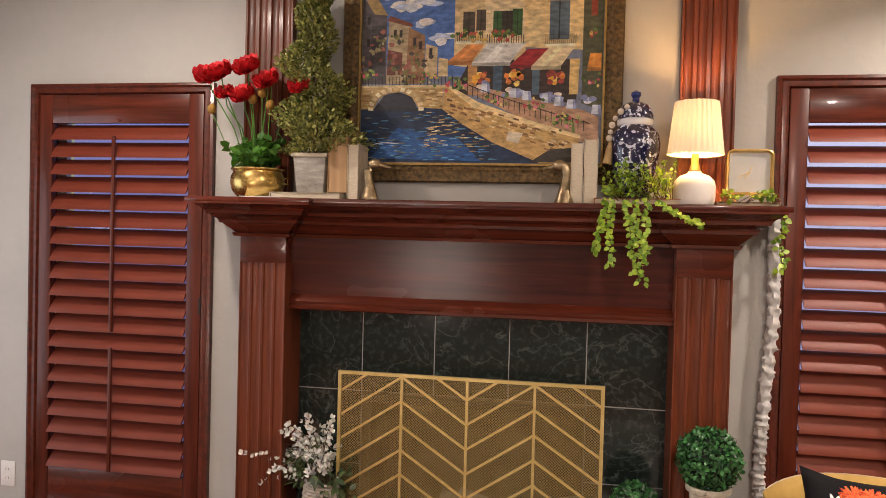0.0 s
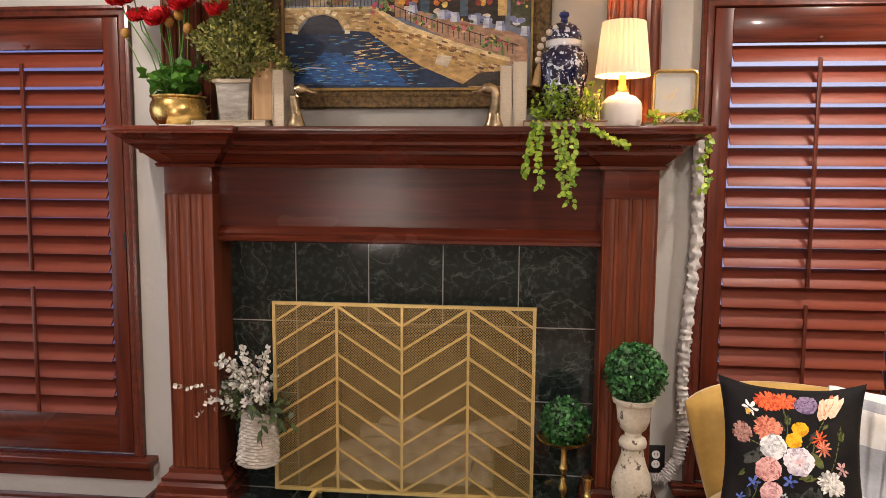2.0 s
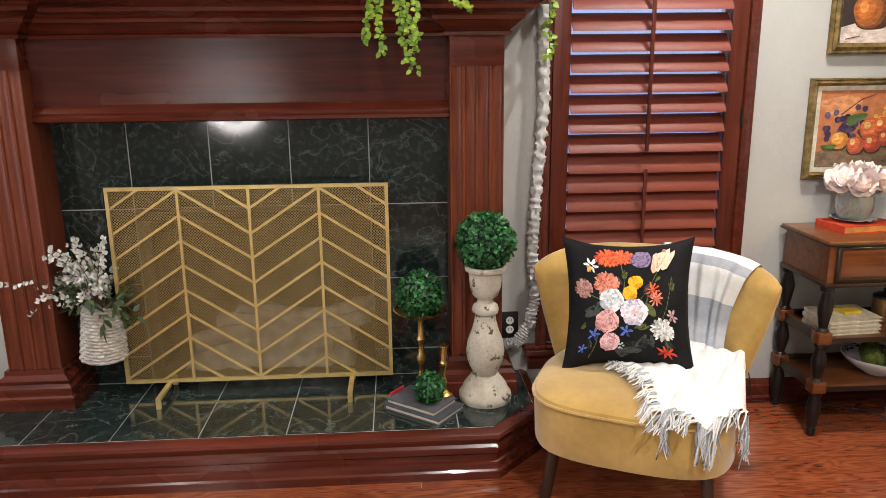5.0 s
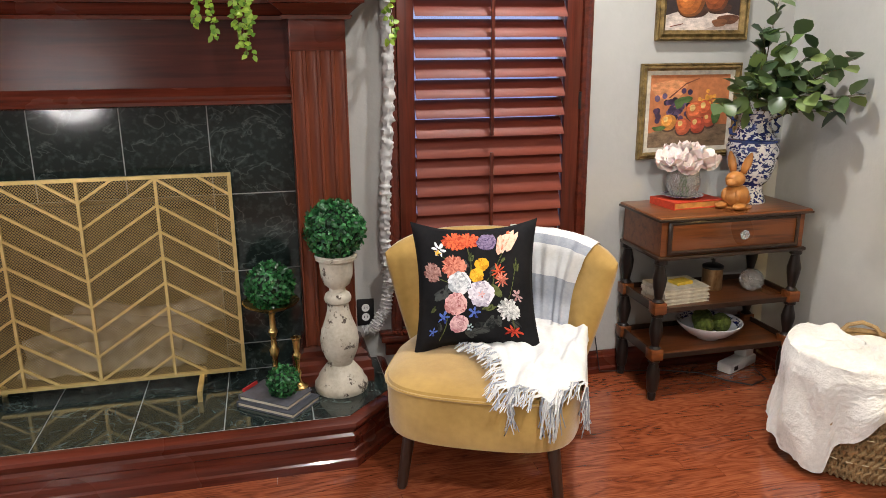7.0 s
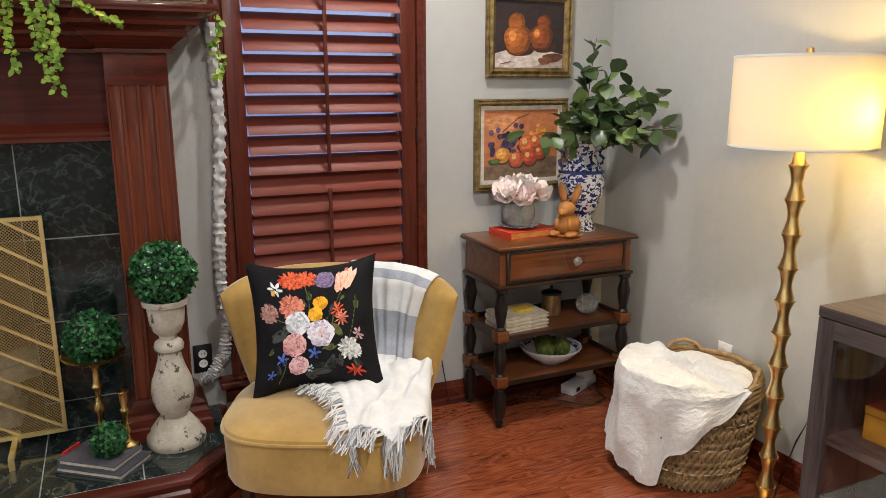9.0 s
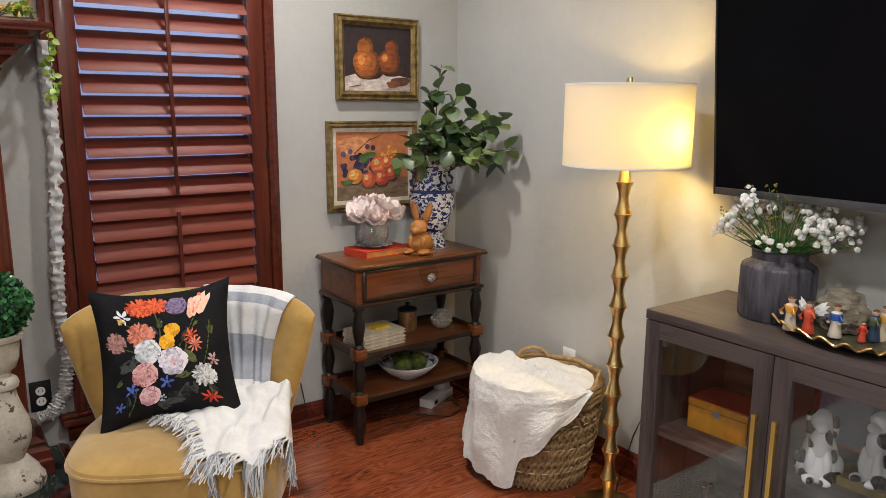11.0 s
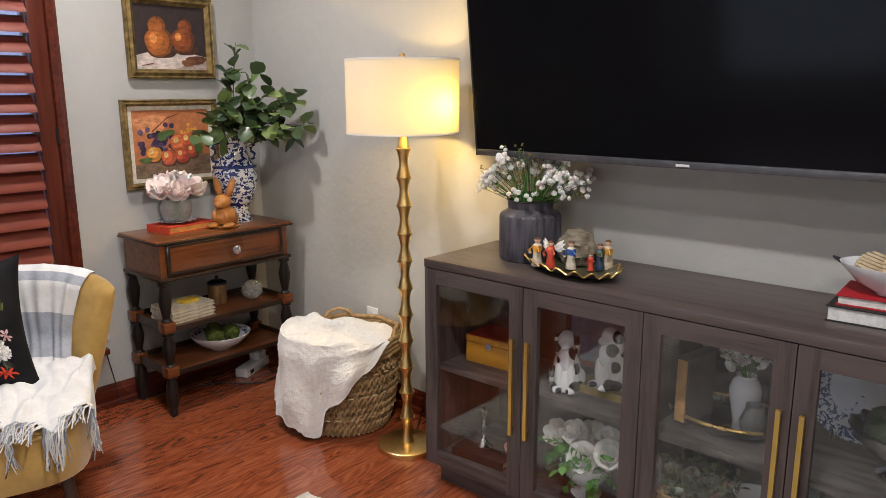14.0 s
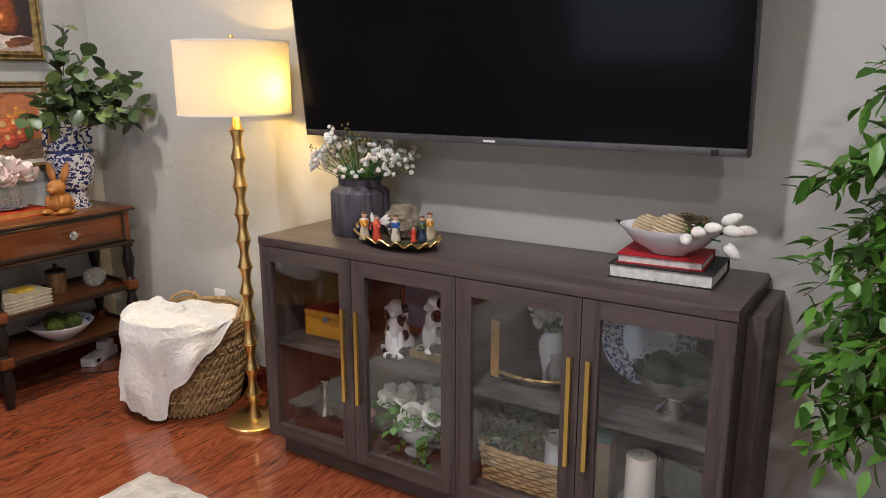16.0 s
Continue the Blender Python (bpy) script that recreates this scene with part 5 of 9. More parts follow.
bl = thing("fleece_blanket", (BX, BY, 0), "fluffy cream fleece blanket draped over the basket", "blanket")


def fleece(u, v):
    """u across the drape, v from inside the basket over the rim and down."""
    ang = radians(100 + 168 * u)
    d = Vector((math.cos(ang), math.sin(ang), 0))
    low = 0.075 - 0.03 * ease(0.15, 0.45, u) - 0.025 * ease(0.46, 0.5, u) + 0.09 * ease(0.61, 0.66, u) + 0.3 * max(0, (u - 0.64) / 0.36) + 0.01 * math.sin(u * 40)
    crease = math.exp(-((u - 0.6 - 0.08 * (1 - v)) / 0.03) ** 2) + 0.7 * math.exp(-((u - 0.36) / 0.03) ** 2) + 0.5 * math.exp(-((u - 0.22) / 0.025) ** 2)
    if v < 0.45:
        t = v / 0.45
        r = 0.02 + 0.245 * t
        z = 0.418 + 0.02 * math.sin(math.pi * t) + 0.03 * noise.noise(Vector((u * 6, v * 6, 0))) - 0.014 * crease * t
    else:
        t = (v - 0.45) / 0.55
        r = 0.265 + 0.012 * ease(0, 0.2, t) + 0.01 * t
        z = 0.42 - (0.42 - low) * t
        r += (0.012 * math.sin(u * 16 + 1.5 * t) + 0.007 * math.sin(u * 33 + 2 * t) - 0.02 * crease) * min(1, t * 2) + 0.02 * t * math.sin(u * 6.5 + 0.6)
    r += 0.022 * noise.noise(Vector((u * 7, v * 3.5, 8))) * ease(0.4, 0.7, v)
    r += 0.0035 * noise.noise(Vector((u * 46, v * 42, 2)))
    return d * r + Vector((0, 0, z + 0.008 + 0.0045 * noise.noise(Vector((u * 38, v * 34, 5)))))


part("drape", grid(130, 100, fleece), M_FLEECE, bl, "", 80)
part("top_fold", grid(60, 24, lambda u, v: Vector((0.215 * v * math.cos(2 * math.pi * u), 0.215 * v * math.sin(2 * math.pi * u), 0.388 + 0.03 * (1 - v ** 3) + 0.022 * noise.noise(Vector((3 * v * math.cos(2 * math.pi * u), 3 * v * math.sin(2 * math.pi * u), 1))) + 0.004 * noise.noise(Vector((30 * v * math.cos(2 * math.pi * u), 30 * v * math.sin(2 * math.pi * u), 6))))), None, True), M_FLEECE, bl, "", 80)

# ---- rug ----
M_FIELD = surface("distressed_pile", (0.09, 0.085, 0.08), (0.5, 0.48, 0.44), 7, 1.0, bump=1.0, bump_scale=220, detail=10)
rug = thing("area_rug", (0, 0, 0), "cream shaggy area rug with a faded grey field", "rug")


def pile(x0, x1, y0, y1, high):
    """A tufted sheet with an uneven edge."""
    return lambda u, v: Vector((x0 + (x1 - x0) * u + 0.01 * noise.noise(Vector((u * 40, v * 40, 7))), y0 + (y1 - y0) * v + 0.01 * noise.noise(Vector((u * 40, v * 40, 9))),
                                0.004 + (high + 0.009 * noise.noise(Vector((u * 130, v * 110, 0)))) * min(1, 60 * min(u, 1 - u, v, 1 - v))))


part("border", grid(200, 150, pile(-0.7, 1.99, -0.3, 1.91, 0.02)), M_RUG, rug)
part("field", grid(140, 110, pile(-0.35, 1.66, 0.03, 1.58, 0.031)), M_FIELD, rug, "faded grey field")

# ---- wall pictures ----


def picture_frame(name, x0, x1, z0, z1, y, label, wide, mat, inner_mat=None, lean=0.0):
    f = thing(name, ((x0 + x1) / 2, y, z0), label, "picture")
    if lean:
        f.matrix_basis = pose((x0 + x1) / 2, y, z0, lean)
    w, h = (x1 - x0) / 2, z1 - z0
    prof = [(0, 0), (0, 0.016), (0.006, 0.024), (0.3 * wide, 0.02), (0.62 * wide, 0.026), (0.8 * wide, 0.016), (wide, 0.012), (wide, 0)]
    ob = part("frame", moulding(prof, [(-w, 0), (-w, h), (w, h), (w, 0)], True), mat, f, "", 30)
    to_wall = Matrix(((1, 0, 0, 0), (0, 0, -1, 0), (0, 1, 0, 0), (0, 0, 0, 1)))
    ob.matrix_basis = to_wall
    if inner_mat:
        i = wide
        pr = [(0, 0.002), (0, 0.012), (0.018, 0.009), (0.018, 0.002)]
        part("liner", moulding(pr, [(-w + i, i), (-w + i, h - i), (w - i, h - i), (w - i, i)], True), inner_mat, f).matrix_basis = to_wall
    return f


def canvas(parent, x0, x1, z0, z1, colour):
    return part("canvas", box(x0, x1, -0.006, -0.003, z0, z1), paint(colour, 0.5), parent, "painted canvas")


dabs = []


brushes = {}


def brush(c):
    """Oil paint laid on in strokes: broken colour and ridges."""
    key = tuple(round(a, 2) for a in c)
    if key not in brushes:
        brushes[key] = surface("oil_paint", tuple(a * 0.6 for a in c), tuple(min(1, a * 1.45 + 0.01) for a in c), 30, 0.45, bump=0.5, bump_scale=130, stretch=(1, 1, 2.2), detail=8)
    return brushes[key]


def dab(parent, pts, colour, layer, name="painted_shape"):
    """A flat painted shape on a canvas, in the canvas's own metres."""
    bmd = bmesh.new()
    dabs.append(0)
    y = -0.0064 - 0.0003 * layer - 0.00001 * (len(dabs) % 28)
    bmd.faces.new([bmd.verts.new((x, y, z)) for x, z in pts])
    bmesh.ops.recalc_face_normals(bmd, faces=bmd.faces[:])
    if bmd.faces[:][0].normal.y > 0:
        bmesh.ops.reverse_faces(bmd, faces=bmd.faces[:])
    return part(name, bmd, brush(colour), parent, "", 0)


def blob(parent, cx, cz, rx, rz, colour, layer, wob=0.06, n=24, seed=0.0):
    return dab(parent, [(cx + rx * (1 + wob * math.sin(3 * t + seed)) * math.cos(t), cz + rz * (1 + wob * math.sin(2 * t + 1 + seed)) * math.sin(t)) for t in [2 * math.pi * k / n for k in range(n)]], colour, layer)


p1 = picture_frame("pear_painting", 2.09, 2.52, 1.47, 1.835, BACK - 0.004, "framed still life of two brown pears in a gold frame", 0.042, M_OLDGOLD)
canvas(p1, -0.175, 0.175, 0.04, 0.33, srgb(52, 42, 42))
dab(p1, [(-0.173, 0.041), (0.173, 0.041), (0.173, 0.1), (0.05, 0.125), (-0.1, 0.12), (-0.173, 0.1)], srgb(200, 186, 176), 1)
dab(p1, [(0.0, 0.041), (0.173, 0.041), (0.173, 0.09), (0.09, 0.07)], srgb(168, 150, 140), 2)
for cx, cz, r, lean, c in ((0.06, 0.172, 0.058, 0.012, (150, 76, 34)), (-0.06, 0.16, 0.068, -0.006, (178, 100, 40))):
    blob(p1, cx + 0.014, cz - 0.042, r * 1.05, r * 0.42, srgb(64, 38, 28), 2)
    blob(p1, cx, cz, r, r * 1.0, srgb(*[a * 0.62 for a in c]), 3)
    blob(p1, cx + lean, cz + r * 0.95, r * 0.6, r * 0.75, srgb(*[a * 0.66 for a in c]), 3)
    blob(p1, cx - 0.008, cz + 0.002, r * 0.86, r * 0.88, srgb(*[a * 0.85 for a in c]), 4)
    blob(p1, cx + lean - 0.006, cz + r * 0.92, r * 0.46, r * 0.66, srgb(*[a * 0.88 for a in c]), 4)
    blob(p1, cx - 0.018, cz + 0.008, r * 0.55, r * 0.6, srgb(*c), 5)
    blob(p1, cx - 0.026, cz + 0.016, r * 0.26, r * 0.34, srgb(206, 134, 66), 6)
    dab(p1, [(cx + lean, cz + 0.1), (cx + lean + 0.005, cz + 0.1), (cx + lean + 0.014, cz + 0.128), (cx + lean + 0.01, cz + 0.13)], srgb(40, 28, 22), 5)
blob(p1, 0.12, 0.085, 0.05, 0.022, srgb(96, 58, 38), 5, 0.15)
blob(p1, 0.08, 0.072, 0.035, 0.018, srgb(122, 78, 50), 6, 0.15)
dab(p1, [(-0.15, 0.058), (-0.09, 0.07), (-0.09, 0.066), (-0.15, 0.054)], srgb(110, 60, 50), 6)

p2 = picture_frame("fruit_painting", 2.037, 2.512, 0.976, 1.378, BACK - 0.004, "framed still life of peaches and grapes in a gold frame", 0.03, M_OLDGOLD, paint((0.6, 0.55, 0.45)))
canvas(p2, -0.21, 0.21, 0.028, 0.375, srgb(186, 116, 74))
dab(p2, [(-0.19, 0.048), (0.19, 0.048), (0.19, 0.14), (0.0, 0.15), (-0.19, 0.11)], srgb(122, 100, 78), 1)
blob(p2, -0.1, 0.29, 0.08, 0.05, srgb(206, 140, 94), 1, 0.2)
random.seed(5)
for i in range(42):
    cx, cz = -0.085 + 0.05 * random.gauss(0, 1), 0.215 + 0.03 * random.gauss(0, 1)
    blob(p2, cx, cz, 0.0125, 0.0125, srgb(*random.choice([(58, 44, 70), (78, 58, 88), (40, 30, 46), (98, 80, 110)])), 2 + i % 4, 0.02, 12)
for cx, cz, r, c in ((0.03, 0.2, 0.045, (214, 112, 66)), (0.08, 0.21, 0.04, (206, 98, 60)), (-0.095, 0.155, 0.036, (226, 150, 66)), (-0.025, 0.135, 0.037, (212, 104, 66)), (0.045, 0.14, 0.036, (202, 86, 60)),
                     (0.1, 0.16, 0.03, (196, 90, 60))):
    blob(p2, cx, cz - 0.02, r, r * 0.6, srgb(78, 54, 44), 6)
    blob(p2, cx, cz, r, r, srgb(*[a * 0.82 for a in c]), 7)
    blob(p2, cx - 0.008, cz + 0.008, r * 0.7, r * 0.7, srgb(*c), 8)
    blob(p2, cx - 0.014, cz + 0.014, r * 0.3, r * 0.34, srgb(240, 190, 120), 9)
for cx, cz, rx, rz in ((-0.02, 0.25, 0.03, 0.016), (-0.05, 0.235, 0.022, 0.026), (0.13, 0.17, 0.02, 0.03), (-0.14, 0.13, 0.03, 0.012)):
    blob(p2, cx, cz, rx, rz, srgb(78, 104, 54), 10, 0.2)
for i in range(20):
    blob(p2, 0.09 + 0.02 * random.gauss(0, 1), 0.245 + 0.014 * random.gauss(0, 1), 0.009, 0.009, srgb(214, 150, 60), 5 + i % 3, 0.02, 10)
dab(p2, [(-0.1, 0.26), (-0.02, 0.32), (0.04, 0.34), (0.04, 0.336), (-0.02, 0.314), (-0.095, 0.256)], srgb(110, 60, 40), 2)

# ---- greenery ----
M_BOX = leaf_mat("boxwood_leaf", (0.004, 0.028, 0.01), (0.06, 0.25, 0.075), 0.3)
# near-black green: shade between the leaves, put into the core's colour
M_BOXCORE = surface("gap_shade_green", (0.003, 0.009, 0.004), (0.006, 0.018, 0.007), 30, 0.8)
M_BOXL = leaf_mat("boxwood_olive_leaf", (0.075, 0.105, 0.02), (0.42, 0.42, 0.13), 0.45)
M_VINE = leaf_mat("vine_leaf", (0.08, 0.2, 0.014), (0.42, 0.6, 0.07), 0.42)
M_FRESH = leaf_mat("fresh_green_leaf", (0.02, 0.1, 0.012), (0.1, 0.3, 0.035), 0.5)
M_POPPY = surface("poppy_silk", (0.42, 0.008, 0.014), (0.8, 0.03, 0.04), 30, 0.6, bump=0.4, bump_scale=120)
M_PETAL = surface("white_silk_petal", (0.62, 0.61, 0.58), (0.78, 0.77, 0.73), 30, 0.7, sss=0.1)
M_BLUSH = surface("blush_silk_petal", (0.8, 0.62, 0.58), (0.92, 0.86, 0.83), 20, 0.7, sss=0.1)
M_DISTRESS = surface("chipped_cream_paint", (0.46, 0.40, 0.31), (0.6, 0.54, 0.43), 16, 0.75, bump=0.5, bump_scale=60)
M_PAPER = surface("page_edges", (0.5, 0.43, 0.32), (0.66, 0.59, 0.47), 60, 0.85, stretch=(1, 1, 8))


def chip_paint():
    """Cream paint with dark chips worn through."""
    m = surface("worn_cream_paint", (0.36, 0.32, 0.25), (0.6, 0.55, 0.45), 12, 0.75, bump=0.4, bump_scale=70)
    nodes, links = m.node_tree.nodes, m.node_tree.links
    b = nodes["Principled BSDF"]
    old = b.inputs["Base Color"].links[0].from_socket
    v = coords(nodes, links)
    n = nodes.new("ShaderNodeTexNoise")
    n.inputs["Scale"].default_value, n.inputs["Detail"].default_value, n.inputs["Roughness"].default_value = 17, 8, 0.7
    links.new(v, n.inputs["Vector"])
    r = ramp(nodes, [(0.575, (0, 0, 0)), (0.62, (1, 1, 1))])
    mx = nodes.new("ShaderNodeMix")
    mx.data_type = "RGBA"
    links.new(n.outputs["Fac"], r.inputs[0]), links.new(r.outputs[0], mx.inputs[0]), links.new(old, mx.inputs[6])
    mx.inputs[7].default_value = (0.07, 0.05, 0.038, 1)
    links.new(mx.outputs[2], b.inputs["Base Color"])
    return m


M_CHIPPED = chip_paint()


def leaf_ball(r, n, size, wide=0.6, c=(0, 0, 0)):
    """Small leaves thick over a ball, with an uneven outline."""
    bm = bmesh.new()
    for i in range(n):
        d = rdir()
        rr = r * rnd(0.83, 0.99)
        way = (d * rnd(0.2, 0.9) + rdir() * 0.9).normalized()
        leaf(bm, Vector(c) + d * rr, way, d, size * rnd(0.7, 1.2), size * wide, 0.2)
    return bm


def sprig(bm, stem_bm, base, tip, n, size, wide, droop=0.0, radius=0.0016, spread=0.9, blade=leaf):
    """A curved stem with leaves along it."""
    base, tip = Vector(base), Vector(tip)
    mid = base.lerp(tip, 0.55) + Vector((0, 0, droop)) + 0.04 * (tip - base).length * rdir()
    pts = [(1 - t) ** 2 * base + 2 * t * (1 - t) * mid + t * t * tip for t in [k / 8 for k in range(9)]]
    tube(pts, radius, 5, stem_bm, radius * 0.5)
    for i in range(n):
        t = 0.25 + 0.75 * (i + 0.5) / n
        p = (1 - t) ** 2 * base + 2 * t * (1 - t) * mid + t * t * tip
        along = (2 * (1 - t) * (mid - base) + 2 * t * (tip - mid)).normalized()
        way = (along * 0.5 + rdir() * spread).normalized()
        blade(bm, p, way, (rdir() * 0.6 + Vector((0, 0, 1))), size * rnd(0.7, 1.15), size * wide * rnd(0.8, 1.1), 0.15)


def blossom(bm, at, way, r, petals=6, layers=2, cup=0.6):
    """Cupped petals in rings round a heart."""
    q = Vector(way).normalized().to_track_quat("Z", "Y").to_matrix()
    for L in range(layers):
        k = 1 - 0.3 * L
        for i in range(petals):
            a = 2 * math.pi * (i + 0.5 * L) / petals + rnd(-0.15, 0.15)
            out, side = Vector((math.cos(a), math.sin(a), 0)), Vector((-math.sin(a), math.cos(a), 0))

            def f(u, v):
                s = (u - 0.5) * 2
                w = r * k * 0.62 * math.sin(math.pi * (0.12 + 0.8 * v)) ** 0.7
                lift = cup * (1 + 0.5 * L)
                return Vector(at) + q @ (out * r * k * v * (1 - 0.25 * lift * v) + side * s * w + Vector((0, 0, r * k * lift * v * v - 0.12 * r * s * s + 0.03 * r * math.sin(7 * s + a))))

            grid(4, 4, f, bm)
    return bm


# ---- on the mantel ----
def book(name, at, sx, sy, sz, cover, label, rz=0.0, pages=None, group=""):
    """A lying book: two boards, a spine and a page block; at is its base centre."""
    b = thing(name, at, label, "book", group, rz)
    cv = bmesh.new()
    box(-sx / 2, sx / 2, -sy / 2, sy / 2, 0, 0.003, cv)
    box(-sx / 2, sx / 2, -sy / 2, sy / 2, sz - 0.003, sz, cv)
    box(-sx / 2, -sx / 2 + 0.004, -sy / 2, sy / 2, 0.003, sz - 0.003, cv)
    part("cover", cv, paint(cover, 0.6), b, "", 40)
    part("page_block", box(-sx / 2 + 0.005, sx / 2 - 0.005, -sy / 2 + 0.005, sy / 2 - 0.005, 0.0035, sz - 0.0035), pages or M_PAPER, b)
    return b


def standing_book(name, at, wide, deep, high, cover, label, face=None):
    """A book on end, its page edge to the room."""
    b = thing(name, at, label, "book", "books on the mantel")
    cv = bmesh.new()
    for x0, x1 in ((-wide / 2, -wide / 2 + 0.003), (wide / 2 - 0.003, wide / 2)):
        box(x0, x1, -deep / 2, deep / 2, 0, high, cv)
    box(-wide / 2 + 0.003, wide / 2 - 0.003, deep / 2 - 0.004, deep / 2, 0, high, cv)
    part("cover", cv, paint(cover, 0.6), b)
    part("page_block", box(-wide / 2 + 0.0035, wide / 2 - 0.0035, -deep / 2 + 0.004, deep / 2 - 0.0045, 0.004, high - 0.004), face or M_PAPER, b)
    return b


Z = SH_Z
pot = thing("brass_planter", (-1.035, 3.02, Z), "shiny round brass planter of red silk poppies and green leaves", "planter")
part("bowl", lathe([(0, 0), (0.075, 0), (0.082, 0.008), (0.1, 0.03), (0.107, 0.06), (0.104, 0.088), (0.097, 0.1), (0.097, 0.106), (0.106, 0.112), (0.106, 0.118), (0.098, 0.119), (0.092, 0.1), (0.09, 0.09), (0, 0.09)], 48), M_BRASS, pot)
for sgn in (-1, 1):
    part("ring_handle", tube([(sgn * 0.104, 0, 0.075), (sgn * 0.122, 0.012, 0.085), (sgn * 0.122, 0.012, 0.06), (sgn * 0.106, 0, 0.06)], 0.003, 6), M_BRASS, pot)
lb, sb = bmesh.new(), bmesh.new()
random.seed(11)
for i in range(46):
    a = rnd(0, 2 * math.pi)
    r = rnd(0.02, 0.13)
    sprig(lb, sb, (0.5 * r * math.cos(a), 0.5 * r * math.sin(a), 0.09), (r * math.cos(a) * 1.1, min(0.13, r * math.sin(a)), rnd(0.14, 0.25)), 5, 0.042, 0.85, 0.03)
part("leaves", lb, M_FRESH, pot), part("leaf_stems", sb, M_FRESH, pot)
for fx, fz, r in ((-0.205, 0.53, 0.047), (-0.155, 0.545, 0.045), (-0.04, 0.565, 0.046), (-0.135, 0.465, 0.032), (-0.055, 0.455, 0.042), (0.045, 0.51, 0.043), (0.18, 0.485, 0.036)):
    fz -= 0.04
    st = part("poppy_stem", tube([(fx * 0.2, 0, 0.1), (fx * 0.5, -0.01, 0.28), (fx * 0.95, -0.02, fz - 0.06), (fx, -0.025, fz - 0.01)], 0.0025, 6), M_FRESH, pot)
    part("poppy", blossom(bmesh.new(), (fx, -0.025, fz - 0.015), (0.3 * rnd(-1, 1), -0.6, 1), r * 1.5, 8, 3, 0.7), M_POPPY, st, "red silk poppy", 80)
    part("heart", ball(r * 0.3, (fx, -0.03, fz), None, 0.2, 2), M_SOOT, st)
for fx, fz in ((-0.195, 0.345), (-0.02, 0.385), (0.02, 0.41), (0.06, 0.46), (0.055, 0.36)):
    st = part("bud_stem", tube([(fx * 0.3, 0, 0.1), (fx * 0.7, 0, fz * 0.6), (fx, -0.02, fz)], 0.002, 6), M_FRESH, pot)
    part("bud", ball(0.018, (fx, -0.02, fz + 0.01), None, 0.1, 2, (1, 1, 1.2)), paint(srgb(150, 110, 46)), st)

top = thing("topiary_plant", (-0.81, 3.06, Z + 0.026), "cone-shaped boxwood topiary in a square whitewashed pot", "plant")
pt = bmesh.new()
box(-0.055, 0.055, -0.055, 0.055, 0, 0.14, pt)
for v in pt.verts:
    k = 1 + 0.22 * (v.co.z / 0.14)
    v.co.x *= k
    v.co.y *= k
part("pot", pt, surface("whitewashed_wood", (0.2, 0.185, 0.165), (0.46, 0.44, 0.4), 14, 0.85, bump=0.6, bump_scale=80, stretch=(1, 1, 4)), top, "whitewashed wooden pot", 40, 0.004)
part("pot_rim", box(-0.074, 0.074, -0.074, 0.074, 0.14, 0.155), M_DISTRESS, top, "", 40, 0.003)
part("trunk", tube([(0, 0, 0.15), (0.0, 0, 0.5), (-0.02, 0, 0.78)], 0.008, 6), M_STEM, top)
lb = bmesh.new()
random.seed(3)
for i in range(9000):
    h = random.random() ** 1.25
    lean = rnd(0, 2 * math.pi)
    spiral = 0.5 + 0.5 * math.sin(19 * h + lean)
    rr = (0.125 * (1 - h) + 0.05) * (0.55 + 0.62 * spiral) * rnd(0.5, 1.1)
    a = lean
    p = Vector((rr * math.cos(a) - 0.02 * h + 0.02 * math.sin(8 * h), min(0.08, rr * math.sin(a)), 0.16 + 0.64 * h))
    d = Vector((math.cos(a), math.sin(a), 0.5))
    leaf(lb, p, d + rdir() * 0.9, rdir(), 0.0165, 0.0105, 0.2)
part("foliage", lb, M_BOXL, top)

book("book", (-0.81, 3.05, Z), 0.29, 0.2, 0.024, (0.42, 0.37, 0.28), "old cream book lying flat under the topiary pot")
sheet_b = single("paper_sheet", box(-0.08, 0.08, -0.05, 0.05, 0, 0.003), M_WHITE, (-0.975, 2.94, Z), "folded white paper lying on the mantel", "paper", "", 8)
standing_book("book", (-0.694, 3.06, Z + 0.0245), 0.078, 0.13, 0.222, (0.34, 0.2, 0.09), "tan vintage book standing on end", wood("pale_board", (0.3, 0.17, 0.08), (0.52, 0.34, 0.19), "z", 0.6, coat=0))
standing_book("book", (-0.632, 3.06, Z), 0.044, 0.13, 0.218, (0.5, 0.44, 0.34), "cream vintage book standing on end")
standing_book("book", (0.226, 3.06, Z), 0.044, 0.14, 0.226, (0.52, 0.44, 0.34), "cream vintage book standing on end")
standing_book("book", (0.276, 3.06, Z), 0.05, 0.14, 0.24, (0.55, 0.48, 0.38), "cream vintage book standing on end")
book("book", (0.44, 3.05, Z), 0.30, 0.2, 0.022, (0.36, 0.14, 0.09), "reddish book lying flat under the jar")
book("book", (0.82, 3.03, Z), 0.21, 0.15, 0.016, (0.3, 0.17, 0.09), "tan book lying flat under the clock")


M_PEWTER = surface("antique_pewter_brass", (0.16, 0.11, 0.06), (0.42, 0.33, 0.21), 40, 0.35, 0.9)


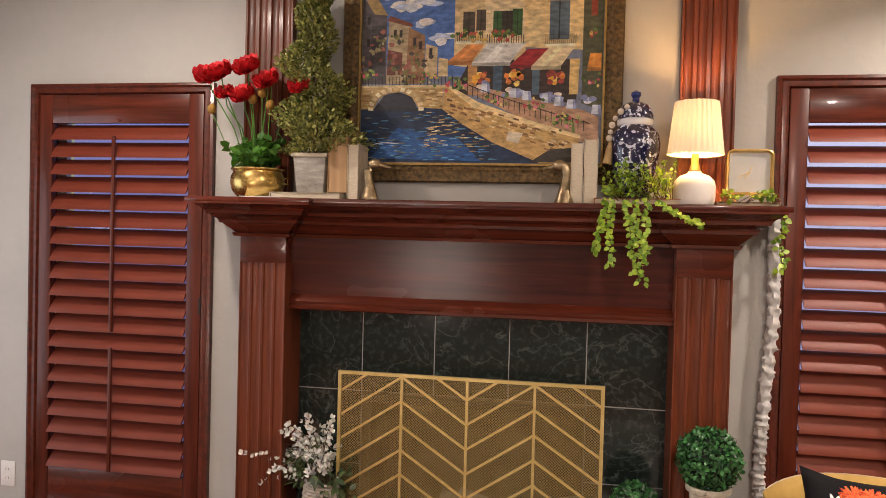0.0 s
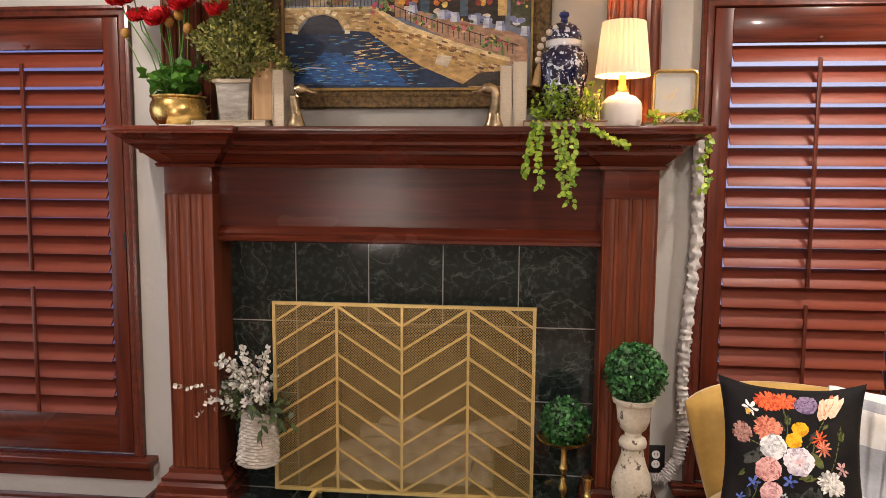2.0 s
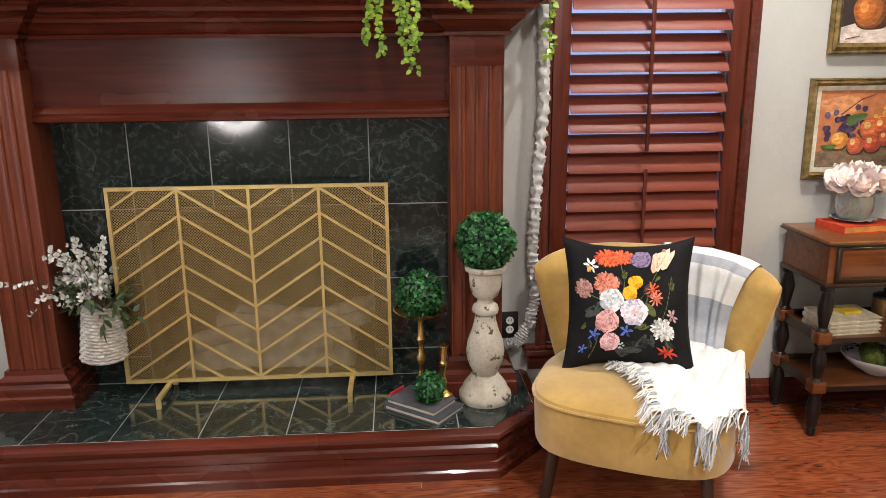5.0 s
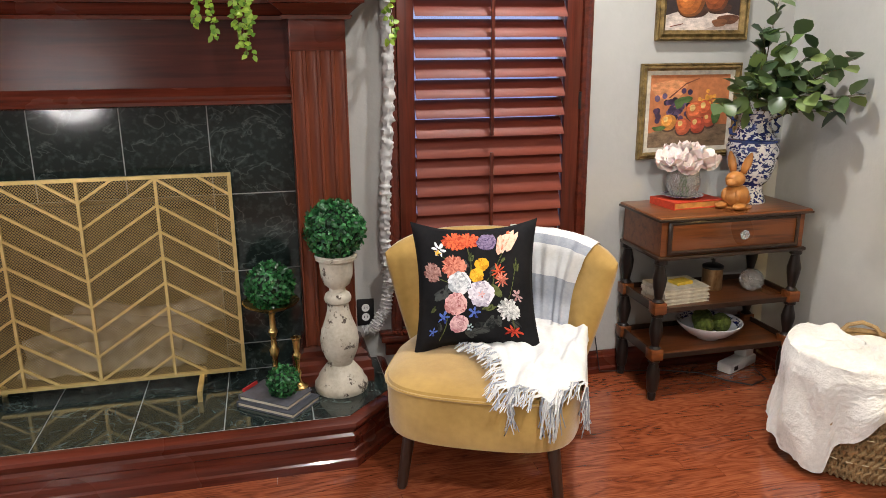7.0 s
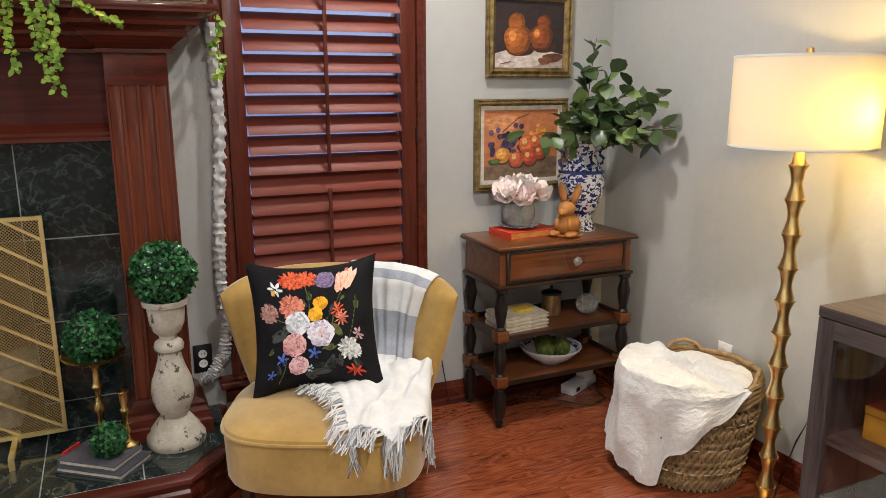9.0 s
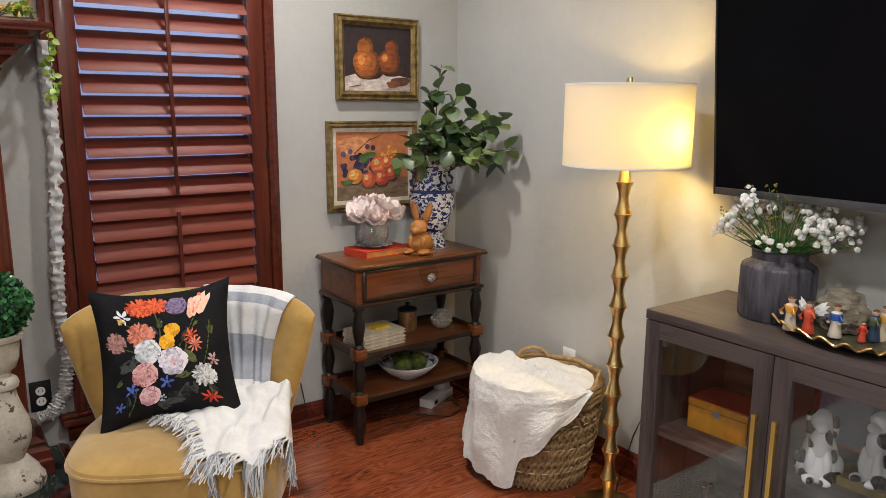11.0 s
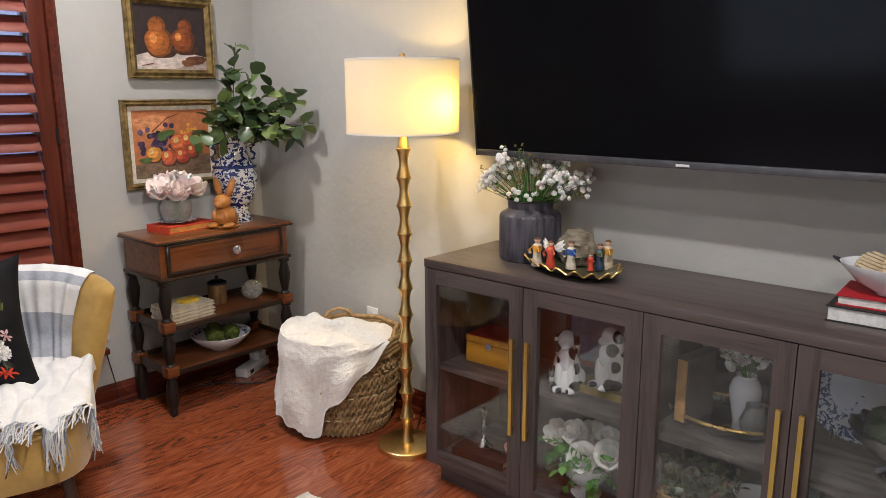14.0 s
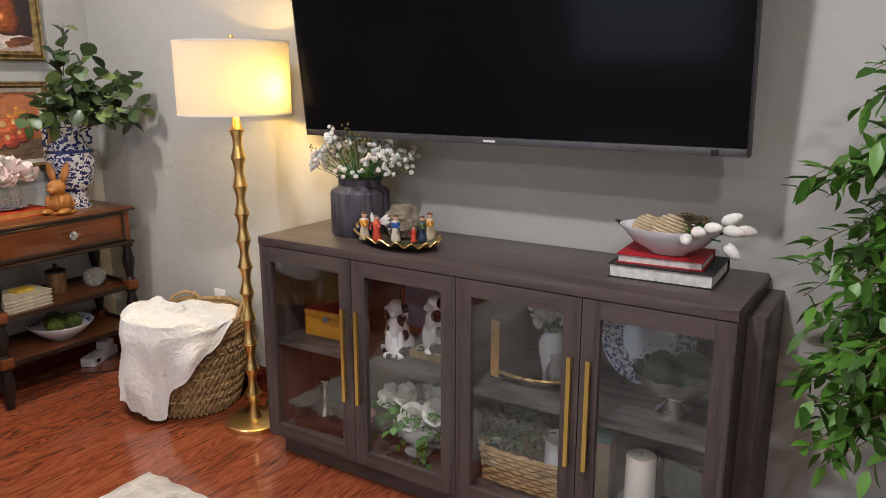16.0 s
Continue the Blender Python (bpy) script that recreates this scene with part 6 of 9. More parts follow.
def goose(x, flip):
    """A brass goose-head bookend: plinth, curved neck, head and bill in one casting."""
    g = bmesh.new()
    lathe([(0, 0), (0.036, 0), (0.037, 0.006), (0.032, 0.016), (0.024, 0.04), (0.019, 0.06)], 20, g, None, 0.8)
    s = -1 if flip else 1
    tube([(0, 0, 0.05), (-0.006 * s, 0, 0.085), (-0.008 * s, 0, 0.115), (0.002 * s, 0, 0.138), (0.02 * s, 0, 0.146), (0.03 * s, 0, 0.142)], 0.019, 12, g, 0.017)
    ball(0.022, (0.02 * s, 0, 0.14), g, 0, 2, (1.25, 0.9, 0.95))
    tube([(0.038 * s, 0, 0.139), (0.062 * s, 0, 0.13), (0.08 * s, 0, 0.127)], 0.011, 8, g, 0.005)
    return single("goose_bookend", g, M_PEWTER, (x, 3.0, Z), "brass goose-head bookend beside upright books", "bookend", "goose bookends", 0, 60)


goose(-0.563, False), goose(0.182, True)

jar = thing("ginger_jar", (0.433, 3.05, Z + 0.022), "dark blue and white porcelain ginger jar with a lid", "jar")
part("body", lathe([(0, 0), (0.056, 0), (0.058, 0.006), (0.062, 0.04), (0.078, 0.11), (0.09, 0.17), (0.093, 0.205), (0.086, 0.24), (0.064, 0.268), (0.058, 0.272), (0.058, 0.29), (0, 0.29)], 40), M_DELFT_DENSE, jar)
part("neck_band", lathe([(0.062, 0.27), (0.0665, 0.275), (0.0665, 0.292), (0.06, 0.296)], 40, caps=False), M_PORC, jar, "white porcelain band")
part("lid", lathe([(0.066, 0.297), (0.067, 0.302), (0.058, 0.33), (0.05, 0.345), (0.03, 0.357), (0, 0.36)], 40), M_DELFT_DENSE, jar)
part("lid_knob", lathe([(0.01, 0.36), (0.014, 0.366), (0.012, 0.374), (0.019, 0.385), (0.017, 0.395), (0.0, 0.405)], 20), M_COBALT, jar)
bd = thing("bead_garland", (0.433, 3.05, Z + 0.022), "pale wooden bead garland with a tassel, looped over the jar", "garland")
pts = [(-0.035, -0.05, 0.335), (-0.055, -0.045, 0.318), (-0.075, -0.04, 0.295), (-0.085, -0.038, 0.27), (-0.09, -0.035, 0.245), (-0.093, -0.033, 0.222)]
for i, p in enumerate(pts):
    part("bead", ball(0.0125 if i % 2 else 0.0095, p, None, 0, 2), surface("pale_wood_bead", (0.5, 0.42, 0.33), (0.66, 0.59, 0.5), 30, 0.7) if i == 0 else bpy.data.materials["pale_wood_bead"], bd)
part("tassel", lathe([(0.004, 0), (0.019, 0.0), (0.017, -0.0), (0.012, 0.05), (0.006, 0.08), (0, 0.085)], 16, None, pose(-0.1, -0.04, 0.128, 0, 8, 0)), paint(srgb(176, 146, 104), 0.9), bd)

tl = thing("table_lamp", (0.642, 3.0, Z), "white ceramic table lamp with a pleated cream shade, switched on", "lamp")
part("base", lathe([(0, 0), (0.05, 0), (0.066, 0.004), (0.072, 0.02), (0.073, 0.07), (0.068, 0.09), (0.05, 0.108), (0.026, 0.117), (0.022, 0.125), (0, 0.127)], 40), surface("white_ceramic", (0.68, 0.66, 0.62), (0.76, 0.74, 0.7), 10, 0.3), tl)
part("socket", lathe([(0.02, 0.127), (0.016, 0.145), (0.013, 0.15), (0.013, 0.185), (0, 0.186)], 20), M_GOLD, tl)
M_PLEAT = shade_cloth("pleated_cream_shade", (0.86, 0.76, 0.58), 0.022)
n = 120
psh = grid(n, 6, lambda u, v: Vector(((0.096 - 0.021 * v + (0.0022 if int(round(u * n)) % 4 < 2 else -0.0012)) * math.cos(2 * math.pi * u), (0.096 - 0.021 * v + (0.0022 if int(round(u * n)) % 4 < 2 else -0.0012)) * math.sin(2 * math.pi * u), 0.183 + 0.188 * v)), None, True)
part("shade", psh, M_PLEAT, tl, "pleated cream shade", 20)
part("bulb", ball(0.02, (0, 0, 0.25), None, 0, 2, (1, 1, 1.3)), glow("table_bulb_glow", (1.0, 0.74, 0.4), 8.0), tl, "glowing warm bulb").visible_shadow = False
point_lamp("table_lamp_light", (0.642, 3.0, Z + 0.29), 12, (1.0, 0.6, 0.25), 0.025)

ck = thing("desk_clock", (0.832, 3.02, Z + 0.017), "rounded square gold desk clock with a plain white face", "clock")


def rounded(w, h, r, n=6):
    out = []
    for cx, cy, a0 in ((w - r, h - r, 0), (-w + r, h - r, 90), (-w + r, -h + r, 180), (w - r, -h + r, 270)):
        out += [(cx + r * math.cos(radians(a0 + 90 * k / n)), cy + r * math.sin(radians(a0 + 90 * k / n))) for k in range(n + 1)]
    return out


to_face = Matrix(((1, 0, 0, 0), (0, 0, -1, 0), (0, 1, 0, 0.108), (0, 0, 0, 1)))
part("case", extrude(rounded(0.078, 0.08, 0.022), 0.03, to_face @ Matrix.Translation((0, 0, -0.03))), M_GOLD, ck)
rim = moulding([(0, 0), (0, 0.012), (0.005, 0.014), (0.01, 0.004), (0.01, 0)], rounded(0.0795, 0.0815, 0.023)[::-1], True)
part("rim", rim, M_GOLD, ck).matrix_basis = to_face
part("dial", extrude(rounded(0.068, 0.07, 0.016), 0.0012, to_face), surface("clock_face", (0.42, 0.43, 0.42), (0.48, 0.49, 0.48), 20, 0.5), ck, "pale grey dial")
for ang, ln in ((205, 0.042), (235, 0.03), (70, 0.022)):
    part("clock_hand", box(0, ln, -0.0014, 0.0014, 0.0022, 0.003, None, to_face @ pose(0, 0, 0, 0, 0, ang)), M_GOLD, ck)
for x in (-0.045, 0.045):
    part("foot", box(x - 0.004, x + 0.004, 0.0, 0.02, 0, 0.03), M_GOLD, ck)

vine = thing("trailing_vine", (0.6, 2.93, Z), "bright green artificial vine trailing over the mantel edge", "plant")
lb, sb = bmesh.new(), bmesh.new()
random.seed(21)
for i in range(60):
    x, y = rnd(-0.24, -0.03), rnd(0.02, 0.1)
    sprig(lb, sb, (x, y, 0.012), (x + rnd(-0.08, 0.03), max(-0.06, y + rnd(-0.1, 0.0)), rnd(0.02, 0.16)), 10, 0.02, 0.68, 0.02)
for i in range(9):
    x = rnd(0.12, 0.33)
    sprig(lb, sb, (x, 0.02, 0.012), (x + rnd(-0.06, 0.1), rnd(-0.04, 0.02), rnd(0.015, 0.05)), 8, 0.024, 0.7, 0.02)
for x0, x1, drop in ((-0.27, -0.3, -0.17), (-0.25, -0.26, -0.21), (-0.2, -0.17, -0.24), (-0.17, -0.15, -0.27), (-0.13, -0.14, -0.2), (-0.1, 0.05, -0.07)):
    for rep in range(2):
        pts = [Vector((x0, 0.0, 0.02)), Vector((x0, -0.06, 0.012)), Vector(((x0 + x1) / 2, -0.082, drop * 0.45)), Vector((x1 + rnd(-0.02, 0.02), -0.075, drop))]
        tube(pts, 0.0014, 5, sb)
        for k in range(22):
            t = k / 21
            p = pts[1].lerp(pts[2], t * 2) if t < 0.5 else pts[2].lerp(pts[3], t * 2 - 1)
            leaf(lb, p, Vector((rnd(-1, 1), rnd(-1.0, 0.1), rnd(-1.2, 0.2))), Vector((0, -1, 0.4)), rnd(0.017, 0.026), 0.016, 0.2)
for rep in range(3):
    for k in range(11):
        p = Vector((0.365 + 0.015 * math.sin(k), 0.17 + rnd(-0.02, 0.02), -0.02 * k - 0.02))
        leaf(lb, p, Vector((rnd(-1, 1), rnd(-1, 0.1), rnd(-1, 0.2))), Vector((0, -1, 0.4)), rnd(0.02, 0.03), 0.02, 0.2)
tube([(0.32, 0.06, 0.012), (0.365, 0.14, 0.01), (0.366, 0.17, -0.05), (0.37, 0.17, -0.24)], 0.0014, 5, sb)
part("leaves", lb, M_VINE, vine), part("stems", sb, M_STEM, vine)

# large painting of a canal
M_BRONZE = surface("bronze_frame", (0.025, 0.017, 0.009), (0.2, 0.125, 0.05), 60, 0.45, 0.5, bump=0.9, bump_scale=110)
M_DULLGOLD = surface("dull_gold_lip", (0.24, 0.15, 0.04), (0.4, 0.27, 0.09), 40, 0.5, 0.4)
pc = picture_frame("canal_painting", -0.742, 0.392, 1.782, 2.64, BACK - 0.004, "large oil painting of a canal and cafes, bronze frame", 0.07, M_BRONZE)
CW, CH0, CH1 = 0.487, 0.082, 0.778
for x0, x1, z0, z1 in ((-0.497, -0.489, 0.07, 0.788), (0.489, 0.497, 0.07, 0.788), (-0.489, 0.489, 0.07, 0.079), (-0.489, 0.489, 0.78, 0.788)):
    part("gilt_lip", box(x0, x1, -0.022, -0.007, z0, z1), M_DULLGOLD, pc)
canvas(pc, -0.5, 0.5, 0.065, 0.79, srgb(120, 130, 150))


def cv(parts):
    """From tenths of the canvas to metres."""
    return [(-CW + 2 * CW * x / 10, CH0 + (CH1 - CH0) * y / 10) for x, y in parts]


def art(colour, layer, *xy):
    return dab(pc, cv(list(zip(xy[::2], xy[1::2]))), srgb(*[248 * (a / 255) ** 1.12 for a in colour]), layer)


art((84, 124, 184), 1, 0, 5, 5, 5, 5, 10, 0, 10)
random.seed(8)
for i in range(26):
    x, y = random.choice([(1.9, 9.2), (2.9, 9.35), (3.0, 8.1), (3.6, 7.3), (2.4, 9.2), (0.9, 9.75)])
    x, y = x + random.gauss(0, 0.28), y + random.gauss(0, 0.1)
    c = random.choice([(214, 216, 220), (196, 204, 216), (228, 222, 214), (170, 186, 210)])
    blob(pc, *cv([(x, y)])[0], rnd(0.018, 0.05), rnd(0.008, 0.018), srgb(*c), 2 + i % 4, 0.15, 14, i)
art((92, 88, 92), 6, 0, 4.6, 1.05, 4.6, 1.05, 8.7, 0.6, 9.0, 0, 9.6)
art((176, 150, 104), 7, 0.1, 9.6, 0.6, 9.7, 1.1, 8.6, 0.5, 8.7)
art((70, 66, 70), 7, 0.3, 5.2, 1.0, 5.2, 1.0, 8.0, 0.4, 8.0)
art((176, 160, 130), 6, 1.05, 4.6, 1.9, 4.6, 2.1, 7.9, 1.15, 8.4)
art((128, 78, 62), 7, 1.05, 8.3, 2.15, 7.9, 2.15, 8.1, 1.2, 8.6)
art((150, 116, 84), 6, 1.9, 4.6, 2.7, 4.6, 2.7, 7.4, 2.0, 7.9)
art((118, 66, 54), 7, 1.1, 5.1, 1.75, 5.1, 1.75, 6.4, 1.1, 6.6)
art((196, 176, 140), 6, 2.7, 5, 3.25, 5, 3.25, 6.7, 2.75, 6.9)
art((206, 188, 150), 6, 3.3, 5, 3.7, 5, 3.7, 6.0, 3.3, 6.1)
for x, y in ((1.35, 7.3), (1.6, 7.3), (2.2, 6.8), (2.45, 6.6), (2.9, 6.2), (0.2, 8.1), (0.2, 6.8), (0.7, 7.2)):
    art((52, 46, 48), 8, x, y, x + 0.13, y, x + 0.13, y + 0.45, x, y + 0.45)
for i in range(90):
    x, y = random.choice([(0.8, 7.2), (1.4, 6.2), (2.4, 5.7), (0.3, 5.4), (1.9, 5.6)])
    blob(pc, *cv([(x + random.gauss(0, 0.3), y + random.gauss(0, 0.5))])[0], rnd(0.004, 0.012), rnd(0.004, 0.012), srgb(*random.choice([(84, 92, 52), (110, 108, 62), (140, 84, 74), (64, 60, 56), (150, 140, 108)])), 9 + i % 3, 0.2, 8, i)
art((214, 192, 150), 6, 3.95, 5.6, 6.9, 5.2, 6.9, 10, 3.95, 10)
art((226, 208, 172), 7, 5.2, 6.8, 6.9, 6.7, 7.4, 10, 5.2, 10)
art((228, 202, 154), 8, 6.9, 6.6, 9.2, 6.4, 9.2, 10, 6.8, 10)
art((228, 206, 160), 9, 7.0, 6.8, 7.6, 6.8, 7.5, 9.6, 7.1, 9.6)
art((88, 92, 70), 8, 9.2, 3.4, 10, 3, 10, 10, 9.2, 10)
art((158, 70, 50), 10, 9.5, 8.3, 9.75, 8.3, 9.75, 9.6, 9.5, 9.6)
for x, y, w, h, c in ((4.3, 7.4, 0.5, 1.3, (84, 76, 66)), (5.55, 7.2, 0.35, 1.5, (62, 104, 62)), (6.35, 7.3, 0.4, 1.5, (62, 104, 62)), (5.9, 7.4, 0.45, 1.3, (66, 60, 54)), (7.85, 7.0, 0.8, 2.2, (96, 116, 130)), (4.85, 7.6, 0.4, 1.2, (90, 80, 70))):
    art(c, 10, x, y, x + w, y, x + w, y + h, x, y + h)
    art(tuple(int(a * 0.6) for a in c), 11, x + 0.45 * w, y, x + 0.52 * w, y, x + 0.52 * w, y + h, x + 0.45 * w, y + h)
for x0, x1, y in ((4.0, 5.1, 7.0), (5.3, 6.8, 6.85), (7.7, 8.9, 6.75)):
    art((236, 224, 196), 11, x0, y - 0.15, x1, y - 0.15, x1, y + 0.05, x0, y + 0.05)
    for k in range(16):
        x = x0 + (x1 - x0) * k / 15
        art((70, 60, 52), 12, x, y, x + 0.03, y, x + 0.03, y + 0.55, x, y + 0.55)
art((150, 96, 70), 10, 7.4, 9.5, 8.9, 9.8, 8.9, 10, 7.4, 10)
for i in range(70):
    x, y = random.choice([(4.4, 7.4), (6.2, 7.4), (5.7, 7.3), (4.9, 7.3), (5.9, 9.9), (9.6, 7.4)])
    blob(pc, *cv([(x + random.gauss(0, 0.22), min(9.9, y + random.gauss(0, 0.16)))])[0], 0.008, 0.008, srgb(*random.choice([(88, 116, 56), (60, 84, 44), (176, 82, 70), (196, 160, 90)])), 13, 0.2, 8, i)
art((60, 50, 46), 10, 3.9, 4.0, 9.0, 3.4, 9.0, 5.9, 4.6, 5.8)
for k, (x0, c) in enumerate(((4.55, (196, 150, 96)), (5.6, (70, 96, 116)), (6.05, (58, 44, 40)), (7.2, (84, 110, 126)), (7.5, (66, 50, 44)), (8.7, (220, 190, 130)))):
    art(c, 11, x0, 3.9, x0 + 0.35, 3.9, x0 + 0.4, 5.9, x0, 5.9)
for k in range(40):
    x = random.choice([5.0, 5.25, 6.4, 6.7, 7.9, 8.3])
    blob(pc, *cv([(x + random.gauss(0, 0.12), 4.9 + random.gauss(0, 0.16))])[0], 0.012, 0.012, srgb(*random.choice([(224, 160, 60), (206, 120, 60), (236, 196, 110), (150, 60, 50)])), 12 + k % 2, 0.15, 10, k)
for x0, x1, x2, x3, y0, y1, c in ((3.7, 4.7, 5.2, 4.5, 5.85, 6.8, (208, 142, 84)), (4.7, 6.3, 6.95, 5.35, 5.75, 6.85, (206, 206, 202)), (6.3, 7.2, 7.9, 7.0, 5.6, 6.5, (158, 40, 46)), (7.15, 8.35, 8.9, 7.9, 5.5, 6.6, (224, 208, 172)), (9.4, 9.95, 9.95, 9.5, 5.4, 6.2, (222, 150, 70))):
    art(tuple(int(a * 0.8) for a in c), 14, x0, y0 - 0.2, x1, y0 - 0.2, x1, y0, x0, y0)
    art(c, 15, x0, y0, x1, y0, x2, y1, x3, y1)
    art(tuple(min(255, int(a * 1.1)) for a in c), 16, x0 + 0.3 * (x1 - x0), y0, x0 + 0.5 * (x1 - x0), y0, x3 + 0.5 * (x2 - x3), y1, x3 + 0.3 * (x2 - x3), y1)
art((186, 150, 124), 14, 4.2, 4.6, 5.6, 4.2, 9.3, 3.0, 9.9, 2.6, 9.9, 1.2, 8.9, 1.2, 6.0, 3.1, 4.3, 4.3)
for k in range(34):
    x, y = random.choice([(5.2, 4.35), (6.6, 3.95), (7.7, 3.7), (8.2, 3.7), (9.6, 3.6)])
    blob(pc, *cv([(x + random.gauss(0, 0.2), y + random.gauss(0, 0.12))])[0], 0.016, 0.01, srgb(*random.choice([(160, 174, 206), (206, 206, 216), (120, 130, 170), (226, 206, 190)])), 15, 0.1, 10, k)
art((16, 50, 84), 6, 0, 0, 9, 0, 5.6, 2.2, 3.5, 3.2, 0, 3.1)
art((20, 90, 150), 7, 0.4, 0.2, 5.2, 0.1, 4.2, 1.4, 1.6, 2.0)
for i in range(170):
    x, y = rnd(0.1, 5.6), rnd(0.1, 2.9)
    c = random.choice([(40, 110, 160), (24, 56, 92), (84, 150, 186), (18, 34, 56), (120, 120, 96), (150, 130, 96) if x > 2.6 else (30, 80, 120)])
    art(c, 8 + i % 4, x, y, x + rnd(0.15, 0.45), y + 0.01, x + rnd(0.1, 0.4), y + 0.07, x + 0.04, y + 0.06)
art((186, 158, 110), 12, 0, 3.1, 0.55, 3.1, 0.75, 3.7, 1.2, 4.05, 1.75, 4.1, 2.2, 3.8, 2.5, 3.2, 3.5, 3.1, 3.55, 4.45, 0, 4.45)
art((44, 48, 62), 11, 0.5, 3.0, 2.5, 3.0, 2.2, 3.85, 1.6, 4.1, 1.0, 3.9)
art((214, 196, 152), 13, 0, 4.35, 3.6, 4.35, 3.6, 4.5, 0, 4.5)
art((196, 162, 108), 16, 3.5, 3.1, 3.6, 4.5, 4.6, 3.6, 6.2, 2.5, 9.1, 1.5, 9.3, 0.0, 7.6, 0.0, 5.6, 1.2, 4.4, 2.2)
art((226, 204, 158), 17, 3.55, 4.5, 3.75, 4.5, 5.0, 3.5, 7.0, 2.5, 9.2, 1.6, 9.2, 1.4, 6.8, 2.2, 4.8, 3.2)
for i in range(110):
    t = random.random()
    x, y = 3.7 + 5.0 * t, 3.6 - 2.4 * t + rnd(-1.0, 0.3) * (0.7 + 0.3 * t)
    if x < 7.4 or y > 0.3:
        art(random.choice([(170, 132, 84), (214, 186, 134), (140, 104, 70), (112, 84, 60), (226, 206, 166)]), 18 + i % 3, x, y, x + 0.22, y - 0.08, x + 0.22, y + 0.02, x, y + 0.1)
art((206, 196, 176), 21, 6.2, 1.3, 6.7, 1.1, 6.9, 1.7, 6.3, 1.8)
art((70, 60, 54), 20, 7.2, 0.05, 9.3, 0.05, 9.3, 0.9, 8.0, 0.8)
for k in range(26):
    x = 3.9 + 5.4 * k / 25
    y = 4.4 - 2.6 * (k / 25) ** 0.8
    art((60, 46, 44), 21, x, y, x + 0.03, y, x + 0.03, y + 0.62, x, y + 0.62)
    art((60, 46, 44), 21, x, y + 0.55, x + 0.24, y + 0.42, x + 0.24, y + 0.47, x, y + 0.6)
    art((50, 44, 46), 14, 0.15 * k, 4.5, 0.15 * k + 0.025, 4.5, 0.15 * k + 0.025, 5.0, 0.15 * k, 5.0)
for i in range(150):
    x, y = random.choice([(4.2, 4.5), (5.8, 3.7), (7.3, 3.4), (8.5, 2.6), (8.8, 2.3), (8.2, 2.5), (2.8, 5.0), (0.2, 5.1), (9.8, 4.6)])
    blob(pc, *cv([(x + random.gauss(0, 0.25), y + random.gauss(0, 0.2))])[0], rnd(0.004, 0.009), rnd(0.004, 0.009), srgb(*random.choice([(96, 120, 60), (70, 96, 50), (214, 120, 140), (222, 200, 120), (190, 80, 90), (130, 150, 80)])), 22 + i % 3, 0.2, 8, i)
for k in range(13):
    a0 = math.pi * k / 12
    x0, y0, x1, y1 = 1.52 - 0.98 * math.cos(a0), 3.1 + 1.05 * math.sin(a0), 1.52 - 1.2 * math.cos(a0), 3.12 + 1.28 * math.sin(a0)
    art(random.choice([(232, 220, 190), (214, 196, 160), (196, 176, 136)]), 14, x0 - 0.09 * math.sin(a0), y0 - 0.09 * math.cos(a0), x0 + 0.09 * math.sin(a0), y0 + 0.09 * math.cos(a0), x1 + 0.1 * math.sin(a0), y1 + 0.1 * math.cos(a0), x1 - 0.1 * math.sin(a0), y1 - 0.1 * math.cos(a0))
for k in range(60):
    x, y = rnd(0.0, 3.4), rnd(3.15, 4.3)
    if (x - 1.52) ** 2 + (y - 3.1) ** 2 > 1.75:
        art(random.choice([(206, 184, 140), (170, 140, 96), (150, 118, 80), (226, 208, 168)]), 15, x, y, x + 0.25, y + 0.01, x + 0.25, y + 0.1, x, y + 0.09)
for k in range(70):
    x, y = 2.7 + 2.6 * random.random() ** 1.2, rnd(0.9, 2.9)
    art(random.choice([(200, 168, 112), (226, 196, 140), (150, 120, 84), (240, 224, 190)]), 12 + k % 3, x, y, x + rnd(0.12, 0.34), y + 0.01, x + rnd(0.12, 0.3), y + 0.06, x + 0.03, y + 0.05)
for k in range(60):
    x, y = rnd(0.3, 5.2), rnd(0.1, 1.5)
    art(random.choice([(60, 150, 206), (110, 186, 226), (30, 110, 180)]), 13 + k % 3, x, y, x + rnd(0.1, 0.3), y + 0.01, x + rnd(0.1, 0.3), y + 0.045, x + 0.02, y + 0.04)
for x, y in ((5.1, 4.55), (6.3, 4.25), (6.8, 4.1), (7.6, 3.95), (8.1, 3.75), (8.6, 3.6), (9.6, 3.3)):
    art((206, 214, 232), 19, x, y - 0.5, x + 0.42, y - 0.55, x + 0.36, y, x + 0.05, y)
    art((150, 160, 196), 20, x + 0.28, y - 0.53, x + 0.42, y - 0.55, x + 0.36, y, x + 0.26, y)
art((200, 206, 214), 24, 0.4, 0.95, 1.0, 1.1, 1.7, 1.05, 1.7, 1.1, 1.0, 1.16, 0.4, 1.0)

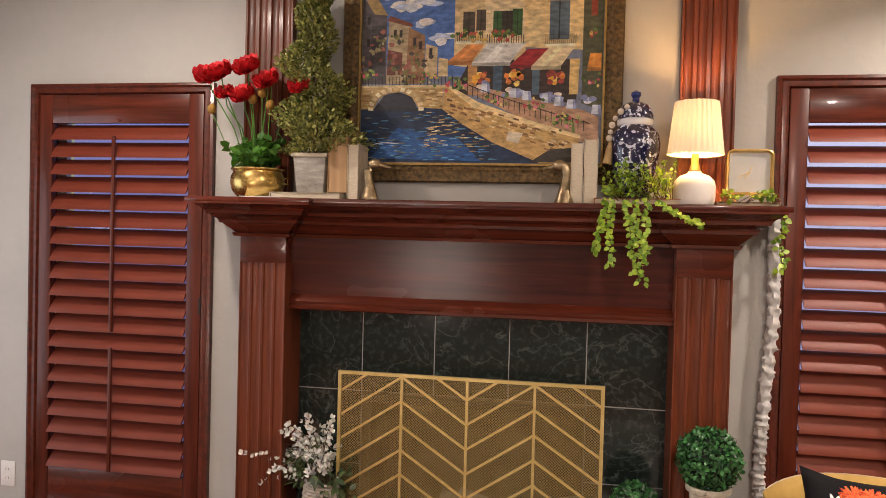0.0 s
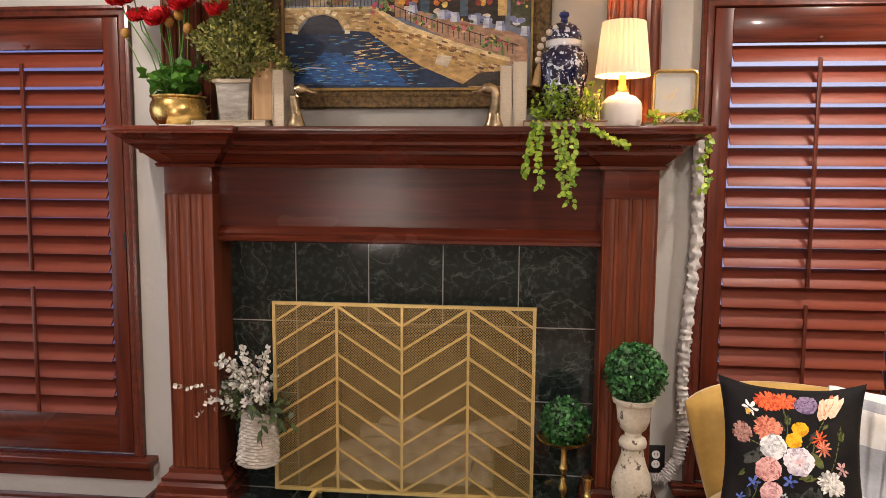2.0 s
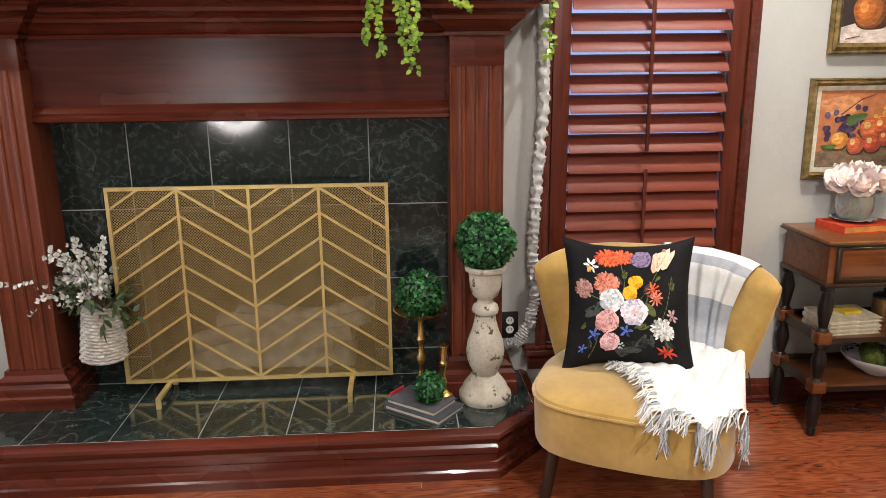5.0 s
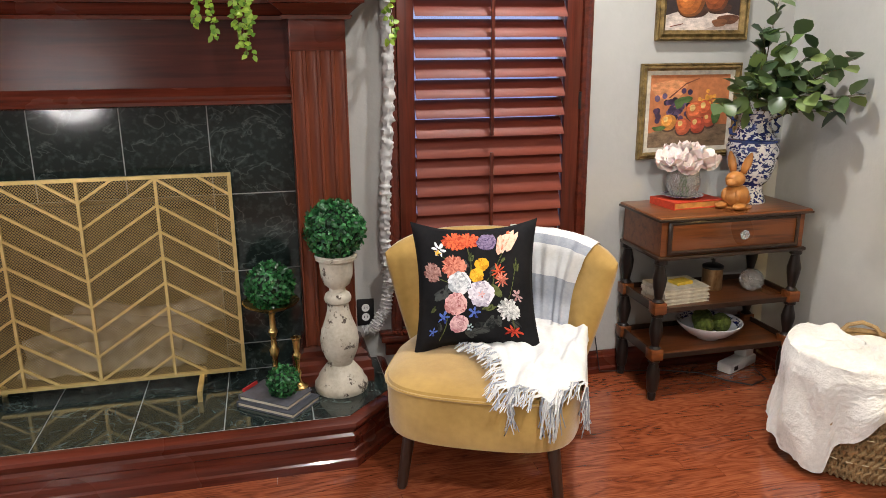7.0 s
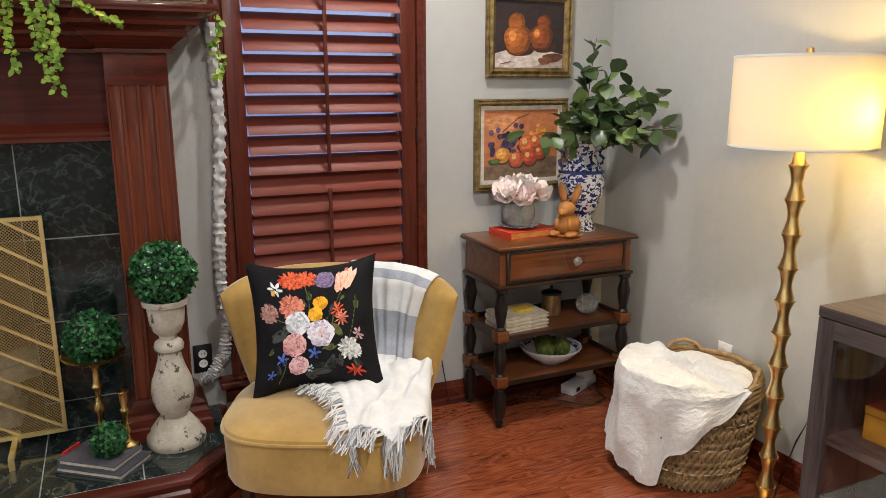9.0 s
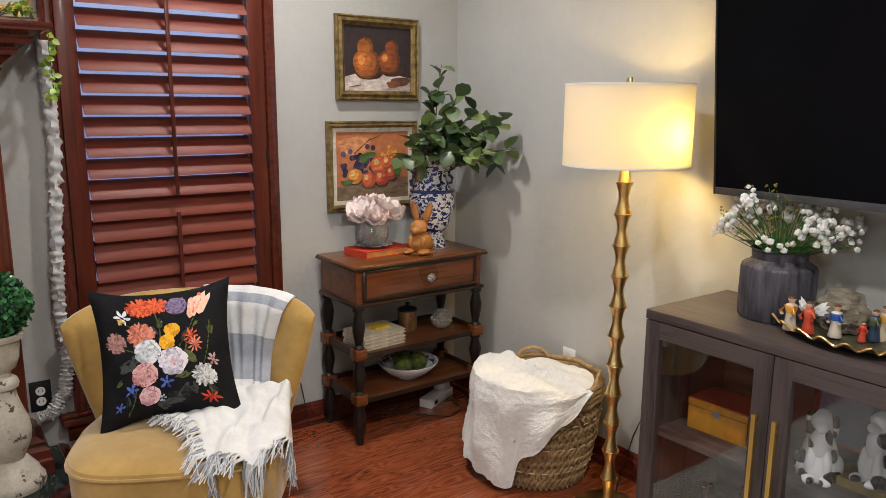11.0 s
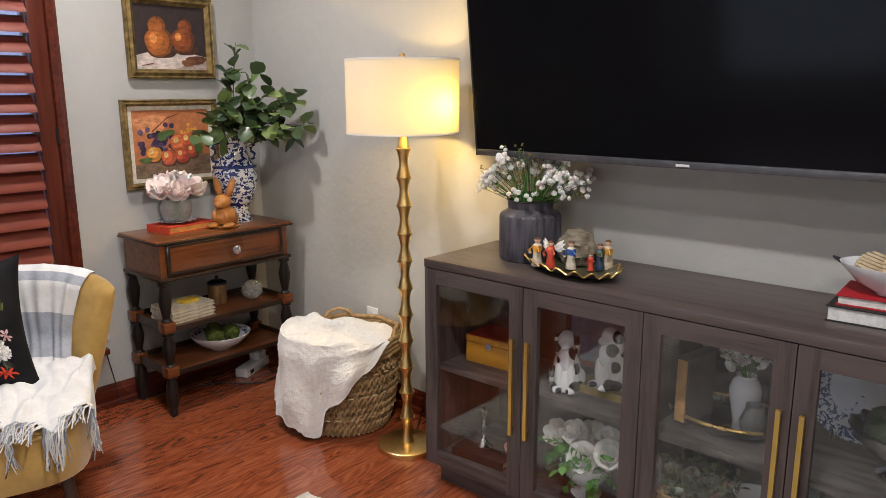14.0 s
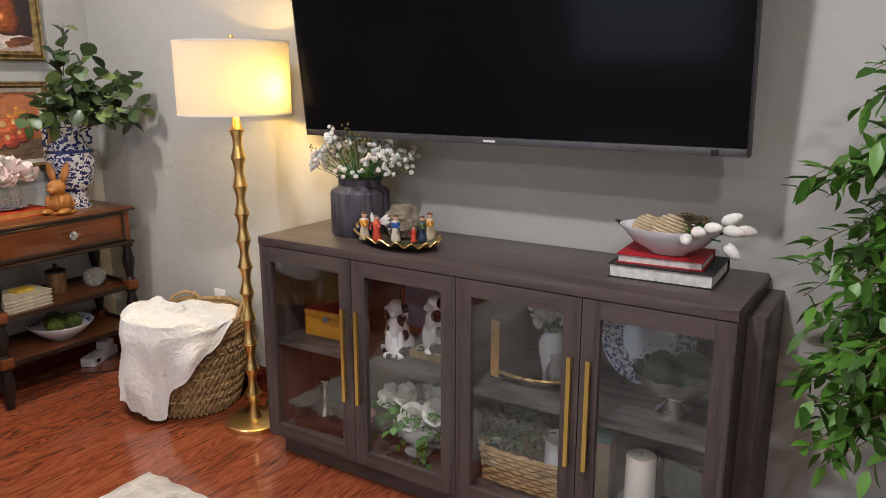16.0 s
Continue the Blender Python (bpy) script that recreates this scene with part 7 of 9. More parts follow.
# cord cover down the wall
gc = bmesh.new()
pts = []
random.seed(4)
way = [(0.955, 3.165, 1.66), (0.965, 3.165, 1.3), (0.94, 3.165, 0.95), (0.93, 3.16, 0.7), (0.945, 3.16, 0.52), (0.92, 3.15, 0.40), (0.87, 3.14, 0.33), (0.83, 3.145, 0.32)]
N = 260
for i in range(N):
    f = i / (N - 1) * (len(way) - 1)
    k = min(int(f), len(way) - 2)
    pts.append(Vector(way[k]).lerp(Vector(way[k + 1]), f - k))
rings = []
for i, p in enumerate(pts):
    d = (pts[min(i + 1, N - 1)] - pts[max(0, i - 1)]).normalized()
    side = d.cross(Vector((0, 1, 0))).normalized()
    up = side.cross(d)
    rings.append([gc.verts.new(p + (0.021 + 0.016 * noise.noise(Vector((i * 0.55, 2.2 * math.cos(2 * math.pi * k / 14), 2.2 * math.sin(2 * math.pi * k / 14)))) + 0.003 * math.sin(i * 1.3)) * (math.cos(2 * math.pi * k / 14) * side + math.sin(2 * math.pi * k / 14) * up)) for k in range(14)])
for a, b in zip(rings, rings[1:]):
    for k in range(14):
        gc.faces.new((a[k], a[(k + 1) % 14], b[(k + 1) % 14], b[k]))
gc.faces.new(rings[0][::-1]), gc.faces.new(rings[-1])
single("cord_cover", gc, surface("ruched_grey_fabric", (0.4, 0.4, 0.4), (0.62, 0.61, 0.59), 30, 0.85), (0, 0, 0), "ruched pale grey fabric cord cover hanging beside the fireplace", "cord cover", "", 0, 60)


def outlet(name, at, rz, plate, label):
    o = thing(name, at, label, "outlet", "wall outlets", rz)
    part("plate", box(-0.036, 0.036, -0.006, 0, -0.058, 0.058), plate, o, "", 40, 0.003)
    for z in (-0.02, 0.02):
        s = part("socket", lathe([(0, 0), (0.0165, 0), (0.0165, 0.0025), (0, 0.0025)], 20, None, pose(0, -0.006, z, 90)), M_WHITE, o)
        for x in (-0.006, 0.006):
            part("slot", box(x - 0.0011, x + 0.0011, -0.0092, -0.0084, z - 0.003, z + 0.006), M_BLACK, s)
    return o


outlet("wall_outlet", (0.847, BACK, 0.385), 0, M_BLACK, "white outlet in a black plate beside the fireplace")
outlet("wall_outlet", (RIGHT, 2.372, 0.375), -90, M_WHITE, "white outlet plate on the wall above the basket")
outlet("wall_outlet", (RIGHT, 1.93, 0.36), -90, M_BLACK, "white outlet in a black plate behind the lamp")
outlet("wall_outlet", (1.86, BACK, 0.37), 0, M_WHITE, "white outlet plate on the wall behind the chair")

outlet("wall_outlet", (-2.31, BACK, 0.42), 0, M_WHITE, "white outlet plate on the wall beside the shutters")

# ---- on the hearth ----
ped = thing("urn_pedestal", (0.711, 2.925, HZ), "chipped cream turned pedestal urn standing on the hearth", "urn")
part("base", lathe([(0, 0), (0.098, 0), (0.102, 0.012), (0.1, 0.03), (0.088, 0.045), (0.084, 0.06), (0.062, 0.09), (0.05, 0.105), (0, 0.106)], 48), M_CHIPPED, ped)
part("baluster", lathe([(0, 0.1055), (0.046, 0.1055), (0.048, 0.115), (0.058, 0.135), (0.069, 0.165), (0.073, 0.2), (0.067, 0.24), (0.052, 0.28), (0.042, 0.315), (0.038, 0.345), (0.048, 0.352), (0.051, 0.365), (0.046, 0.38), (0.03, 0.392), (0, 0.393)], 48), M_CHIPPED, ped)
part("cup", lathe([(0, 0.3925), (0.03, 0.3925), (0.03, 0.405), (0.047, 0.42), (0.058, 0.45), (0.063, 0.5), (0.064, 0.51), (0.076, 0.516), (0.078, 0.528), (0.07, 0.535), (0.05, 0.525), (0, 0.525)], 48), M_CHIPPED, ped)


def box_ball(name, at, r, n, label):
    b = thing(name, at, label, "topiary", "boxwood balls")
    # dark core stands in for the shade deep in the leaf gaps
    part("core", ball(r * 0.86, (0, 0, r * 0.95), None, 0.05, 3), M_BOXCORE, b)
    part("leaves", leaf_ball(r, int(n * 1.25), 0.0175 if r > 0.07 else 0.015, 0.8, (0, 0, r * 0.95)), M_BOX, b)
    return b


random.seed(31)
box_ball("boxwood_ball", (0.711, 2.925, HZ + 0.522), 0.109, 1500, "round green boxwood ball resting on the pedestal urn")
gs = thing("brass_pedestal_dish", (0.468, 3.0, HZ), "tall brass candle stand with a shallow dish", "candle stand")
part("stand", lathe([(0, 0), (0.058, 0), (0.06, 0.008), (0.04, 0.018), (0.014, 0.03), (0.011, 0.05), (0.018, 0.062), (0.012, 0.075), (0.01, 0.11), (0.016, 0.13), (0.019, 0.15), (0.011, 0.165), (0.01, 0.2), (0.014, 0.215), (0.018, 0.225), (0.012, 0.24),
                     (0.011, 0.29), (0.016, 0.305), (0.02, 0.315), (0.02, 0.32), (0, 0.32)], 28), M_BRASS, gs)
part("dish", lathe([(0, 0.32), (0.03, 0.32), (0.075, 0.325), (0.1, 0.34), (0.106, 0.348), (0.102, 0.349), (0.075, 0.331), (0, 0.327)], 40), M_BRASS, gs, "shallow round brass dish")
box_ball("boxwood_ball", (0.468, 3.0, HZ + 0.324), 0.088, 1000, "round green boxwood ball resting on the brass dish")
book("book", (0.472, 2.85, HZ), 0.25, 0.17, 0.019, srgb(70, 72, 78), "grey hardback book lying on the hearth", -38, None, "books on the hearth")
book("book", (0.462, 2.862, HZ + 0.0195), 0.22, 0.15, 0.019, srgb(82, 82, 88), "grey hardback book with a red spine, on another", -38, None, "books on the hearth")
single("red_spine_label", box(-0.045, 0.035, -0.003, 0.003, 0, 0.012), paint(srgb(190, 50, 50)), (0.374, 2.927, HZ + 0.039), "red paper spine label on a book", "label", "", 52)
box_ball("boxwood_ball", (0.492, 2.832, HZ + 0.0395), 0.056, 520, "small green boxwood ball resting on stacked books")
cs = thing("candlestick", (0.548, 2.885, HZ + 0.0395), "turned brass candlestick standing on books", "candlestick")
part("stick", lathe([(0, 0), (0.035, 0), (0.037, 0.006), (0.028, 0.012), (0.012, 0.022), (0.009, 0.04), (0.014, 0.055), (0.009, 0.068), (0.008, 0.1), (0.013, 0.118), (0.015, 0.13), (0.009, 0.14), (0.012, 0.16), (0.014, 0.19), (0.019, 0.195), (0.019, 0.2), (0.011, 0.2), (0.011, 0.185), (0, 0.185)], 28), M_BRASS, cs)

wb = thing("flower_basket", (-0.762, 3.06, HZ + 0.165), "whitewashed wicker basket of white blossom sprays, hung on a hook", "flower basket")
wb.matrix_basis = pose(-0.762, 3.06, HZ + 0.165, 0, 4, 0) @ Matrix.Diagonal((1.03, 1.03, 1.06, 1))
part("hook", tube([(-0.05, 0.05, 0.19), (-0.07, 0.075, 0.21), (-0.072, 0.104, 0.205)], 0.004, 6), M_BLACK, wb, "black wire hook")
part("wall", lathe([(0, 0), (0.076, 0), (0.072, 0.1), (0.062, 0.205), (0.056, 0.205), (0.066, 0.02), (0, 0.02)], 40), surface("whitewashed_wicker", (0.36, 0.32, 0.27), (0.62, 0.58, 0.52), 30, 0.85, bump=0.4), wb)
for j in range(17):
    z = 0.008 + 0.0122 * j
    r = 0.078 - 0.014 * z / 0.2
    pts = [((r + 0.0045 * math.sin(13 * t + math.pi * j)) * math.cos(t), (r + 0.0045 * math.sin(13 * t + math.pi * j)) * math.sin(t), z) for t in [2 * math.pi * k / 78 for k in range(79)]]
    part("wicker_strand", tube(pts, 0.0058, 5), bpy.data.materials["whitewashed_wicker"], wb)
lb, sb, fb2 = bmesh.new(), bmesh.new(), bmesh.new()
random.seed(17)
for i in range(34):
    a = rnd(0, 2 * math.pi)
    tip = Vector((rnd(-0.17, 0.12), rnd(-0.14, 0.08), rnd(0.26, 0.45)))
    if i < 10:
        tip = Vector((rnd(-0.31, -0.16), rnd(-0.1, 0.05), rnd(0.17, 0.36)))
    base = Vector((0.03 * math.cos(a), 0.03 * math.sin(a), 0.18))
    sprig(lb, sb, base, base.lerp(tip, 0.75), 1, 0.045, 0.42, 0.05, 0.0014)
    mid = base.lerp(tip, 0.55) + Vector((0, 0, 0.06))
    tube([base, mid, tip], 0.0013, 5, sb)
    for k in range(11):
        t = 0.38 + 0.62 * k / 10
        p = (1 - t) ** 2 * base + 2 * t * (1 - t) * mid + t * t * tip + 0.008 * rdir()
        blossom(fb2, p, rdir() + Vector((0, -0.5, 0.5)), rnd(0.009, 0.0135), 3, 1, 1.0)
for i in range(40):
    a = rnd(0, 2 * math.pi)
    sprig(lb, sb, (0.05 * math.cos(a), 0.05 * math.sin(a), 0.19), (rnd(0.08, 0.13) * math.cos(a), rnd(0.08, 0.13) * math.sin(a), rnd(0.14, 0.3)), 5, 0.05, 0.42, 0.04)
part("leaves", lb, M_EUCA, wb), part("stems", sb, M_STEM, wb), part("blossom", fb2, M_PETAL, wb, "white silk blossom", 80)

# ---- on the side table ----
TZ = 0.797
va = thing("blue_white_vase", (2.50, 3.04, TZ), "tall blue and white porcelain vase with scroll handles", "vase")
va.scale = (1.4, 1.4, 1.02)
part("foot", lathe([(0, 0), (0.05, 0), (0.052, 0.006), (0.044, 0.03), (0.038, 0.06), (0.04, 0.075), (0, 0.075)], 40), blue_white("striped_delft", 60, 0.66), va)
part("body", lathe([(0, 0.0755), (0.041, 0.0755), (0.055, 0.1), (0.068, 0.15), (0.075, 0.2), (0.076, 0.235), (0.07, 0.25), (0.071, 0.254), (0, 0.254)], 40), M_DELFT, va)
part("blue_band", lathe([(0.0705, 0.2545), (0.0735, 0.2545), (0.0735, 0.264), (0.068, 0.268), (0, 0.268)], 40), M_COBALT, va)
part("neck", lathe([(0.066, 0.2685), (0.058, 0.29), (0.047, 0.315), (0.043, 0.345), (0.05, 0.372), (0.058, 0.383), (0.054, 0.383), (0.04, 0.345), (0, 0.3)], 40), blue_white("delft_neck", 40, 0.68), va)
for s in (-1, 1):
    part("scroll_handle", tube([(s * 0.062, 0, 0.285), (s * 0.08, 0, 0.29), (s * 0.084, 0, 0.312), (s * 0.07, 0, 0.325), (s * 0.068, 0, 0.34), (s * 0.082, 0, 0.352), (s * 0.076, 0, 0.368), (s * 0.055, 0, 0.372)], 0.006, 8), M_COBALT, va)
eu = thing("eucalyptus_stems", (2.50, 3.04, TZ + 0.3), "dark green silver-dollar leaf branches standing in the vase", "branches")
lb, lp, sb = bmesh.new(), bmesh.new(), bmesh.new()
random.seed(41)
for tx, ty, tz, nl in ((-0.02, -0.1, 0.53, 9), (-0.06, -0.08, 0.42, 9), (0.02, -0.16, 0.4, 9), (-0.2, -0.14, 0.2, 8), (-0.15, -0.2, 0.24, 8), (0.1, -0.2, 0.34, 9), (0.16, -0.26, 0.26, 9), (0.2, -0.3, 0.3, 9),
                       (0.2, -0.36, 0.17, 8), (0.06, -0.28, 0.18, 8), (-0.08, -0.26, 0.16, 8), (-0.24, -0.08, 0.12, 7), (0.17, -0.3, 0.1, 7), (0.0, -0.18, 0.26, 8), (0.18, -0.12, 0.2, 7), (-0.1, -0.14, 0.3, 8), (0.05, -0.12, 0.22, 7)):
    sprig(lb, sb, (0, -0.01, 0.02), (tx, ty, tz), nl, 0.084, 0.8, 0.07, 0.0022, 0.85, round_leaf)
    sprig(lp, sb, (0, -0.01, 0.04), (tx * 0.95, ty * 0.95, tz * 0.92), 4, 0.08, 0.8, 0.06, 0.0015, 0.9, round_leaf)
part("leaves", lb, M_EUCA, eu), part("pale_leaves", lp, M_EUCA_L, eu, "pale underside leaves"), part("stems", sb, M_STEM, eu)

book("book", (2.212, 3.05, TZ), 0.25, 0.17, 0.03, srgb(190, 62, 36), "orange-red hardback book lying on the side table", 6, paint(srgb(206, 150, 84)))
pl = thing("small_plate", (2.195, 3.06, TZ + 0.0305), "small blue and white plate under the flower bowl", "plate")
part("dish", lathe([(0, 0), (0.045, 0), (0.085, 0.012), (0.086, 0.015), (0.045, 0.006), (0, 0.005)], 40), M_DELFT, pl)
fv = thing("crystal_flower_bowl", (2.195, 3.06, TZ + 0.0365), "round cut-glass bowl of blush silk peonies", "vase")
fv.scale = (1.06, 1.06, 1.22)
part("bowl", lathe([(0, 0), (0.04, 0), (0.055, 0.012), (0.066, 0.04), (0.066, 0.065), (0.055, 0.095), (0.05, 0.108), (0.046, 0.108), (0.05, 0.092), (0.06, 0.062), (0.058, 0.04), (0.04, 0.01), (0, 0.008)], 28), M_CRYSTAL, fv)
for k in range(7):
    part("stem", tube([(0.02 * math.cos(k), 0.02 * math.sin(k), 0.012), (0.015 * math.cos(k + 2), 0.015 * math.sin(k + 2), 0.11)], 0.003, 6), M_FRESH, fv)
random.seed(6)
for x, y, z, r in ((-0.06, -0.01, 0.135, 0.062), (0.05, -0.03, 0.14, 0.066), (0.0, 0.04, 0.155, 0.06), (0.085, 0.01, 0.13, 0.05), (-0.02, -0.05, 0.125, 0.052), (0.02, 0.0, 0.165, 0.05)):
    part("peony", blossom(bmesh.new(), (x, y, z - 0.02), (x * 4, y * 4 - 0.1, 0.7), r * 1.2, 8, 3, 0.6), M_BLUSH, fv, "blush pink silk peony", 80)

rb = bmesh.new()
for r, at, sq in ((0.042, (0, 0.0, 0.045), (0.85, 1.05, 1.05)), (0.03, (0, 0.02, 0.03), (1.15, 1.0, 1.0)), (0.03, (0, -0.012, 0.108), (0.85, 1.05, 1.0)), (0.017, (0, -0.038, 0.1), (0.9, 1, 0.85)), (0.013, (-0.018, -0.03, 0.05), (0.8, 0.9, 1.9)), (0.013, (0.018, -0.03, 0.05), (0.8, 0.9, 1.9)),
                  (0.018, (-0.024, -0.03, 0.012), (0.9, 1.7, 0.66)), (0.018, (0.024, -0.03, 0.012), (0.9, 1.7, 0.66)), (0.014, (0.0, 0.05, 0.03), (1, 1, 1))):
    ball(r, at, rb, 0.02, 3, sq)
for s in (-1, 1):
    made = lathe([(0, 0), (0.008, 0.004), (0.0125, 0.035), (0.011, 0.06), (0.004, 0.082), (0, 0.086)], 14, rb, pose(s * 0.012, 0.004, 0.125, -6, s * 12, 0), 0.55)
lathe([(0, 0), (0.044, 0), (0.046, 0.006), (0, 0.008)], 20, rb)
single("rabbit_figurine", rb, wood("carved_orange_wood", (0.3, 0.11, 0.025), (0.5, 0.22, 0.06), "z", 0.45), (2.378, 2.955, TZ), "carved orange-brown wooden rabbit figurine on the side table", "figurine", "", -55, 80).scale = (1.5, 1.5, 1.1)

# shelves of the side table
SZM, SZL = 0.4065, 0.2045
for k, (dx, rz) in enumerate(((0, 4), (0.003, 2), (-0.002, 6), (0.002, 3))):
    book("magazine", (2.15 + dx, 2.985, SZM + 0.0165 * k), 0.22, 0.17, 0.016, srgb(206, 200, 186), "cream paper magazine in a neat stack on the shelf", rz, paint(srgb(190, 182, 166)), "stacked magazines")
single("note_pad", box(-0.04, 0.04, -0.03, 0.03, 0, 0.012), paint(srgb(206, 176, 60)), (2.17, 2.98, SZM + 0.0662), "yellow note pad lying on the magazines", "notepad", "", 10)
cj = thing("copper_canister", (2.375, 3.06, SZM), "hammered copper canister with a dark lid", "canister")
part("body", lathe([(0, 0), (0.042, 0), (0.044, 0.004), (0.044, 0.095), (0, 0.096)], 32), surface("aged_copper", (0.22, 0.12, 0.05), (0.5, 0.33, 0.17), 14, 0.4, 0.7, stretch=(3, 3, 1)), cj)
part("lid", lathe([(0.046, 0.0965), (0.046, 0.106), (0.03, 0.114), (0.008, 0.117), (0.007, 0.126), (0.011, 0.132), (0, 0.138)], 28), M_BLACK, cj, "dark domed lid")
gb = ball(0.05, (0, 0, 0.049), None, 0.12, 4, (1, 1, 0.95), 9.0)
single("glass_orb", gb, M_CRYSTAL, (2.525, 2.99, SZM), "clear bubbled glass orb on the middle shelf", "ornament", "", 0, 30)
wbw = thing("white_bowl", (2.335, 2.995, SZL), "wide white bowl with faint blue pattern holding moss balls", "bowl")
part("bowl", lathe([(0, 0), (0.05, 0), (0.055, 0.006), (0.1, 0.03), (0.138, 0.068), (0.142, 0.078), (0.137, 0.078), (0.1, 0.04), (0.05, 0.014), (0, 0.012)], 48), M_PORC, wbw)
part("painted_band", lathe([(0.117, 0.058), (0.133, 0.0748), (0.1325, 0.0755), (0.1165, 0.0588)], 48, caps=False), M_DELFT, wbw)
M_MOSS = surface("moss", (0.035, 0.05, 0.01), (0.13, 0.17, 0.03), 60, 1.0, bump=1.0, bump_scale=160)
for x, y, r in ((-0.045, -0.03, 0.042), (0.045, -0.02, 0.042), (-0.005, 0.045, 0.044)):
    single("moss_ball", ball(r, (0, 0, 0), None, 0.12, 4, (1, 1, 1), 14), M_MOSS, (2.335 + x, 2.995 + y, SZL + 0.028 + r), "green moss ball in the white bowl", "moss ball", "moss balls")
rt = thing("white_router", (2.56, 3.08, 0), "white plastic power strip and adapter on the floor under the table", "power strip", "", 25)
part("body", box(-0.11, 0.11, -0.035, 0.035, 0, 0.045), M_WHITE, rt, "", 40, 0.006)
part("adapter", box(0.02, 0.09, -0.03, 0.03, 0.0455, 0.085), M_WHITE, rt, "", 40, 0.006)
part("socket", box(-0.08, -0.05, -0.0365, -0.035, 0.012, 0.032), M_BLACK, rt)
single("power_cord", tube([(2.62, 3.03, 0.004), (2.6, 2.92, 0.004), (2.5, 2.88, 0.004), (2.42, 2.95, 0.004), (2.35, 3.05, 0.004), (2.2, 3.12, 0.004), (1.9, 3.15, 0.02), (1.865, 3.192, 0.3), (1.862, 3.186, 0.345)], 0.003, 6), M_BLACK, (0, 0, 0), "thin black power cord running to the wall outlet", "cord")
single("lamp_cord", tube([(LX + 0.1, LY + 0.03, 0.02), (2.6, 1.95, 0.004), (2.68, 2.0, 0.03), (2.71, 1.97, 0.2), (2.74, 1.93, 0.34)], 0.0035, 6), M_BLACK, (0, 0, 0), "dark lamp cord running to the wall outlet", "cord")

# ---- on the cabinet ----
gv = thing("grey_ribbed_vase", (2.572, 1.372, CT), "dark grey ribbed pottery vase with a short neck", "vase")
n = 96
gvb = bmesh.new()
prof = [(0.098, 0.0), (0.102, 0.004), (0.104, 0.05), (0.104, 0.148), (0.1, 0.158), (0.082, 0.168), (0.076, 0.176), (0.078, 0.2), (0.083, 0.204), (0.074, 0.204), (0.07, 0.17)]
grid(n, len(prof) - 1, lambda u, v: Vector(((prof[int(round(v * 10))][0] + (0.0018 * math.sin(26 * 2 * math.pi * u) if 0.06 < v < 0.45 else 0)) * math.cos(2 * math.pi * u), (prof[int(round(v * 10))][0] + (0.0018 * math.sin(26 * 2 * math.pi * u) if 0.06 < v < 0.45 else 0)) * math.sin(2 * math.pi * u), prof[int(round(v * 10))][1])), gvb, True)
part("body", gvb, surface("charcoal_glaze", (0.022, 0.02, 0.026), (0.095, 0.088, 0.106), 9, 0.45, stretch=(6, 6, 1), bump=0.3), gv, "", 40)
gy = thing("white_flower_bunch", (2.572, 1.372, CT + 0.17), "bunch of small white gypsophila flowers in the vase", "flowers")
sb, fbm, bdm, lb = bmesh.new(), bmesh.new(), bmesh.new(), bmesh.new()
random.seed(51)
for i in range(95):
    a, e = rnd(0, 2 * math.pi), rnd(0.15, 1.35)
    ln = rnd(0.12, 0.225)
    tip = Vector((0.8 * math.cos(a) * math.cos(e) * ln, 1.15 * math.sin(a) * math.cos(e) * ln, 0.03 + math.sin(e) * ln * 0.85))
    tip.x = min(tip.x, 0.15)
    tube([(0.02 * math.cos(a), 0.02 * math.sin(a), 0), tip * 0.6, tip], 0.0011, 4, sb)
    for k in range(5):
        p = tip + rdir() * 0.018
        (ball(rnd(0.007, 0.012), p, fbm, 0.3, 1) if i % 4 else ball(rnd(0.003, 0.0045), p, bdm, 0.1, 1))
for i in range(10):
    a = rnd(0, 6.28)
    leaf(lb, (0.05 * math.cos(a), 0.05 * math.sin(a), 0.03), (math.cos(a), math.sin(a), 0.4), (0, 0, 1), 0.07, 0.035)
part("stems", sb, M_FRESH, gy), part("blossom", fbm, M_PETAL, gy, "tiny white blossom"), part("buds", bdm, paint(srgb(120, 104, 50)), gy, "olive brown buds"), part("leaves", lb, M_EUCA, gy)

tr = thing("scalloped_platter", (2.505, 1.165, CT), "scalloped platter with a gilt wavy rim on the cabinet", "platter", "", -25)
tr.scale = (1.1, 1.12, 1.1)


def platter(u, v):
    t = 2 * math.pi * u
    k = v
    wave = 0.008 * math.sin(18 * t) * v ** 4
    return Vector(((0.105 + 0.006 * math.sin(18 * t)) * k * math.cos(t), (0.185 + 0.006 * math.sin(18 * t)) * k * math.sin(t), 0.004 + 0.022 * v ** 4 + wave))


part("dish", grid(108, 8, platter, None, True), surface("dark_mossy_glaze", (0.03, 0.028, 0.016), (0.12, 0.11, 0.06), 20, 0.35), tr)
part("gilt_rim", tube([platter(k / 144, 1.0) for k in range(145)], 0.003, 5), M_GOLD, tr, "gilt wavy rim")
rk = ball(0.06, (0, 0, 0.04), None, 0.3, 4, (0.7, 1.1, 1.05), 3.0)
for v in rk.verts:
    v.co.z = max(-0.012, v.co.z + 0.008 * math.sin(v.co.z * 160))
single("stone_grotto", rk, surface("layered_sandstone", (0.12, 0.1, 0.07), (0.3, 0.26, 0.19), 20, 0.9, bump=0.6, stretch=(1, 1, 5)), (2.555, 1.175, CT + 0.022), "small layered stone grotto ornament on the platter", "ornament", "", 0, 60)
random.seed(13)
SKIN = srgb(206, 166, 136)


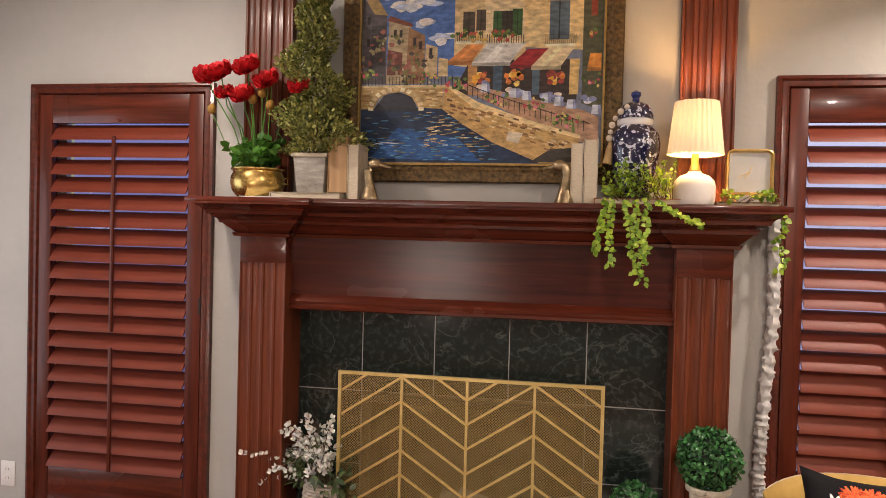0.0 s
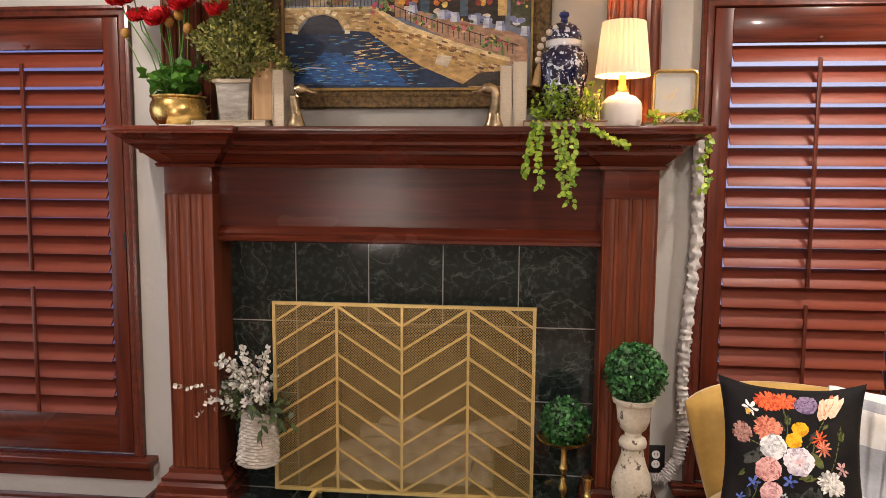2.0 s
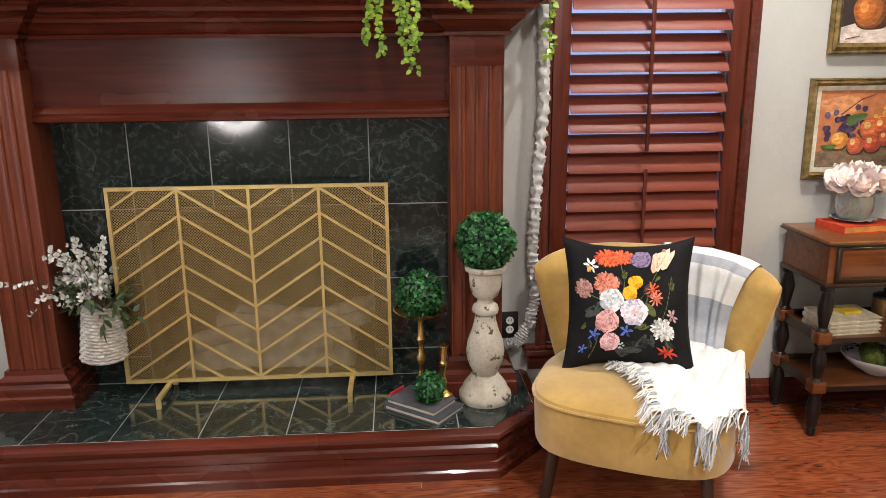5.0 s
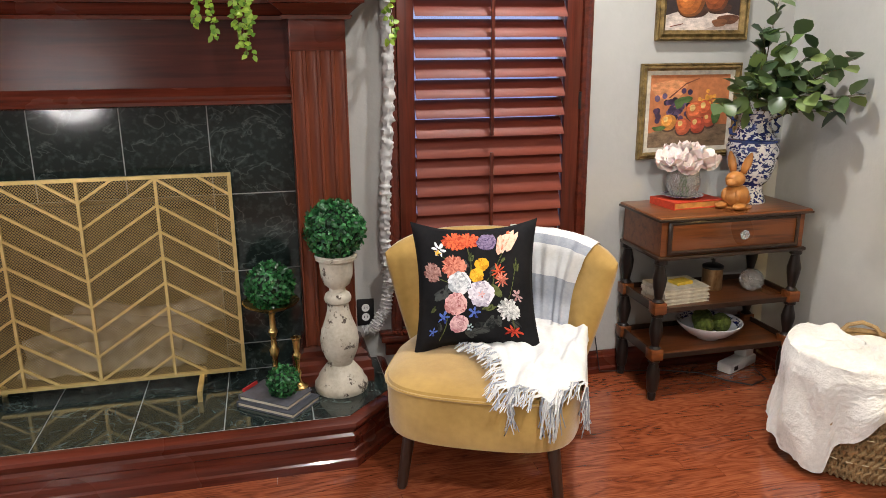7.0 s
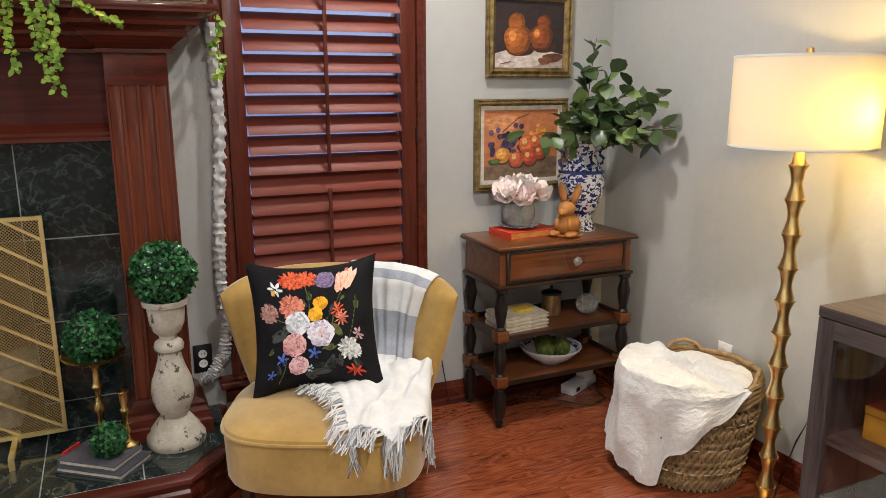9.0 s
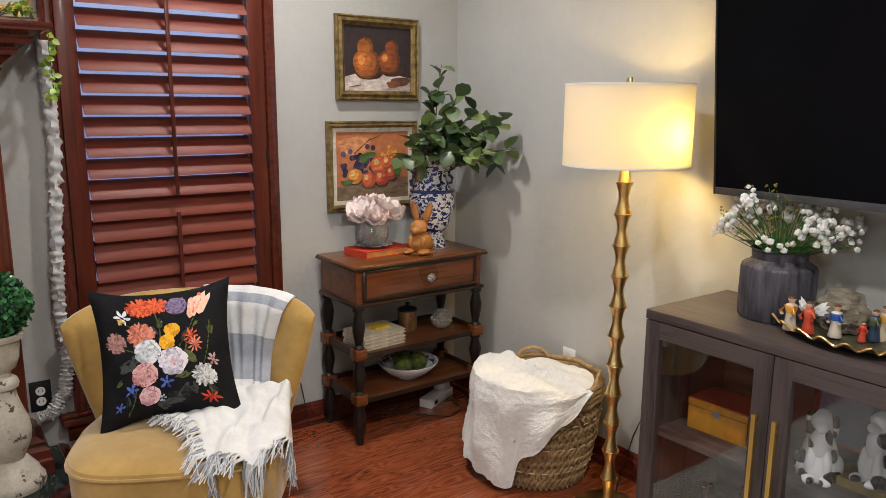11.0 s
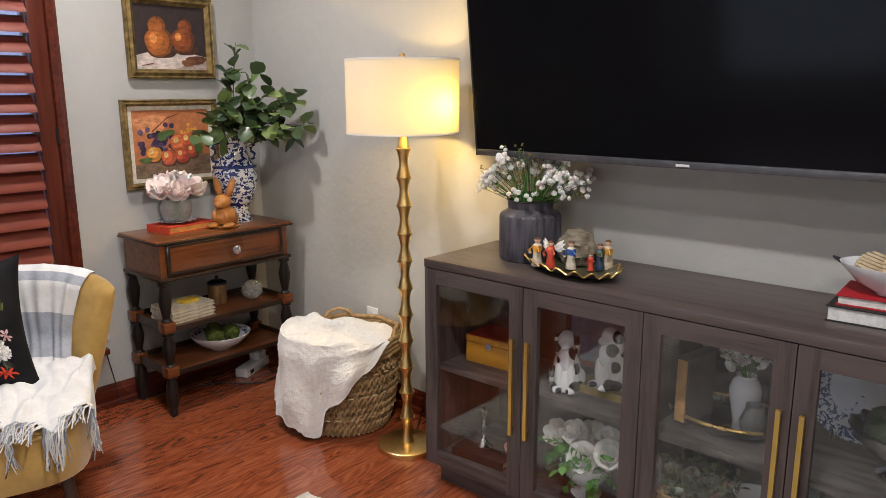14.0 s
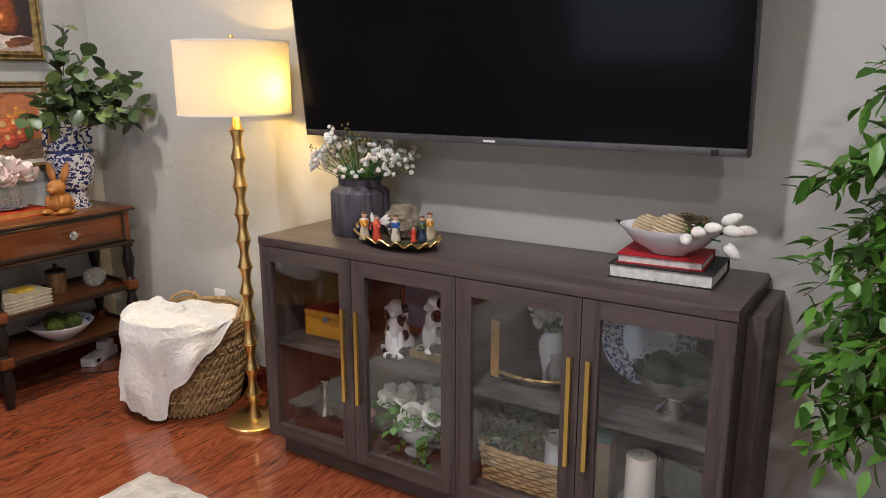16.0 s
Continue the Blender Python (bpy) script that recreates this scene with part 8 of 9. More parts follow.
def figurine(x, y, high, robe, label, sash=None):
    """A small painted statuette, one plain shape."""
    g = lathe([(0, 0), (0.014, 0), (0.015, 0.003), (0.0125, 0.02), (0.0095, 0.05), (0.0125, 0.066), (0.0115, 0.078), (0.005, 0.083), (0.006, 0.087), (0.0085, 0.094), (0.0075, 0.102), (0, 0.106)], 16)
    tube([(-0.004, -0.010, 0.074), (-0.014, -0.016, 0.058), (-0.012, -0.012, 0.046)], 0.004, 6, g)
    tube([(-0.004, 0.010, 0.074), (-0.014, 0.016, 0.058), (-0.012, 0.012, 0.046)], 0.004, 6, g)
    for v in g.verts:
        v.co = Vector((v.co.x * 1.4, v.co.y * 1.4, v.co.z)) * (high / 0.106)
    m, nodes, links, b = nodes_of("painted_statuette")
    v = coords(nodes, links)
    sep, mr = nodes.new("ShaderNodeSeparateXYZ"), nodes.new("ShaderNodeMapRange")
    mr.inputs["From Max"].default_value = high
    links.new(v, sep.inputs[0]), links.new(sep.outputs["Z"], mr.inputs[0])
    r = ramp(nodes, [(0.0, robe), (0.5, sash or robe), (0.72, robe), (0.8, SKIN), (0.92, srgb(96, 62, 40))])
    r.color_ramp.interpolation = "CONSTANT"
    links.new(mr.outputs[0], r.inputs[0]), links.new(r.outputs[0], b.inputs["Base Color"])
    b.inputs["Roughness"].default_value = 0.4
    return single("figurine", g, m, (x, y, CT + 0.012), label, "figurine", "painted figurines", rnd(-20, 20), 60)


figurine(2.445, 1.255, 0.095, srgb(196, 186, 166), "small painted figurine in cream with gold, on the platter", srgb(214, 150, 60))
figurine(2.455, 1.21, 0.088, srgb(196, 72, 48), "small painted winged figurine in a red robe", srgb(206, 90, 60))
figurine(2.48, 1.15, 0.09, srgb(206, 196, 176), "small painted figurine in white with a blue sash", srgb(50, 90, 160))
figurine(2.50, 1.09, 0.055, srgb(206, 78, 54), "small painted kneeling figurine in red", srgb(190, 60, 46))
figurine(2.53, 1.075, 0.085, srgb(46, 62, 84), "small painted figurine in dark blue robes", srgb(80, 90, 60))
figurine(2.552, 1.06, 0.095, srgb(190, 176, 150), "small painted figurine in cream with gold, on the platter", srgb(206, 150, 60))
ww = bmesh.new()
for s in (-1, 1):
    for k in range(5):
        leaf(ww, (2.462, 1.21 + s * 0.008, CT + 0.07 + 0.004 * k), (0.15, s * 0.8, 0.9 - 0.5 * k), (-1, 0, 0), 0.045 - 0.004 * k, 0.016)
single("figurine_wings", ww, M_PETAL, (0, 0, 0), "pale wings of the small red-robed figurine", "figurine")

bk1 = book("book", (2.585, 0.262, CT), 0.235, 0.285, 0.04, srgb(30, 30, 32), "large black hardback book with white pages", 182, paint((0.62, 0.62, 0.6)))
bk2 = book("book", (2.578, 0.272, CT + 0.0402), 0.18, 0.235, 0.026, srgb(158, 22, 34), "red hardback book stacked on a black one", 183, paint((0.62, 0.58, 0.55)))
ob_ = thing("oval_bowl", (2.562, 0.262, CT + 0.0664), "white oval bowl with dark handles on stacked books", "bowl")
part("bowl", lathe([(0, 0), (0.05, 0), (0.055, 0.006), (0.1, 0.03), (0.135, 0.066), (0.14, 0.076), (0.135, 0.076), (0.1, 0.04), (0.05, 0.012), (0, 0.01)], 48, None, Matrix.Diagonal((0.72, 1, 1, 1))), M_PORC, ob_)
for s in (-1, 1):
    part("handle", tube([(-0.012, s * 0.135, 0.07), (0, s * 0.155, 0.078), (0.012, s * 0.135, 0.07)], 0.004, 6), M_BLACK, ob_)
M_TWINE = surface("jute_twine", (0.36, 0.28, 0.17), (0.56, 0.46, 0.31), 20, 0.95, bump=0.8, bump_scale=120)


def twine_ball(at, r, label):
    t = thing("twine_ball", at, label, "twine ball", "twine balls")
    part("core", ball(r * 0.93, (0, 0, 0), None, 0.02, 3), M_TWINE, t)
    for k in range(10):
        bmt, h = bmesh.new(), -0.9 + 1.8 * k / 9
        rr = r * math.sqrt(1 - h * h) * 0.97
        q = Euler((0.3, 0.25, 0)).to_matrix()
        tube([q @ Vector((rr * math.cos(a), rr * math.sin(a), h * r)) for a in [2 * math.pi * i / 30 for i in range(31)]], r * 0.12, 6, bmt)
        part("twine", bmt, M_TWINE, t)


twine_ball((2.545, 0.32, CT + 0.128), 0.042, "beige twine ball lying in the oval bowl")
twine_ball((2.535, 0.255, CT + 0.132), 0.046, "beige twine ball lying in the oval bowl")
ns = bmesh.new()
random.seed(77)
for i in range(60):
    t0 = rnd(0, 6.28)
    rr, zz = rnd(0.035, 0.06), rnd(0, 0.03)
    tube([((rr + rnd(-0.006, 0.006)) * math.cos(t0 + 0.35 * k), (rr + rnd(-0.006, 0.006)) * math.sin(t0 + 0.35 * k), zz + rnd(-0.006, 0.006)) for k in range(6)], 0.0014, 4, ns)
single("twig_nest", ns, M_STEM, (2.61, 0.22, CT + 0.135), "dark twig nest in the oval bowl", "nest")
tu = thing("white_tulips", (2.54, 0.2, CT + 0.135), "white artificial tulips lying over the bowl's edge", "flowers")
for k, (x, y, z, dx, dy, dz) in enumerate(((-0.045, -0.02, 0.012, -0.6, -0.5, 0.1), (-0.03, -0.045, 0.02, -0.5, -0.8, 0.2), (0.02, -0.075, 0.03, 0, -1, 0.5), (0.0, -0.085, 0.015, -0.2, -1, 0.0), (0.03, -0.105, 0.012, 0.1, -1, 0.0), (-0.01, -0.09, -0.02, -0.2, -0.8, -0.6), (-0.06, -0.005, -0.004, -0.9, -0.2, 0))):
    d = Vector((dx, dy, dz)).normalized()
    stem = part("tulip_stem", tube([(0.01, 0.03, 0), Vector((x, y, z)) - d * 0.01], 0.0025, 6), M_FRESH, tu)
    part("tulip", lathe([(0, 0), (0.008, 0.001), (0.0155, 0.012), (0.017, 0.024), (0.014, 0.042), (0.006, 0.056), (0, 0.058)], 9, None, Matrix.Translation((x, y, z)) @ d.to_track_quat("Z", "Y").to_matrix().to_4x4()), M_PETAL, stem, "white tulip head", 70)
lb = bmesh.new()
for i in range(9):
    leaf(lb, (0.0, 0.0, 0.0), (rnd(-0.6, 0.4), rnd(-1, -0.2), rnd(0, 0.6)), (0, 0, 1), 0.07, 0.024)
part("leaves", lb, M_FRESH, tu)

# ---- in the cabinet ----
CF = CB + 0.022
gbx = thing("gold_box", (2.545, 1.475, CSH), "mustard leather box with a red lid and clasp", "box", "", 3)
part("body", box(-0.07, 0.07, -0.1, 0.1, 0, 0.075), paint(srgb(196, 136, 40), 0.45), gbx, "", 40, 0.003)
part("lid", box(-0.071, 0.071, -0.101, 0.101, 0.077, 0.1), paint(srgb(196, 136, 40), 0.45), gbx, "", 40, 0.003)
part("lid_top", box(-0.066, 0.066, -0.096, 0.096, 0.1002, 0.103), paint(srgb(150, 40, 34), 0.45), gbx, "red lid top")
part("clasp", lathe([(0, 0), (0.013, 0), (0.013, 0.003), (0, 0.004)], 16, None, pose(-0.071, 0, 0.072, 0, -90, 0)), M_STEEL, gbx)


def spot_dog(x, y, rz, z):
    """A seated white pottery spaniel with dark patches, one plain statue."""
    g = lathe([(0, 0), (0.058, 0), (0.062, 0.006), (0.06, 0.03), (0.054, 0.06), (0.043, 0.1), (0.034, 0.128), (0.027, 0.142), (0, 0.15)], 28, None, Matrix.Translation((0.01, 0, 0)), 0.92)
    for r, at, sq in ((0.034, (-0.008, 0, 0.168), (0.95, 0.9, 0.95)), (0.02, (-0.036, 0, 0.158), (1.2, 0.85, 0.75)), (0.03, (-0.022, 0, 0.105), (0.9, 1.0, 1.5)),
                      (0.017, (-0.036, 0.02, 0.05), (0.85, 0.85, 2.9)), (0.017, (-0.036, -0.02, 0.05), (0.85, 0.85, 2.9)), (0.017, (-0.052, 0.022, 0.012), (1.5, 1, 0.7)), (0.017, (-0.052, -0.022, 0.012), (1.5, 1, 0.7)),
                      (0.032, (0.012, 0.04, 0.035), (1.2, 0.75, 1.05)), (0.032, (0.012, -0.04, 0.035), (1.2, 0.75, 1.05)), (0.018, (0.002, 0.034, 0.15), (0.95, 0.5, 1.9)), (0.018, (0.002, -0.034, 0.15), (0.95, 0.5, 1.9))):
        ball(r, at, g, 0.0, 3, sq)
    return single("dog_figurine", g, M_SPOT, (x, y, z), "white pottery spaniel figurine with black patches", "figurine", "pottery spaniels", rz, 80)


def spots():
    m, nodes, links, b = nodes_of("spotted_white_glaze")
    v = coords(nodes, links)
    w = nodes.new("ShaderNodeTexVoronoi")
    w.inputs["Scale"].default_value = 21
    links.new(v, w.inputs["Vector"])
    r = ramp(nodes, [(0.43, (0.02, 0.018, 0.02)), (0.46, (0.7, 0.7, 0.7))])
    links.new(w.outputs["Distance"], r.inputs[0]), links.new(r.outputs[0], b.inputs["Base Color"])
    b.inputs["Roughness"].default_value, b.inputs["Coat Weight"].default_value = 0.15, 0.6
    return m


M_SPOT = spots()
spot_dog(2.49, 1.16, 25, CSH), spot_dog(2.545, 1.025, -15, CSH + 0.0262)
book("book", (2.545, 1.04, CSH), 0.11, 0.17, 0.026, srgb(120, 104, 60), "old gilt-spined book under a pottery spaniel", 0, None)
cbp = thing("framed_picture", (2.715, 1.15, CSH), "small framed picture leaning on the cabinet back", "picture")
part("frame", moulding([(0, 0), (0, 0.012), (0.014, 0.016), (0.02, 0.004), (0.02, 0)], [(-0.15, 0), (-0.15, 0.27), (0.15, 0.27), (0.15, 0)], True), paint(srgb(130, 60, 50), 0.4), cbp).matrix_basis = Matrix(((0, 0, -1, 0), (-1, 0, 0, 0), (0, 1, 0, 0.0), (0, 0, 0, 1)))
part("print", box(-0.003, -0.001, -0.135, 0.135, 0.015, 0.255), paint(srgb(120, 130, 150), 0.2), cbp, "pale grey print under glass")
single("framed_photo", box(-0.006, 0.006, -0.07, 0.07, 0, 0.2), paint(srgb(70, 36, 28), 0.4), (2.70, 1.36, CSH), "small dark red framed card standing on the shelf", "picture", "", 0, 40, 0.004)

for x, y, h in ((2.475, 1.49, 0.15), (2.6, 1.44, 0.17)):
    c = thing("silver_candlestick", (x, y, CF + 0.0302 if x < 2.5 else CF), "polished silver candlestick in the cabinet", "candlestick", "silver candlesticks")
    part("stick", lathe([(0, 0), (0.03, 0), (0.031, 0.004), (0.02, 0.012), (0.009, 0.03), (0.007, 0.06), (0.011, 0.075), (0.007, 0.09), (0.007, 0.115), (0.011, 0.125), (0.014, 0.14), (0.022, 0.143), (0.022, 0.147), (0.009, 0.148), (0, 0.14)], 24), surface("silver", (0.7, 0.69, 0.66), (0.86, 0.85, 0.82), 30, 0.1, 1.0, bump=0.2, bump_scale=60) if "silver" not in bpy.data.materials else bpy.data.materials["silver"], c)
M_SILVER = bpy.data.materials["silver"]
book("book", (2.475, 1.47, CF), 0.15, 0.22, 0.03, srgb(46, 26, 24), "dark leather book under a candlestick", 4)
pd = thing("pink_dish", (2.53, 1.365, CF), "small pink glass dish standing in the cabinet", "dish")
part("bowl", lathe([(0, 0), (0.03, 0), (0.05, 0.02), (0.06, 0.045), (0.056, 0.045), (0.04, 0.015), (0, 0.01)], 28), paint(srgb(206, 140, 136), 0.2), pd)

rbw = thing("rose_bowl", (2.475, 1.06, CF), "white footed bowl of white silk roses and ivy", "flowers")
part("bowl", lathe([(0, 0), (0.045, 0), (0.05, 0.008), (0.02, 0.022), (0.022, 0.035), (0.06, 0.06), (0.085, 0.1), (0.09, 0.12), (0.084, 0.12), (0.05, 0.065), (0, 0.05)], 36), M_PORC, rbw)
random.seed(61)
for x, y, z, r in ((-0.045, -0.02, 0.165, 0.062), (-0.01, 0.1, 0.2, 0.055), (0.0, 0.04, 0.215, 0.052), (-0.02, -0.09, 0.19, 0.058), (0.06, 0.0, 0.2, 0.06), (0.03, -0.06, 0.21, 0.05)):
    part("rose", blossom(bmesh.new(), (x, y, z - 0.02), (x * 5 - 0.6, y * 3, 0.7), r, 7, 4, 0.75), M_PETAL, rbw, "white silk rose", 80)
lb, sb = bmesh.new(), bmesh.new()
for i in range(34):
    a = rnd(0, 6.28)
    sprig(lb, sb, (0, 0, 0.11), (min(0.1, 0.1 * math.cos(a)) - 0.02, 0.15 * math.sin(a) + 0.03, rnd(0.04, 0.19)), 6, 0.032, 0.8, 0.05)
for i in range(5):
    sprig(lb, sb, (-0.05, -0.05, 0.12), (-0.085, -0.07 + rnd(-0.03, 0.03), rnd(0.0, 0.05)), 6, 0.03, 0.8, 0.03)
part("leaves", lb, M_FRESH, rbw, "ivy leaves"), part("stems", sb, M_FRESH, rbw)

ty = thing("oval_tray", (2.575, 0.66, CSH), "silver oval tray with a raised rim on the shelf", "tray")
part("tray", lathe([(0, 0.002), (0.13, 0.002), (0.155, 0.012), (0.17, 0.03), (0.174, 0.034), (0.168, 0.034), (0.152, 0.018), (0.13, 0.006), (0, 0.006)], 48, None, Matrix.Diagonal((0.72, 1, 1, 1))), M_SILVER, ty)
part("rim", tube([(0.125 * math.cos(t), 0.174 * math.sin(t), 0.034) for t in [2 * math.pi * k / 60 for k in range(61)]], 0.005, 6), M_BRASS, ty, "gilt rim")
sbk = thing("book", (2.535, 0.745, CSH + 0.0065), "old book standing on end on the tray", "book", "", -10)
part("cover", box(-0.07, 0.07, -0.021, 0.021, 0, 0.2), paint(srgb(60, 56, 54), 0.6), sbk, "", 40, 0.002)
part("page_block", box(-0.0725, -0.0705, -0.016, 0.016, 0.006, 0.194), paint(srgb(176, 136, 84), 0.8), sbk, "yellowed page edges")
wv = thing("white_bud_vase", (2.60, 0.62, CSH + 0.0065), "white ribbed vase with white blossom stems", "vase")
part("body", lathe([(0, 0), (0.03, 0), (0.034, 0.02), (0.045, 0.08), (0.046, 0.105), (0.036, 0.13), (0.026, 0.138), (0.03, 0.146), (0.026, 0.146), (0.02, 0.13), (0, 0.12)], 24), M_PORC, wv)
lb, sb, fb3 = bmesh.new(), bmesh.new(), bmesh.new()
for i in range(14):
    tip = Vector((rnd(-0.06, 0.04), rnd(-0.12, 0.07), rnd(0.19, 0.3)))
    tube([(0, 0, 0.12), tip * 0.6 + Vector((0, 0, 0.07)), tip], 0.0013, 4, sb)
    for k in range(7):
        blossom(fb3, tip.lerp(Vector((0, 0, 0.16)), rnd(0, 0.45)) + rdir() * 0.014, rdir(), 0.015, 5, 1, 0.6)
    leaf(lb, tip * 0.7 + Vector((0, 0, 0.05)), rdir(), (0, 0, 1), 0.03, 0.015)
part("stems", sb, M_FRESH, wv), part("blossom", fb3, M_PETAL, wv, "white blossom", 80), part("leaves", lb, M_FRESH, wv)
jg = thing("glass_jug", (2.525, 0.565, CSH + 0.0065), "small clear glass jug on the tray", "jug")
part("jug", lathe([(0, 0), (0.028, 0), (0.038, 0.02), (0.04, 0.045), (0.03, 0.07), (0.024, 0.085), (0.027, 0.092), (0.023, 0.09), (0.026, 0.065), (0.035, 0.043), (0.03, 0.014), (0, 0.008)], 28), M_CRYSTAL, jg)

dp = thing("dinner_plate", (2.69, 0.34, CSH), "blue and white transferware plate standing on a stand", "plate")
pm = pose(0.012, 0, 0.15, 0, -80, 0)
part("rim", lathe([(0.085, 0.0), (0.11, 0.004), (0.145, 0.014), (0.148, 0.018), (0.144, 0.018), (0.11, 0.008), (0.085, 0.004)], 56, None, pm, 1.0, False), blue_white("transferware_rim", 55, 0.66, (0.5, 0.56, 0.68), (0.04, 0.07, 0.2)), dp)
part("well", lathe([(0, -0.001), (0.084, -0.001), (0.084, 0.003), (0, 0.002)], 48, None, pm), blue_white("transferware_well", 34, 0.5, (0.56, 0.62, 0.72), (0.04, 0.07, 0.22)), dp)
wire = bmesh.new()
for s in (-1, 1):
    tube([(0.03, s * 0.05, 0.0), (-0.04, s * 0.055, 0.0), (-0.05, s * 0.055, 0.02), (-0.035, s * 0.055, 0.03), (-0.03, s * 0.055, 0.015)], 0.003, 6, wire)
    tube([(0.03, s * 0.05, 0.0), (0.028, s * 0.03, 0.12)], 0.003, 6, wire)
part("plate_stand", wire, M_BLACK, dp, "black wire stand")
sv = thing("silver_bowl", (2.535, 0.21, CSH), "silver footed bowl with a ruffled rim full of moss", "bowl")
part("foot", lathe([(0, 0), (0.05, 0), (0.052, 0.008), (0.035, 0.018), (0.018, 0.035), (0.02, 0.045), (0, 0.05)], 40), M_SILVER, sv)
part("bowl", grid(96, 12, lambda u, v: Vector(((0.02 + 0.102 * v ** 0.75 + 0.004 * v * math.sin(14 * 2 * math.pi * u)) * math.cos(2 * math.pi * u), (0.02 + 0.102 * v ** 0.75 + 0.004 * v * math.sin(14 * 2 * math.pi * u)) * math.sin(2 * math.pi * u), 0.046 + 0.085 * v ** 1.6 + 0.004 * v ** 3 * math.sin(14 * 2 * math.pi * u))), None, True), M_SILVER, sv)
for x, y, r in ((-0.04, 0.04, 0.042), (0.03, 0.05, 0.042), (0.0, -0.045, 0.056), (-0.05, -0.03, 0.036), (0.05, -0.02, 0.042)):
    single("moss_ball", ball(r, (0, 0, 0), None, 0.1, 3, (1, 1, 1), 12), bpy.data.materials["dark_moss"] if "dark_moss" in bpy.data.materials else surface("dark_moss", (0.015, 0.03, 0.014), (0.05, 0.09, 0.04), 60, 1.0, bump=1.0, bump_scale=160), (2.535 + x, 0.21 + y, CSH + 0.1 + r * 0.6), "dark green moss ball in the silver bowl", "moss ball", "moss balls")

bq = thing("seagrass_basket", (2.53, 0.62, CF), "oblong braided seagrass basket filled with leaves", "basket")
for j in range(9):
    z = 0.008 + 0.0135 * j
    k = 0.92 + 0.08 * j / 8
    pts = []
    for i in range(97):
        t = 2 * math.pi * i / 96
        c, s = math.cos(t), math.sin(t)
        q = (abs(c) ** 5 + abs(s) ** 5) ** -0.2
        w = 0.004 * math.sin(24 * t + math.pi * j)
        pts.append(((0.1 * q * k + w) * c, (0.19 * q * k + w) * s, z))
    part("braid", tube(pts, 0.0085, 6), M_RATTAN, bq)
part("base", box(-0.085, 0.085, -0.17, 0.17, 0, 0.01), M_RATTAN, bq)
lb, sb = bmesh.new(), bmesh.new()
random.seed(71)
for i in range(46):
    x, y = rnd(-0.07, 0.05), rnd(-0.02, 0.17)
    sprig(lb, sb, (x, y, 0.05), (x + rnd(-0.04, 0.03), y + rnd(-0.06, 0.06), rnd(0.14, 0.26)), 8, 0.034, 0.5, 0.03)
part("leaves", lb, M_EUCA, bq, "grey-green sage leaves"), part("stems", sb, M_STEM, bq)
bc = single("white_pitcher", lathe([(0, 0), (0.05, 0), (0.055, 0.03), (0.052, 0.1), (0.05, 0.15), (0.058, 0.168), (0.053, 0.168), (0.045, 0.15), (0.045, 0.02), (0, 0.012)], 32), M_PORC, (2.52, 0.545, CF + 0.011), "white enamel pitcher standing in the basket", "pitcher", "", 0, 50)
tin = thing("mint_box", (2.575, 0.435, CF), "pale mint and clear gift box beside the basket", "box", "", 8)
part("body", box(-0.05, 0.05, -0.04, 0.04, 0, 0.19), paint(srgb(160, 140, 116), 0.4), tin, "", 40, 0.003)
part("lid", box(-0.052, 0.052, -0.042, 0.042, 0.1905, 0.21), paint(srgb(136, 176, 168), 0.5), tin, "pale mint lid", 40, 0.003)
cd = thing("pillar_candle", (2.475, 0.275, CF), "white pillar candle on a glass holder", "candle")
part("holder", lathe([(0, 0), (0.055, 0), (0.056, 0.01), (0.02, 0.022), (0.018, 0.045), (0.05, 0.06), (0.062, 0.072), (0.06, 0.074), (0.04, 0.066), (0, 0.064)], 28), M_CRYSTAL, cd, "ribbed glass holder")
part("wax", lathe([(0, 0.066), (0.043, 0.066), (0.044, 0.07), (0.043, 0.212), (0.038, 0.217), (0, 0.212)], 32), surface("white_wax", (0.66, 0.63, 0.58), (0.74, 0.72, 0.67), 10, 0.5, sss=0.3), cd, "white wax pillar")
part("wick", tube([(0, 0, 0.21), (0.002, 0, 0.224)], 0.0015, 5), M_BLACK, cd)
pf = thing("photo_frame", (2.60, 0.14, CF), "brown ornate frame lying tilted in the cabinet", "picture")
pf.matrix_basis = pose(2.60, 0.16, CF, 0, 0, -20)
part("frame", moulding([(0, 0), (0, 0.012), (0.014, 0.018), (0.03, 0.006), (0.03, 0)], [(-0.11, 0), (-0.11, 0.17), (0.11, 0.17), (0.11, 0)], True), M_EDGE, pf).matrix_basis = Matrix(((0.12, 0, -1, 0), (-1, 0, 0, 0), (0, 1, 0.12, 0.0), (0, 0, 0, 1)))
part("print", box(-0.008, -0.004, -0.09, 0.09, 0.02, 0.15), paint(srgb(110, 120, 104), 0.5), pf, "faded landscape print")

